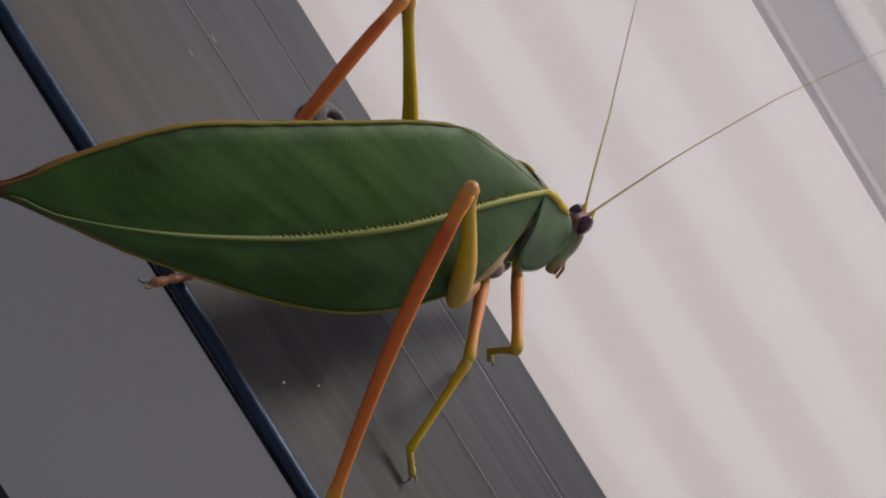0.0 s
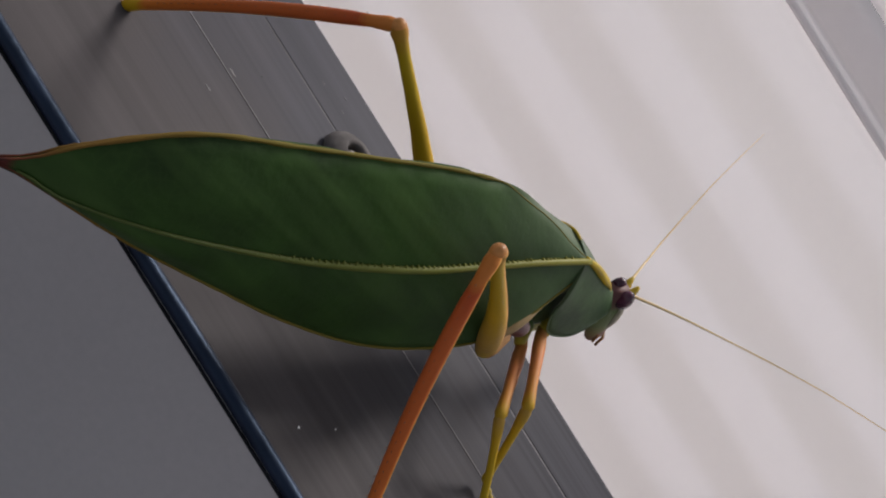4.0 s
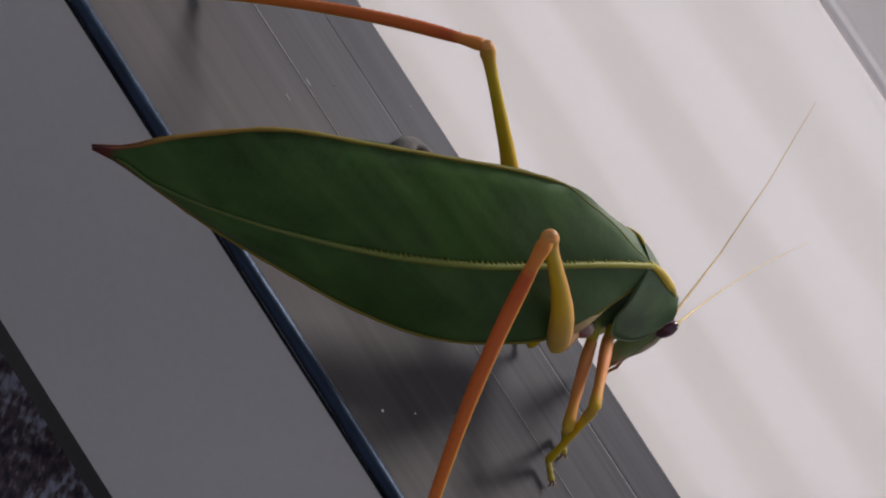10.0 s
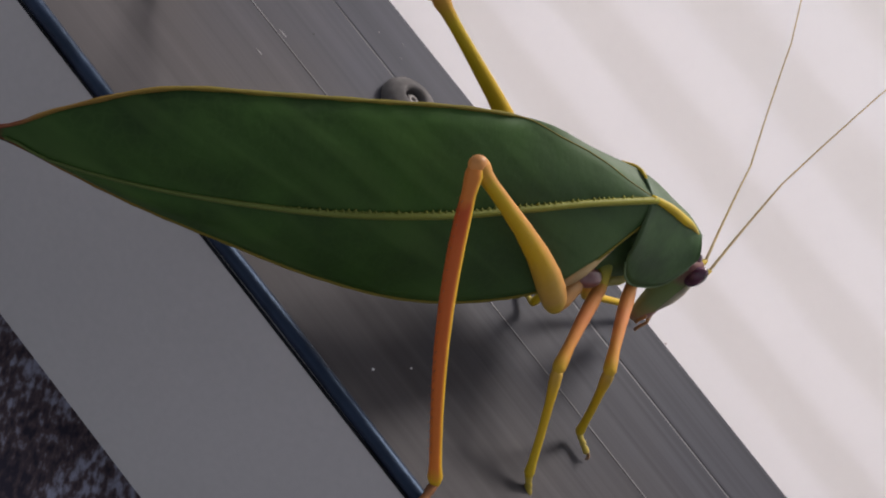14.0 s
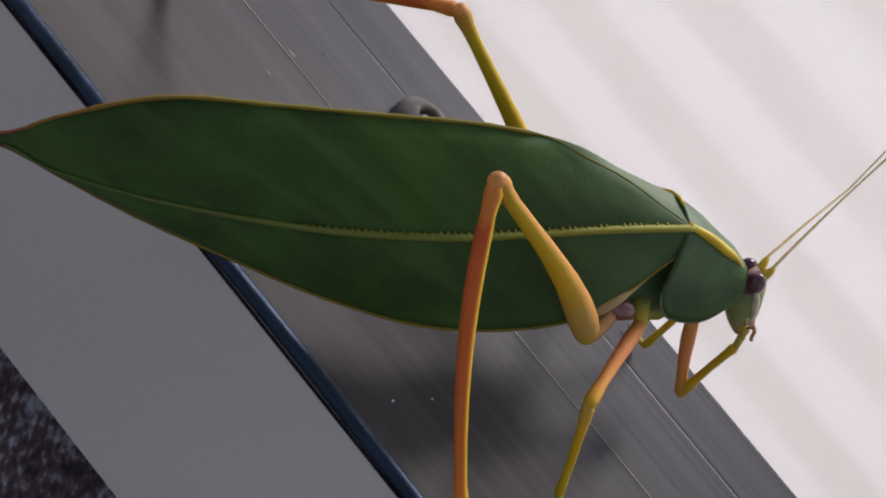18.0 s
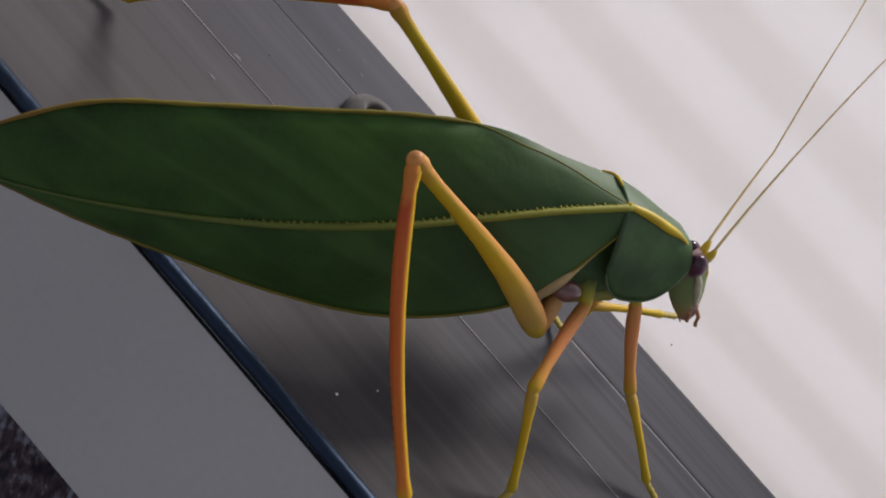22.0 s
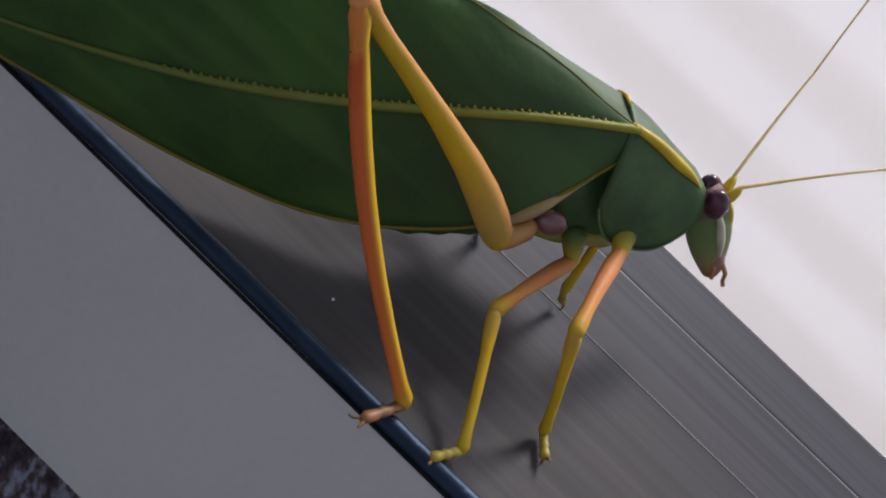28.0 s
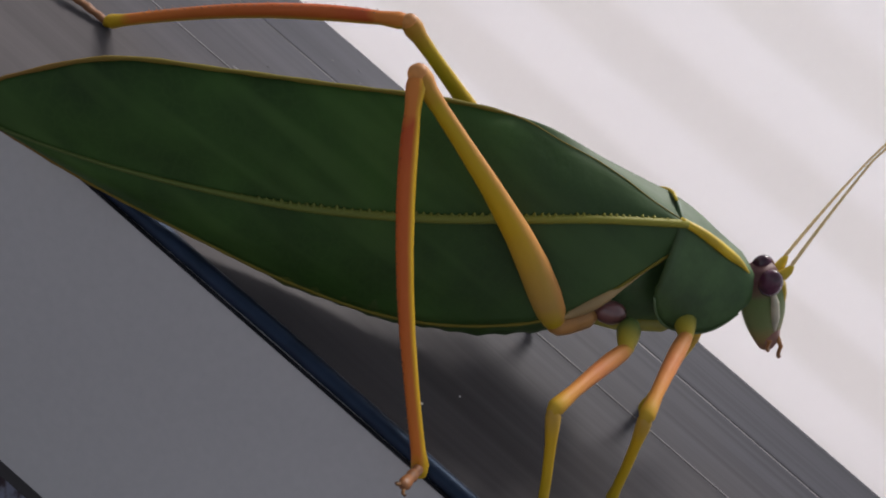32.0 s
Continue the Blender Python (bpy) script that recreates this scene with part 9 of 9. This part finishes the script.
        (23.2, bone((11.29, -1.26, 0.33), (20.81, -1.06, 6.04))),
        (23.4, bone((11.26, -1.26, 0.50), (21.06, -1.28, 5.70))),
        (23.6, bone((11.22, -1.26, 0.66), (21.28, -1.49, 5.35))),
        (23.8, bone((11.19, -1.26, 0.82), (21.47, -1.70, 4.98))),
        (24, bone((11.15, -1.26, 0.99), (21.62, -1.92, 4.60))),
        (24.5, bone((11.15, -1.26, 1.13), (21.09, -0.86, 6.06))),
        (25, bone((11.16, -1.26, 1.27), (20.31, 0.18, 7.39))),
        (25.5, bone((11.16, -1.26, 1.42), (19.29, 1.19, 8.57))),
        (26, bone((11.17, -1.26, 1.56), (18.07, 2.14, 9.57))),
        (26.5, bone((11.17, -1.26, 1.70), (16.67, 3.00, 10.36))),
        (26.6, bone((11.18, -1.26, 1.67), (19.24, 1.41, 8.82))),
        (26.7, bone((11.19, -1.26, 1.64), (21.06, -0.42, 6.63))),
        (26.8, bone((11.19, -1.25, 1.61), (21.98, -2.33, 3.98))),
        (26.9, bone((11.20, -1.25, 1.57), (21.91, -4.14, 1.11))),
        (27, bone((11.21, -1.25, 1.54), (20.85, -5.68, -1.72))),
        (27.1, bone((11.15, -1.25, 1.53), (21.57, -4.75, -0.02))),
        (27.2, bone((11.09, -1.26, 1.52), (21.92, -3.69, 1.73))),
        (27.3, bone((11.03, -1.26, 1.51), (21.88, -2.55, 3.48))),
        (27.4, bone((10.97, -1.26, 1.50), (21.45, -1.36, 5.15))),
        (27.5, bone((10.91, -1.26, 1.48), (20.65, -0.16, 6.70))),
        (28, bone((10.96, -1.26, 1.68), (21.07, -0.71, 6.23))),
        (28.333, bone((10.99, -1.26, 1.74), (20.11, 0.65, 7.77))),
        (28.667, bone((11.03, -1.26, 1.80), (18.79, 1.93, 9.07))),
        (29, bone((11.07, -1.25, 1.86), (17.15, 3.09, 10.07))),
        (29.2, bone((11.05, -1.25, 1.84), (17.02, 3.07, 10.13))),
        (29.4, bone((11.02, -1.25, 1.81), (16.90, 3.05, 10.19))),
        (29.6, bone((11.00, -1.25, 1.79), (16.77, 3.03, 10.25))),
        (29.8, bone((10.98, -1.25, 1.77), (16.64, 3.01, 10.31))),
        (30, bone((10.95, -1.25, 1.74), (16.51, 2.99, 10.37))),
        (30.2, bone((10.98, -1.25, 1.78), (16.85, 2.85, 10.26))),
        (30.4, bone((11.00, -1.25, 1.82), (17.19, 2.70, 10.14))),
        (30.6, bone((11.03, -1.25, 1.85), (17.52, 2.55, 10.01))),
        (30.8, bone((11.05, -1.25, 1.89), (17.84, 2.39, 9.87))),
        (31, bone((11.07, -1.26, 1.92), (18.16, 2.23, 9.73))),
        (32, bone((11.23, -1.26, 2.03), (16.25, 3.32, 10.80)))])
    walk(LIMB["ant_b2"], [
        (0, bone((20.67, -2.71, 10.07), (27.86, -5.75, 20.59))),
        (1, bone((21.68, -2.88, 9.05), (29.61, -6.92, 18.65))),
        (1.5, bone((21.94, -3.91, 8.13), (30.35, -9.24, 16.65))),
        (2, bone((22.08, -4.90, 7.11), (30.80, -11.43, 14.38))),
        (2.2, bone((22.42, -6.24, 5.42), (31.27, -14.38, 10.61))),
        (2.4, bone((22.38, -7.37, 3.55), (31.01, -16.78, 6.45))),
        (2.6, bone((21.95, -8.23, 1.59), (30.01, -18.55, 2.08))),
        (2.8, bone((21.16, -8.80, -0.38), (28.32, -19.60, -2.32))),
        (3, bone((20.03, -9.05, -2.26), (26.00, -19.89, -6.56))),
        (3.5, bone((21.77, -8.37, -0.26), (29.64, -18.80, -1.19))),
        (4, bone((22.82, -7.09, 1.85), (31.88, -16.21, 4.37))),
        (4.5, bone((23.09, -5.33, 3.83), (32.55, -12.33, 9.58))),
        (5, bone((22.57, -3.24, 5.46), (31.61, -7.50, 13.93))),
        (5.5, bone((21.32, -0.97, 6.55), (29.14, -2.13, 16.99))),
        (6, bone((22.41, -2.52, 3.20), (31.20, -5.28, 12.50))),
        (6.5, bone((22.78, -3.69, 2.31), (32.22, -7.94, 10.33))),
        (7, bone((22.95, -4.80, 1.27), (32.80, -10.45, 7.80))),
        (7.5, bone((22.37, -3.13, 2.91), (31.73, -6.71, 11.35))),
        (8, bone((21.41, -1.37, 4.23), (29.83, -2.72, 14.18))),
        (9, bone((20.10, 0.73, 5.09), (27.48, 1.88, 15.85))),
        (9.25, bone((21.37, 1.73, 3.82), (30.42, 4.10, 12.99))),
        (9.5, bone((22.30, 2.60, 2.24), (32.67, 6.09, 9.45))),
        (9.75, bone((22.87, 3.30, 0.44), (34.14, 7.78, 5.39))),
        (10, bone((23.04, 3.81, -1.52), (34.77, 9.10, 0.99))),
        (10.25, bone((22.46, 3.41, 1.28), (33.72, 8.04, 6.10))),
        (10.5, bone((21.50, 2.81, 3.95), (31.92, 6.64, 10.91))),
        (10.75, bone((20.19, 2.06, 6.40), (29.40, 4.94, 15.26))),
        (11, bone((18.58, 1.17, 8.56), (26.25, 3.01, 19.02))),
        (11.25, bone((16.59, 2.77, 9.36), (22.20, 6.74, 20.52))),
        (11.5, bone((14.35, 4.16, 9.67), (17.60, 10.04, 20.92))),
        (11.75, bone((11.99, 5.25, 9.47), (12.70, 12.73, 20.20))),
        (12, bone((9.63, 6.00, 8.79), (7.77, 14.67, 18.43))),
        (12.2, bone((12.96, 4.90, 9.16), (14.58, 12.03, 20.03))),
        (12.4, bone((16.22, 3.23, 8.66), (21.17, 8.15, 19.74))),
        (12.6, bone((19.12, 1.12, 7.27), (26.94, 3.38, 17.53))),
        (12.8, bone((21.41, -1.21, 5.04), (31.38, -1.83, 13.52))),
        (13, bone((22.92, -3.55, 2.13), (34.09, -6.98, 8.04))),
        (13.25, bone((22.29, -2.06, 3.29), (32.97, -3.95, 10.64))),
        (13.5, bone((21.35, -0.54, 4.23), (31.24, -0.83, 12.81))),
        (13.75, bone((20.13, 0.95, 4.91), (28.96, 2.27, 14.49))),
        (14, bone((18.66, 2.36, 5.29), (26.20, 5.25, 15.61))),
        (14.5, bone((19.65, 1.52, 5.31), (28.36, 3.40, 14.92))),
        (15, bone((20.49, 0.61, 5.13), (30.21, 1.45, 13.88))),
        (15.5, bone((21.14, -0.34, 4.79), (31.72, -0.55, 12.52))),
        (16, bone((21.58, -1.31, 4.30), (32.84, -2.58, 10.88))),
        (16.5, bone((21.81, -2.28, 3.68), (33.55, -4.58, 9.01))),
        (17, bone((22.10, -1.86, 4.09), (34.04, -4.88, 8.57))),
        (17.25, bone((21.50, -0.73, 5.52), (32.90, -2.17, 11.82))),
        (17.5, bone((20.65, 0.39, 6.81), (31.10, 0.58, 14.71))),
        (17.75, bone((19.57, 1.47, 7.95), (28.71, 3.28, 17.16))),
        (18, bone((18.29, 2.47, 8.89), (25.78, 5.84, 19.10))),
        (18.2, bone((18.14, 2.49, 8.92), (25.60, 5.89, 19.13))),
        (18.4, bone((17.98, 2.50, 8.94), (25.42, 5.94, 19.15))),
        (18.6, bone((17.82, 2.51, 8.96), (25.24, 5.99, 19.18))),
        (18.8, bone((17.66, 2.53, 8.98), (25.06, 6.04, 19.20))),
        (19, bone((17.50, 2.54, 8.99), (24.87, 6.09, 19.22))),
        (20, bone((17.13, 2.78, 9.25), (24.24, 6.68, 19.53))),
        (21, bone((17.16, 2.91, 9.49), (24.01, 6.82, 19.96))),
        (22, bone((17.40, 2.66, 8.55), (24.68, 6.50, 18.74))),
        (22.333, bone((18.63, 1.55, 8.01), (27.54, 3.76, 17.35))),
        (22.667, bone((19.69, 0.37, 7.27), (29.92, 0.89, 15.44))),
        (23, bone((20.53, -0.85, 6.36), (31.72, -2.05, 13.07))),
        (23.2, bone((20.81, -1.06, 6.04), (32.27, -2.48, 12.23))),
        (23.4, bone((21.06, -1.28, 5.70), (32.76, -2.91, 11.37))),
        (23.6, bone((21.28, -1.49, 5.35), (33.19, -3.34, 10.47))),
        (23.8, bone((21.47, -1.70, 4.98), (33.57, -3.76, 9.55))),
        (24, bone((21.62, -1.92, 4.60), (33.89, -4.17, 8.61))),
        (24.5, bone((21.09, -0.86, 6.06), (32.86, -1.85, 11.73))),
        (25, bone((20.31, 0.18, 7.39), (31.26, 0.50, 14.58))),
        (25.5, bone((19.29, 1.19, 8.57), (29.13, 2.80, 17.07))),
        (26, bone((18.07, 2.14, 9.57), (26.52, 4.99, 19.15))),
        (26.5, bone((16.67, 3.00, 10.36), (23.52, 7.02, 20.77))),
        (26.6, bone((19.24, 1.41, 8.82), (29.22, 2.89, 17.17))),
        (26.7, bone((21.06, -0.42, 6.63), (32.99, -1.66, 11.91))),
        (26.8, bone((21.98, -2.33, 3.98), (34.42, -6.14, 5.55))),
        (26.9, bone((21.91, -4.14, 1.11), (33.36, -10.07, -1.21))),
        (27, bone((20.85, -5.68, -1.72), (29.94, -13.01, -7.65))),
        (27.1, bone((21.57, -4.75, -0.02), (32.25, -11.33, -3.79))),
        (27.2, bone((21.92, -3.69, 1.73), (33.71, -9.22, 0.30))),
        (27.3, bone((21.88, -2.55, 3.48), (34.24, -6.77, 4.45))),
        (27.4, bone((21.45, -1.36, 5.15), (33.82, -4.09, 8.48))),
        (27.5, bone((20.65, -0.16, 6.70), (32.47, -1.28, 12.23))),
        (28, bone((21.07, -0.71, 6.23), (32.93, -1.77, 11.68))),
        (28.333, bone((20.11, 0.65, 7.77), (31.11, 1.07, 14.87))),
        (28.667, bone((18.79, 1.93, 9.07), (28.56, 3.82, 17.59))),
        (29, bone((17.15, 3.09, 10.07), (25.37, 6.38, 19.72))),
        (29.2, bone((17.02, 3.07, 10.13), (24.99, 6.43, 19.97))),
        (29.4, bone((16.90, 3.05, 10.19), (24.60, 6.47, 20.22))),
        (29.6, bone((16.77, 3.03, 10.25), (24.21, 6.51, 20.45))),
        (29.8, bone((16.64, 3.01, 10.31), (23.81, 6.54, 20.68))),
        (30, bone((16.51, 2.99, 10.37), (23.41, 6.58, 20.91))),
        (30.2, bone((16.85, 2.85, 10.26), (24.28, 6.22, 20.51))),
        (30.4, bone((17.19, 2.70, 10.14), (25.12, 5.85, 20.08))),
        (30.6, bone((17.52, 2.55, 10.01), (25.94, 5.46, 19.61))),
        (30.8, bone((17.84, 2.39, 9.87), (26.73, 5.07, 19.12))),
        (31, bone((18.16, 2.23, 9.73), (27.49, 4.66, 18.59))),
        (32, bone((16.25, 3.32, 10.80), (23.92, 6.96, 20.78)))])
    walk(LIMB["ant_b3"], [
        (0, bone((27.86, -5.75, 20.59), (35.95, -10.15, 31.13))),
        (1, bone((29.61, -6.92, 18.65), (38.47, -12.96, 27.65))),
        (1.5, bone((30.35, -9.24, 16.65), (39.52, -16.44, 24.40))),
        (2, bone((30.80, -11.43, 14.38), (40.15, -19.67, 20.76))),
        (2.2, bone((31.27, -14.38, 10.61), (40.48, -24.07, 14.77))),
        (2.4, bone((31.01, -16.78, 6.45), (39.75, -27.57, 8.25))),
        (2.6, bone((30.01, -18.55, 2.08), (37.96, -30.05, 1.45))),
        (2.8, bone((28.32, -19.60, -2.32), (35.20, -31.40, -5.36))),
        (3, bone((26.00, -19.89, -6.56), (31.57, -31.57, -11.89))),
        (3.5, bone((29.64, -18.80, -1.19), (37.39, -30.30, -3.10))),
        (4, bone((31.88, -16.21, 4.37), (41.16, -26.56, 6.04))),
        (4.5, bone((32.55, -12.33, 9.58), (42.58, -20.66, 14.68))),
        (5, bone((31.61, -7.50, 13.93), (41.54, -13.11, 22.05))),
        (5.5, bone((29.14, -2.13, 16.99), (38.14, -4.54, 27.44))),
        (6, bone((31.20, -5.28, 12.50), (40.96, -9.13, 21.77))),
        (6.5, bone((32.22, -7.94, 10.33), (42.55, -13.40, 18.04))),
        (7, bone((32.80, -10.45, 7.80), (43.42, -17.36, 13.75))),
        (7.5, bone((31.73, -6.71, 11.35), (42.00, -11.38, 19.64))),
        (8, bone((29.83, -2.72, 14.18), (39.19, -4.90, 24.36))),
        (9, bone((27.48, 1.88, 15.85), (35.80, 2.47, 27.10))),
        (9.25, bone((30.42, 4.10, 12.99), (40.41, 5.86, 22.64))),
        (9.5, bone((32.67, 6.09, 9.45), (43.99, 8.96, 17.18))),
        (9.75, bone((34.14, 7.78, 5.39), (46.40, 11.67, 10.93))),
        (10, bone((34.77, 9.10, 0.99), (47.54, 13.87, 4.15))),
        (10.25, bone((33.72, 8.04, 6.10), (45.91, 12.23, 11.56))),
        (10.5, bone((31.92, 6.64, 10.91), (43.15, 10.12, 18.50))),
        (10.75, bone((29.40, 4.94, 15.26), (39.34, 7.61, 24.75))),
        (11, bone((26.25, 3.01, 19.02), (34.60, 4.78, 30.12))),
        (11.25, bone((22.20, 6.74, 20.52), (28.34, 10.84, 32.41))),
        (11.5, bone((17.60, 10.04, 20.92), (21.19, 16.24, 32.94))),
        (11.75, bone((12.70, 12.73, 20.20), (13.55, 20.68, 31.69))),
        (12, bone((7.77, 14.67, 18.43), (5.81, 23.93, 28.74))),
        (12.2, bone((14.58, 12.03, 20.03), (16.36, 19.64, 31.65))),
        (12.4, bone((21.17, 8.15, 19.74), (26.51, 13.38, 31.58))),
        (12.6, bone((26.94, 3.38, 17.53), (35.34, 5.75, 28.48))),
        (12.8, bone((31.38, -1.83, 13.52), (42.05, -2.54, 22.56))),
        (13, bone((34.09, -6.98, 8.04), (46.04, -10.71, 14.32))),
        (13.25, bone((32.97, -3.95, 10.64), (44.46, -6.16, 18.32))),
        (13.5, bone((31.24, -0.83, 12.81), (42.01, -1.49, 21.73))),
        (13.75, bone((28.96, 2.27, 14.49), (38.76, 3.19, 24.44))),
        (14, bone((26.20, 5.25, 15.61), (34.81, 7.73, 26.37))),
        (14.5, bone((28.36, 3.40, 14.92), (31.11, 9.56, 27.19))),
        (15, bone((30.21, 1.45, 13.88), (26.41, 9.71, 24.52))),
        (15.5, bone((31.72, -0.55, 12.52), (22.33, 7.70, 18.82))),
        (16, bone((32.84, -2.58, 10.88), (20.26, 3.56, 11.23))),
        (16.5, bone((33.55, -4.58, 9.01), (21.00, -2.12, 3.32))),
        (17, bone((34.04, -4.88, 8.57), (21.28, -1.65, 3.79))),
        (17.25, bone((32.90, -2.17, 11.82), (20.72, -0.63, 5.09))),
        (17.5, bone((31.10, 0.58, 14.71), (19.93, 0.38, 6.27))),
        (17.75, bone((28.71, 3.28, 17.16), (18.94, 1.34, 7.31))),
        (18, bone((25.78, 5.84, 19.10), (17.78, 2.24, 8.19))),
        (18.2, bone((25.60, 5.89, 19.13), (18.90, 10.82, 7.86))),
        (18.4, bone((25.42, 5.94, 19.15), (22.58, 17.53, 11.82))),
        (18.6, bone((25.24, 5.99, 19.18), (27.34, 19.82, 18.57))),
        (18.8, bone((25.06, 6.04, 19.20), (31.30, 16.85, 25.55))),
        (19, bone((24.87, 6.09, 19.22), (32.88, 9.76, 30.11))),
        (20, bone((24.24, 6.68, 19.53), (31.92, 10.79, 30.49))),
        (21, bone((24.01, 6.82, 19.96), (31.60, 10.74, 31.05))),
        (22, bone((24.68, 6.50, 18.74), (32.78, 10.33, 29.50))),
        (22.333, bone((27.54, 3.76, 17.35), (37.32, 5.86, 27.16))),
        (22.667, bone((29.92, 0.89, 15.44), (41.03, 1.17, 23.96))),
        (23, bone((31.72, -2.05, 13.07), (43.79, -3.59, 20.00))),
        (23.2, bone((32.27, -2.48, 12.23), (38.88, -1.39, 24.52))),
        (23.4, bone((32.76, -2.91, 11.37), (31.72, 0.45, 24.92))),
        (23.6, bone((33.19, -3.34, 10.47), (24.85, 1.17, 20.77))),
        (23.8, bone((33.57, -3.76, 9.55), (20.70, 0.39, 13.16))),
        (24, bone((33.89, -4.17, 8.61), (20.78, -1.76, 4.33))),
        (24.5, bone((32.86, -1.85, 11.73), (20.18, 3.96, 12.98))),
        (25, bone((31.26, 0.50, 14.58), (21.75, 8.45, 21.09))),
        (25.5, bone((29.13, 2.80, 17.07), (24.85, 11.17, 27.44))),
        (26, bone((26.52, 4.99, 19.15), (28.40, 11.98, 31.14))),
        (26.5, bone((23.52, 7.02, 20.77), (31.14, 11.11, 31.78))),
        (26.6, bone((29.22, 2.89, 17.17), (40.08, 4.26, 25.90))),
        (26.7, bone((32.99, -1.66, 11.91), (45.80, -3.18, 17.34))),
        (26.8, bone((34.42, -6.14, 5.55), (47.68, -10.37, 7.04))),
        (26.9, bone((33.36, -10.07, -1.21), (45.51, -16.50, -3.83))),
        (27, bone((29.94, -13.01, -7.65), (39.56, -20.90, -14.08))),
        (27.1, bone((32.25, -11.33, -3.79), (37.38, -19.71, -13.76))),
        (27.2, bone((33.71, -9.22, 0.30), (33.48, -16.69, -11.54))),
        (27.3, bone((34.24, -6.77, 4.45), (28.70, -12.08, -7.27))),
        (27.4, bone((33.82, -4.09, 8.48), (23.90, -6.34, -1.14))),
        (27.5, bone((32.47, -1.28, 12.23), (19.84, -0.09, 6.32))),
        (28, bone((32.93, -1.77, 11.68), (20.25, -0.64, 5.85))),
        (28.333, bone((31.11, 1.07, 14.87), (19.36, 0.62, 7.28))),
        (28.667, bone((28.56, 3.82, 17.59), (18.12, 1.80, 8.48))),
        (29, bone((25.37, 6.38, 19.72), (16.59, 2.86, 9.40))),
        (29.2, bone((24.99, 6.43, 19.97), (11.56, 4.74, 16.39))),
        (29.4, bone((24.60, 6.47, 20.22), (11.35, 7.22, 24.65))),
        (29.6, bone((24.21, 6.51, 20.45), (15.87, 9.42, 31.32))),
        (29.8, bone((23.81, 6.54, 20.68), (23.38, 10.58, 34.08))),
        (30, bone((23.41, 6.58, 20.91), (31.04, 10.29, 32.04))),
        (30.2, bone((24.28, 6.22, 20.51), (24.27, 11.90, 33.30))),
        (30.4, bone((25.12, 5.85, 20.08), (17.48, 11.62, 30.29))),
        (30.6, bone((25.94, 5.46, 19.61), (13.20, 9.41, 23.85))),
        (30.8, bone((26.73, 5.07, 19.12), (13.11, 5.87, 15.98))),
        (31, bone((27.49, 4.66, 18.59), (17.52, 2.06, 9.12))),
        (32, bone((23.92, 6.96, 20.78), (15.72, 3.07, 10.12)))])


motions()
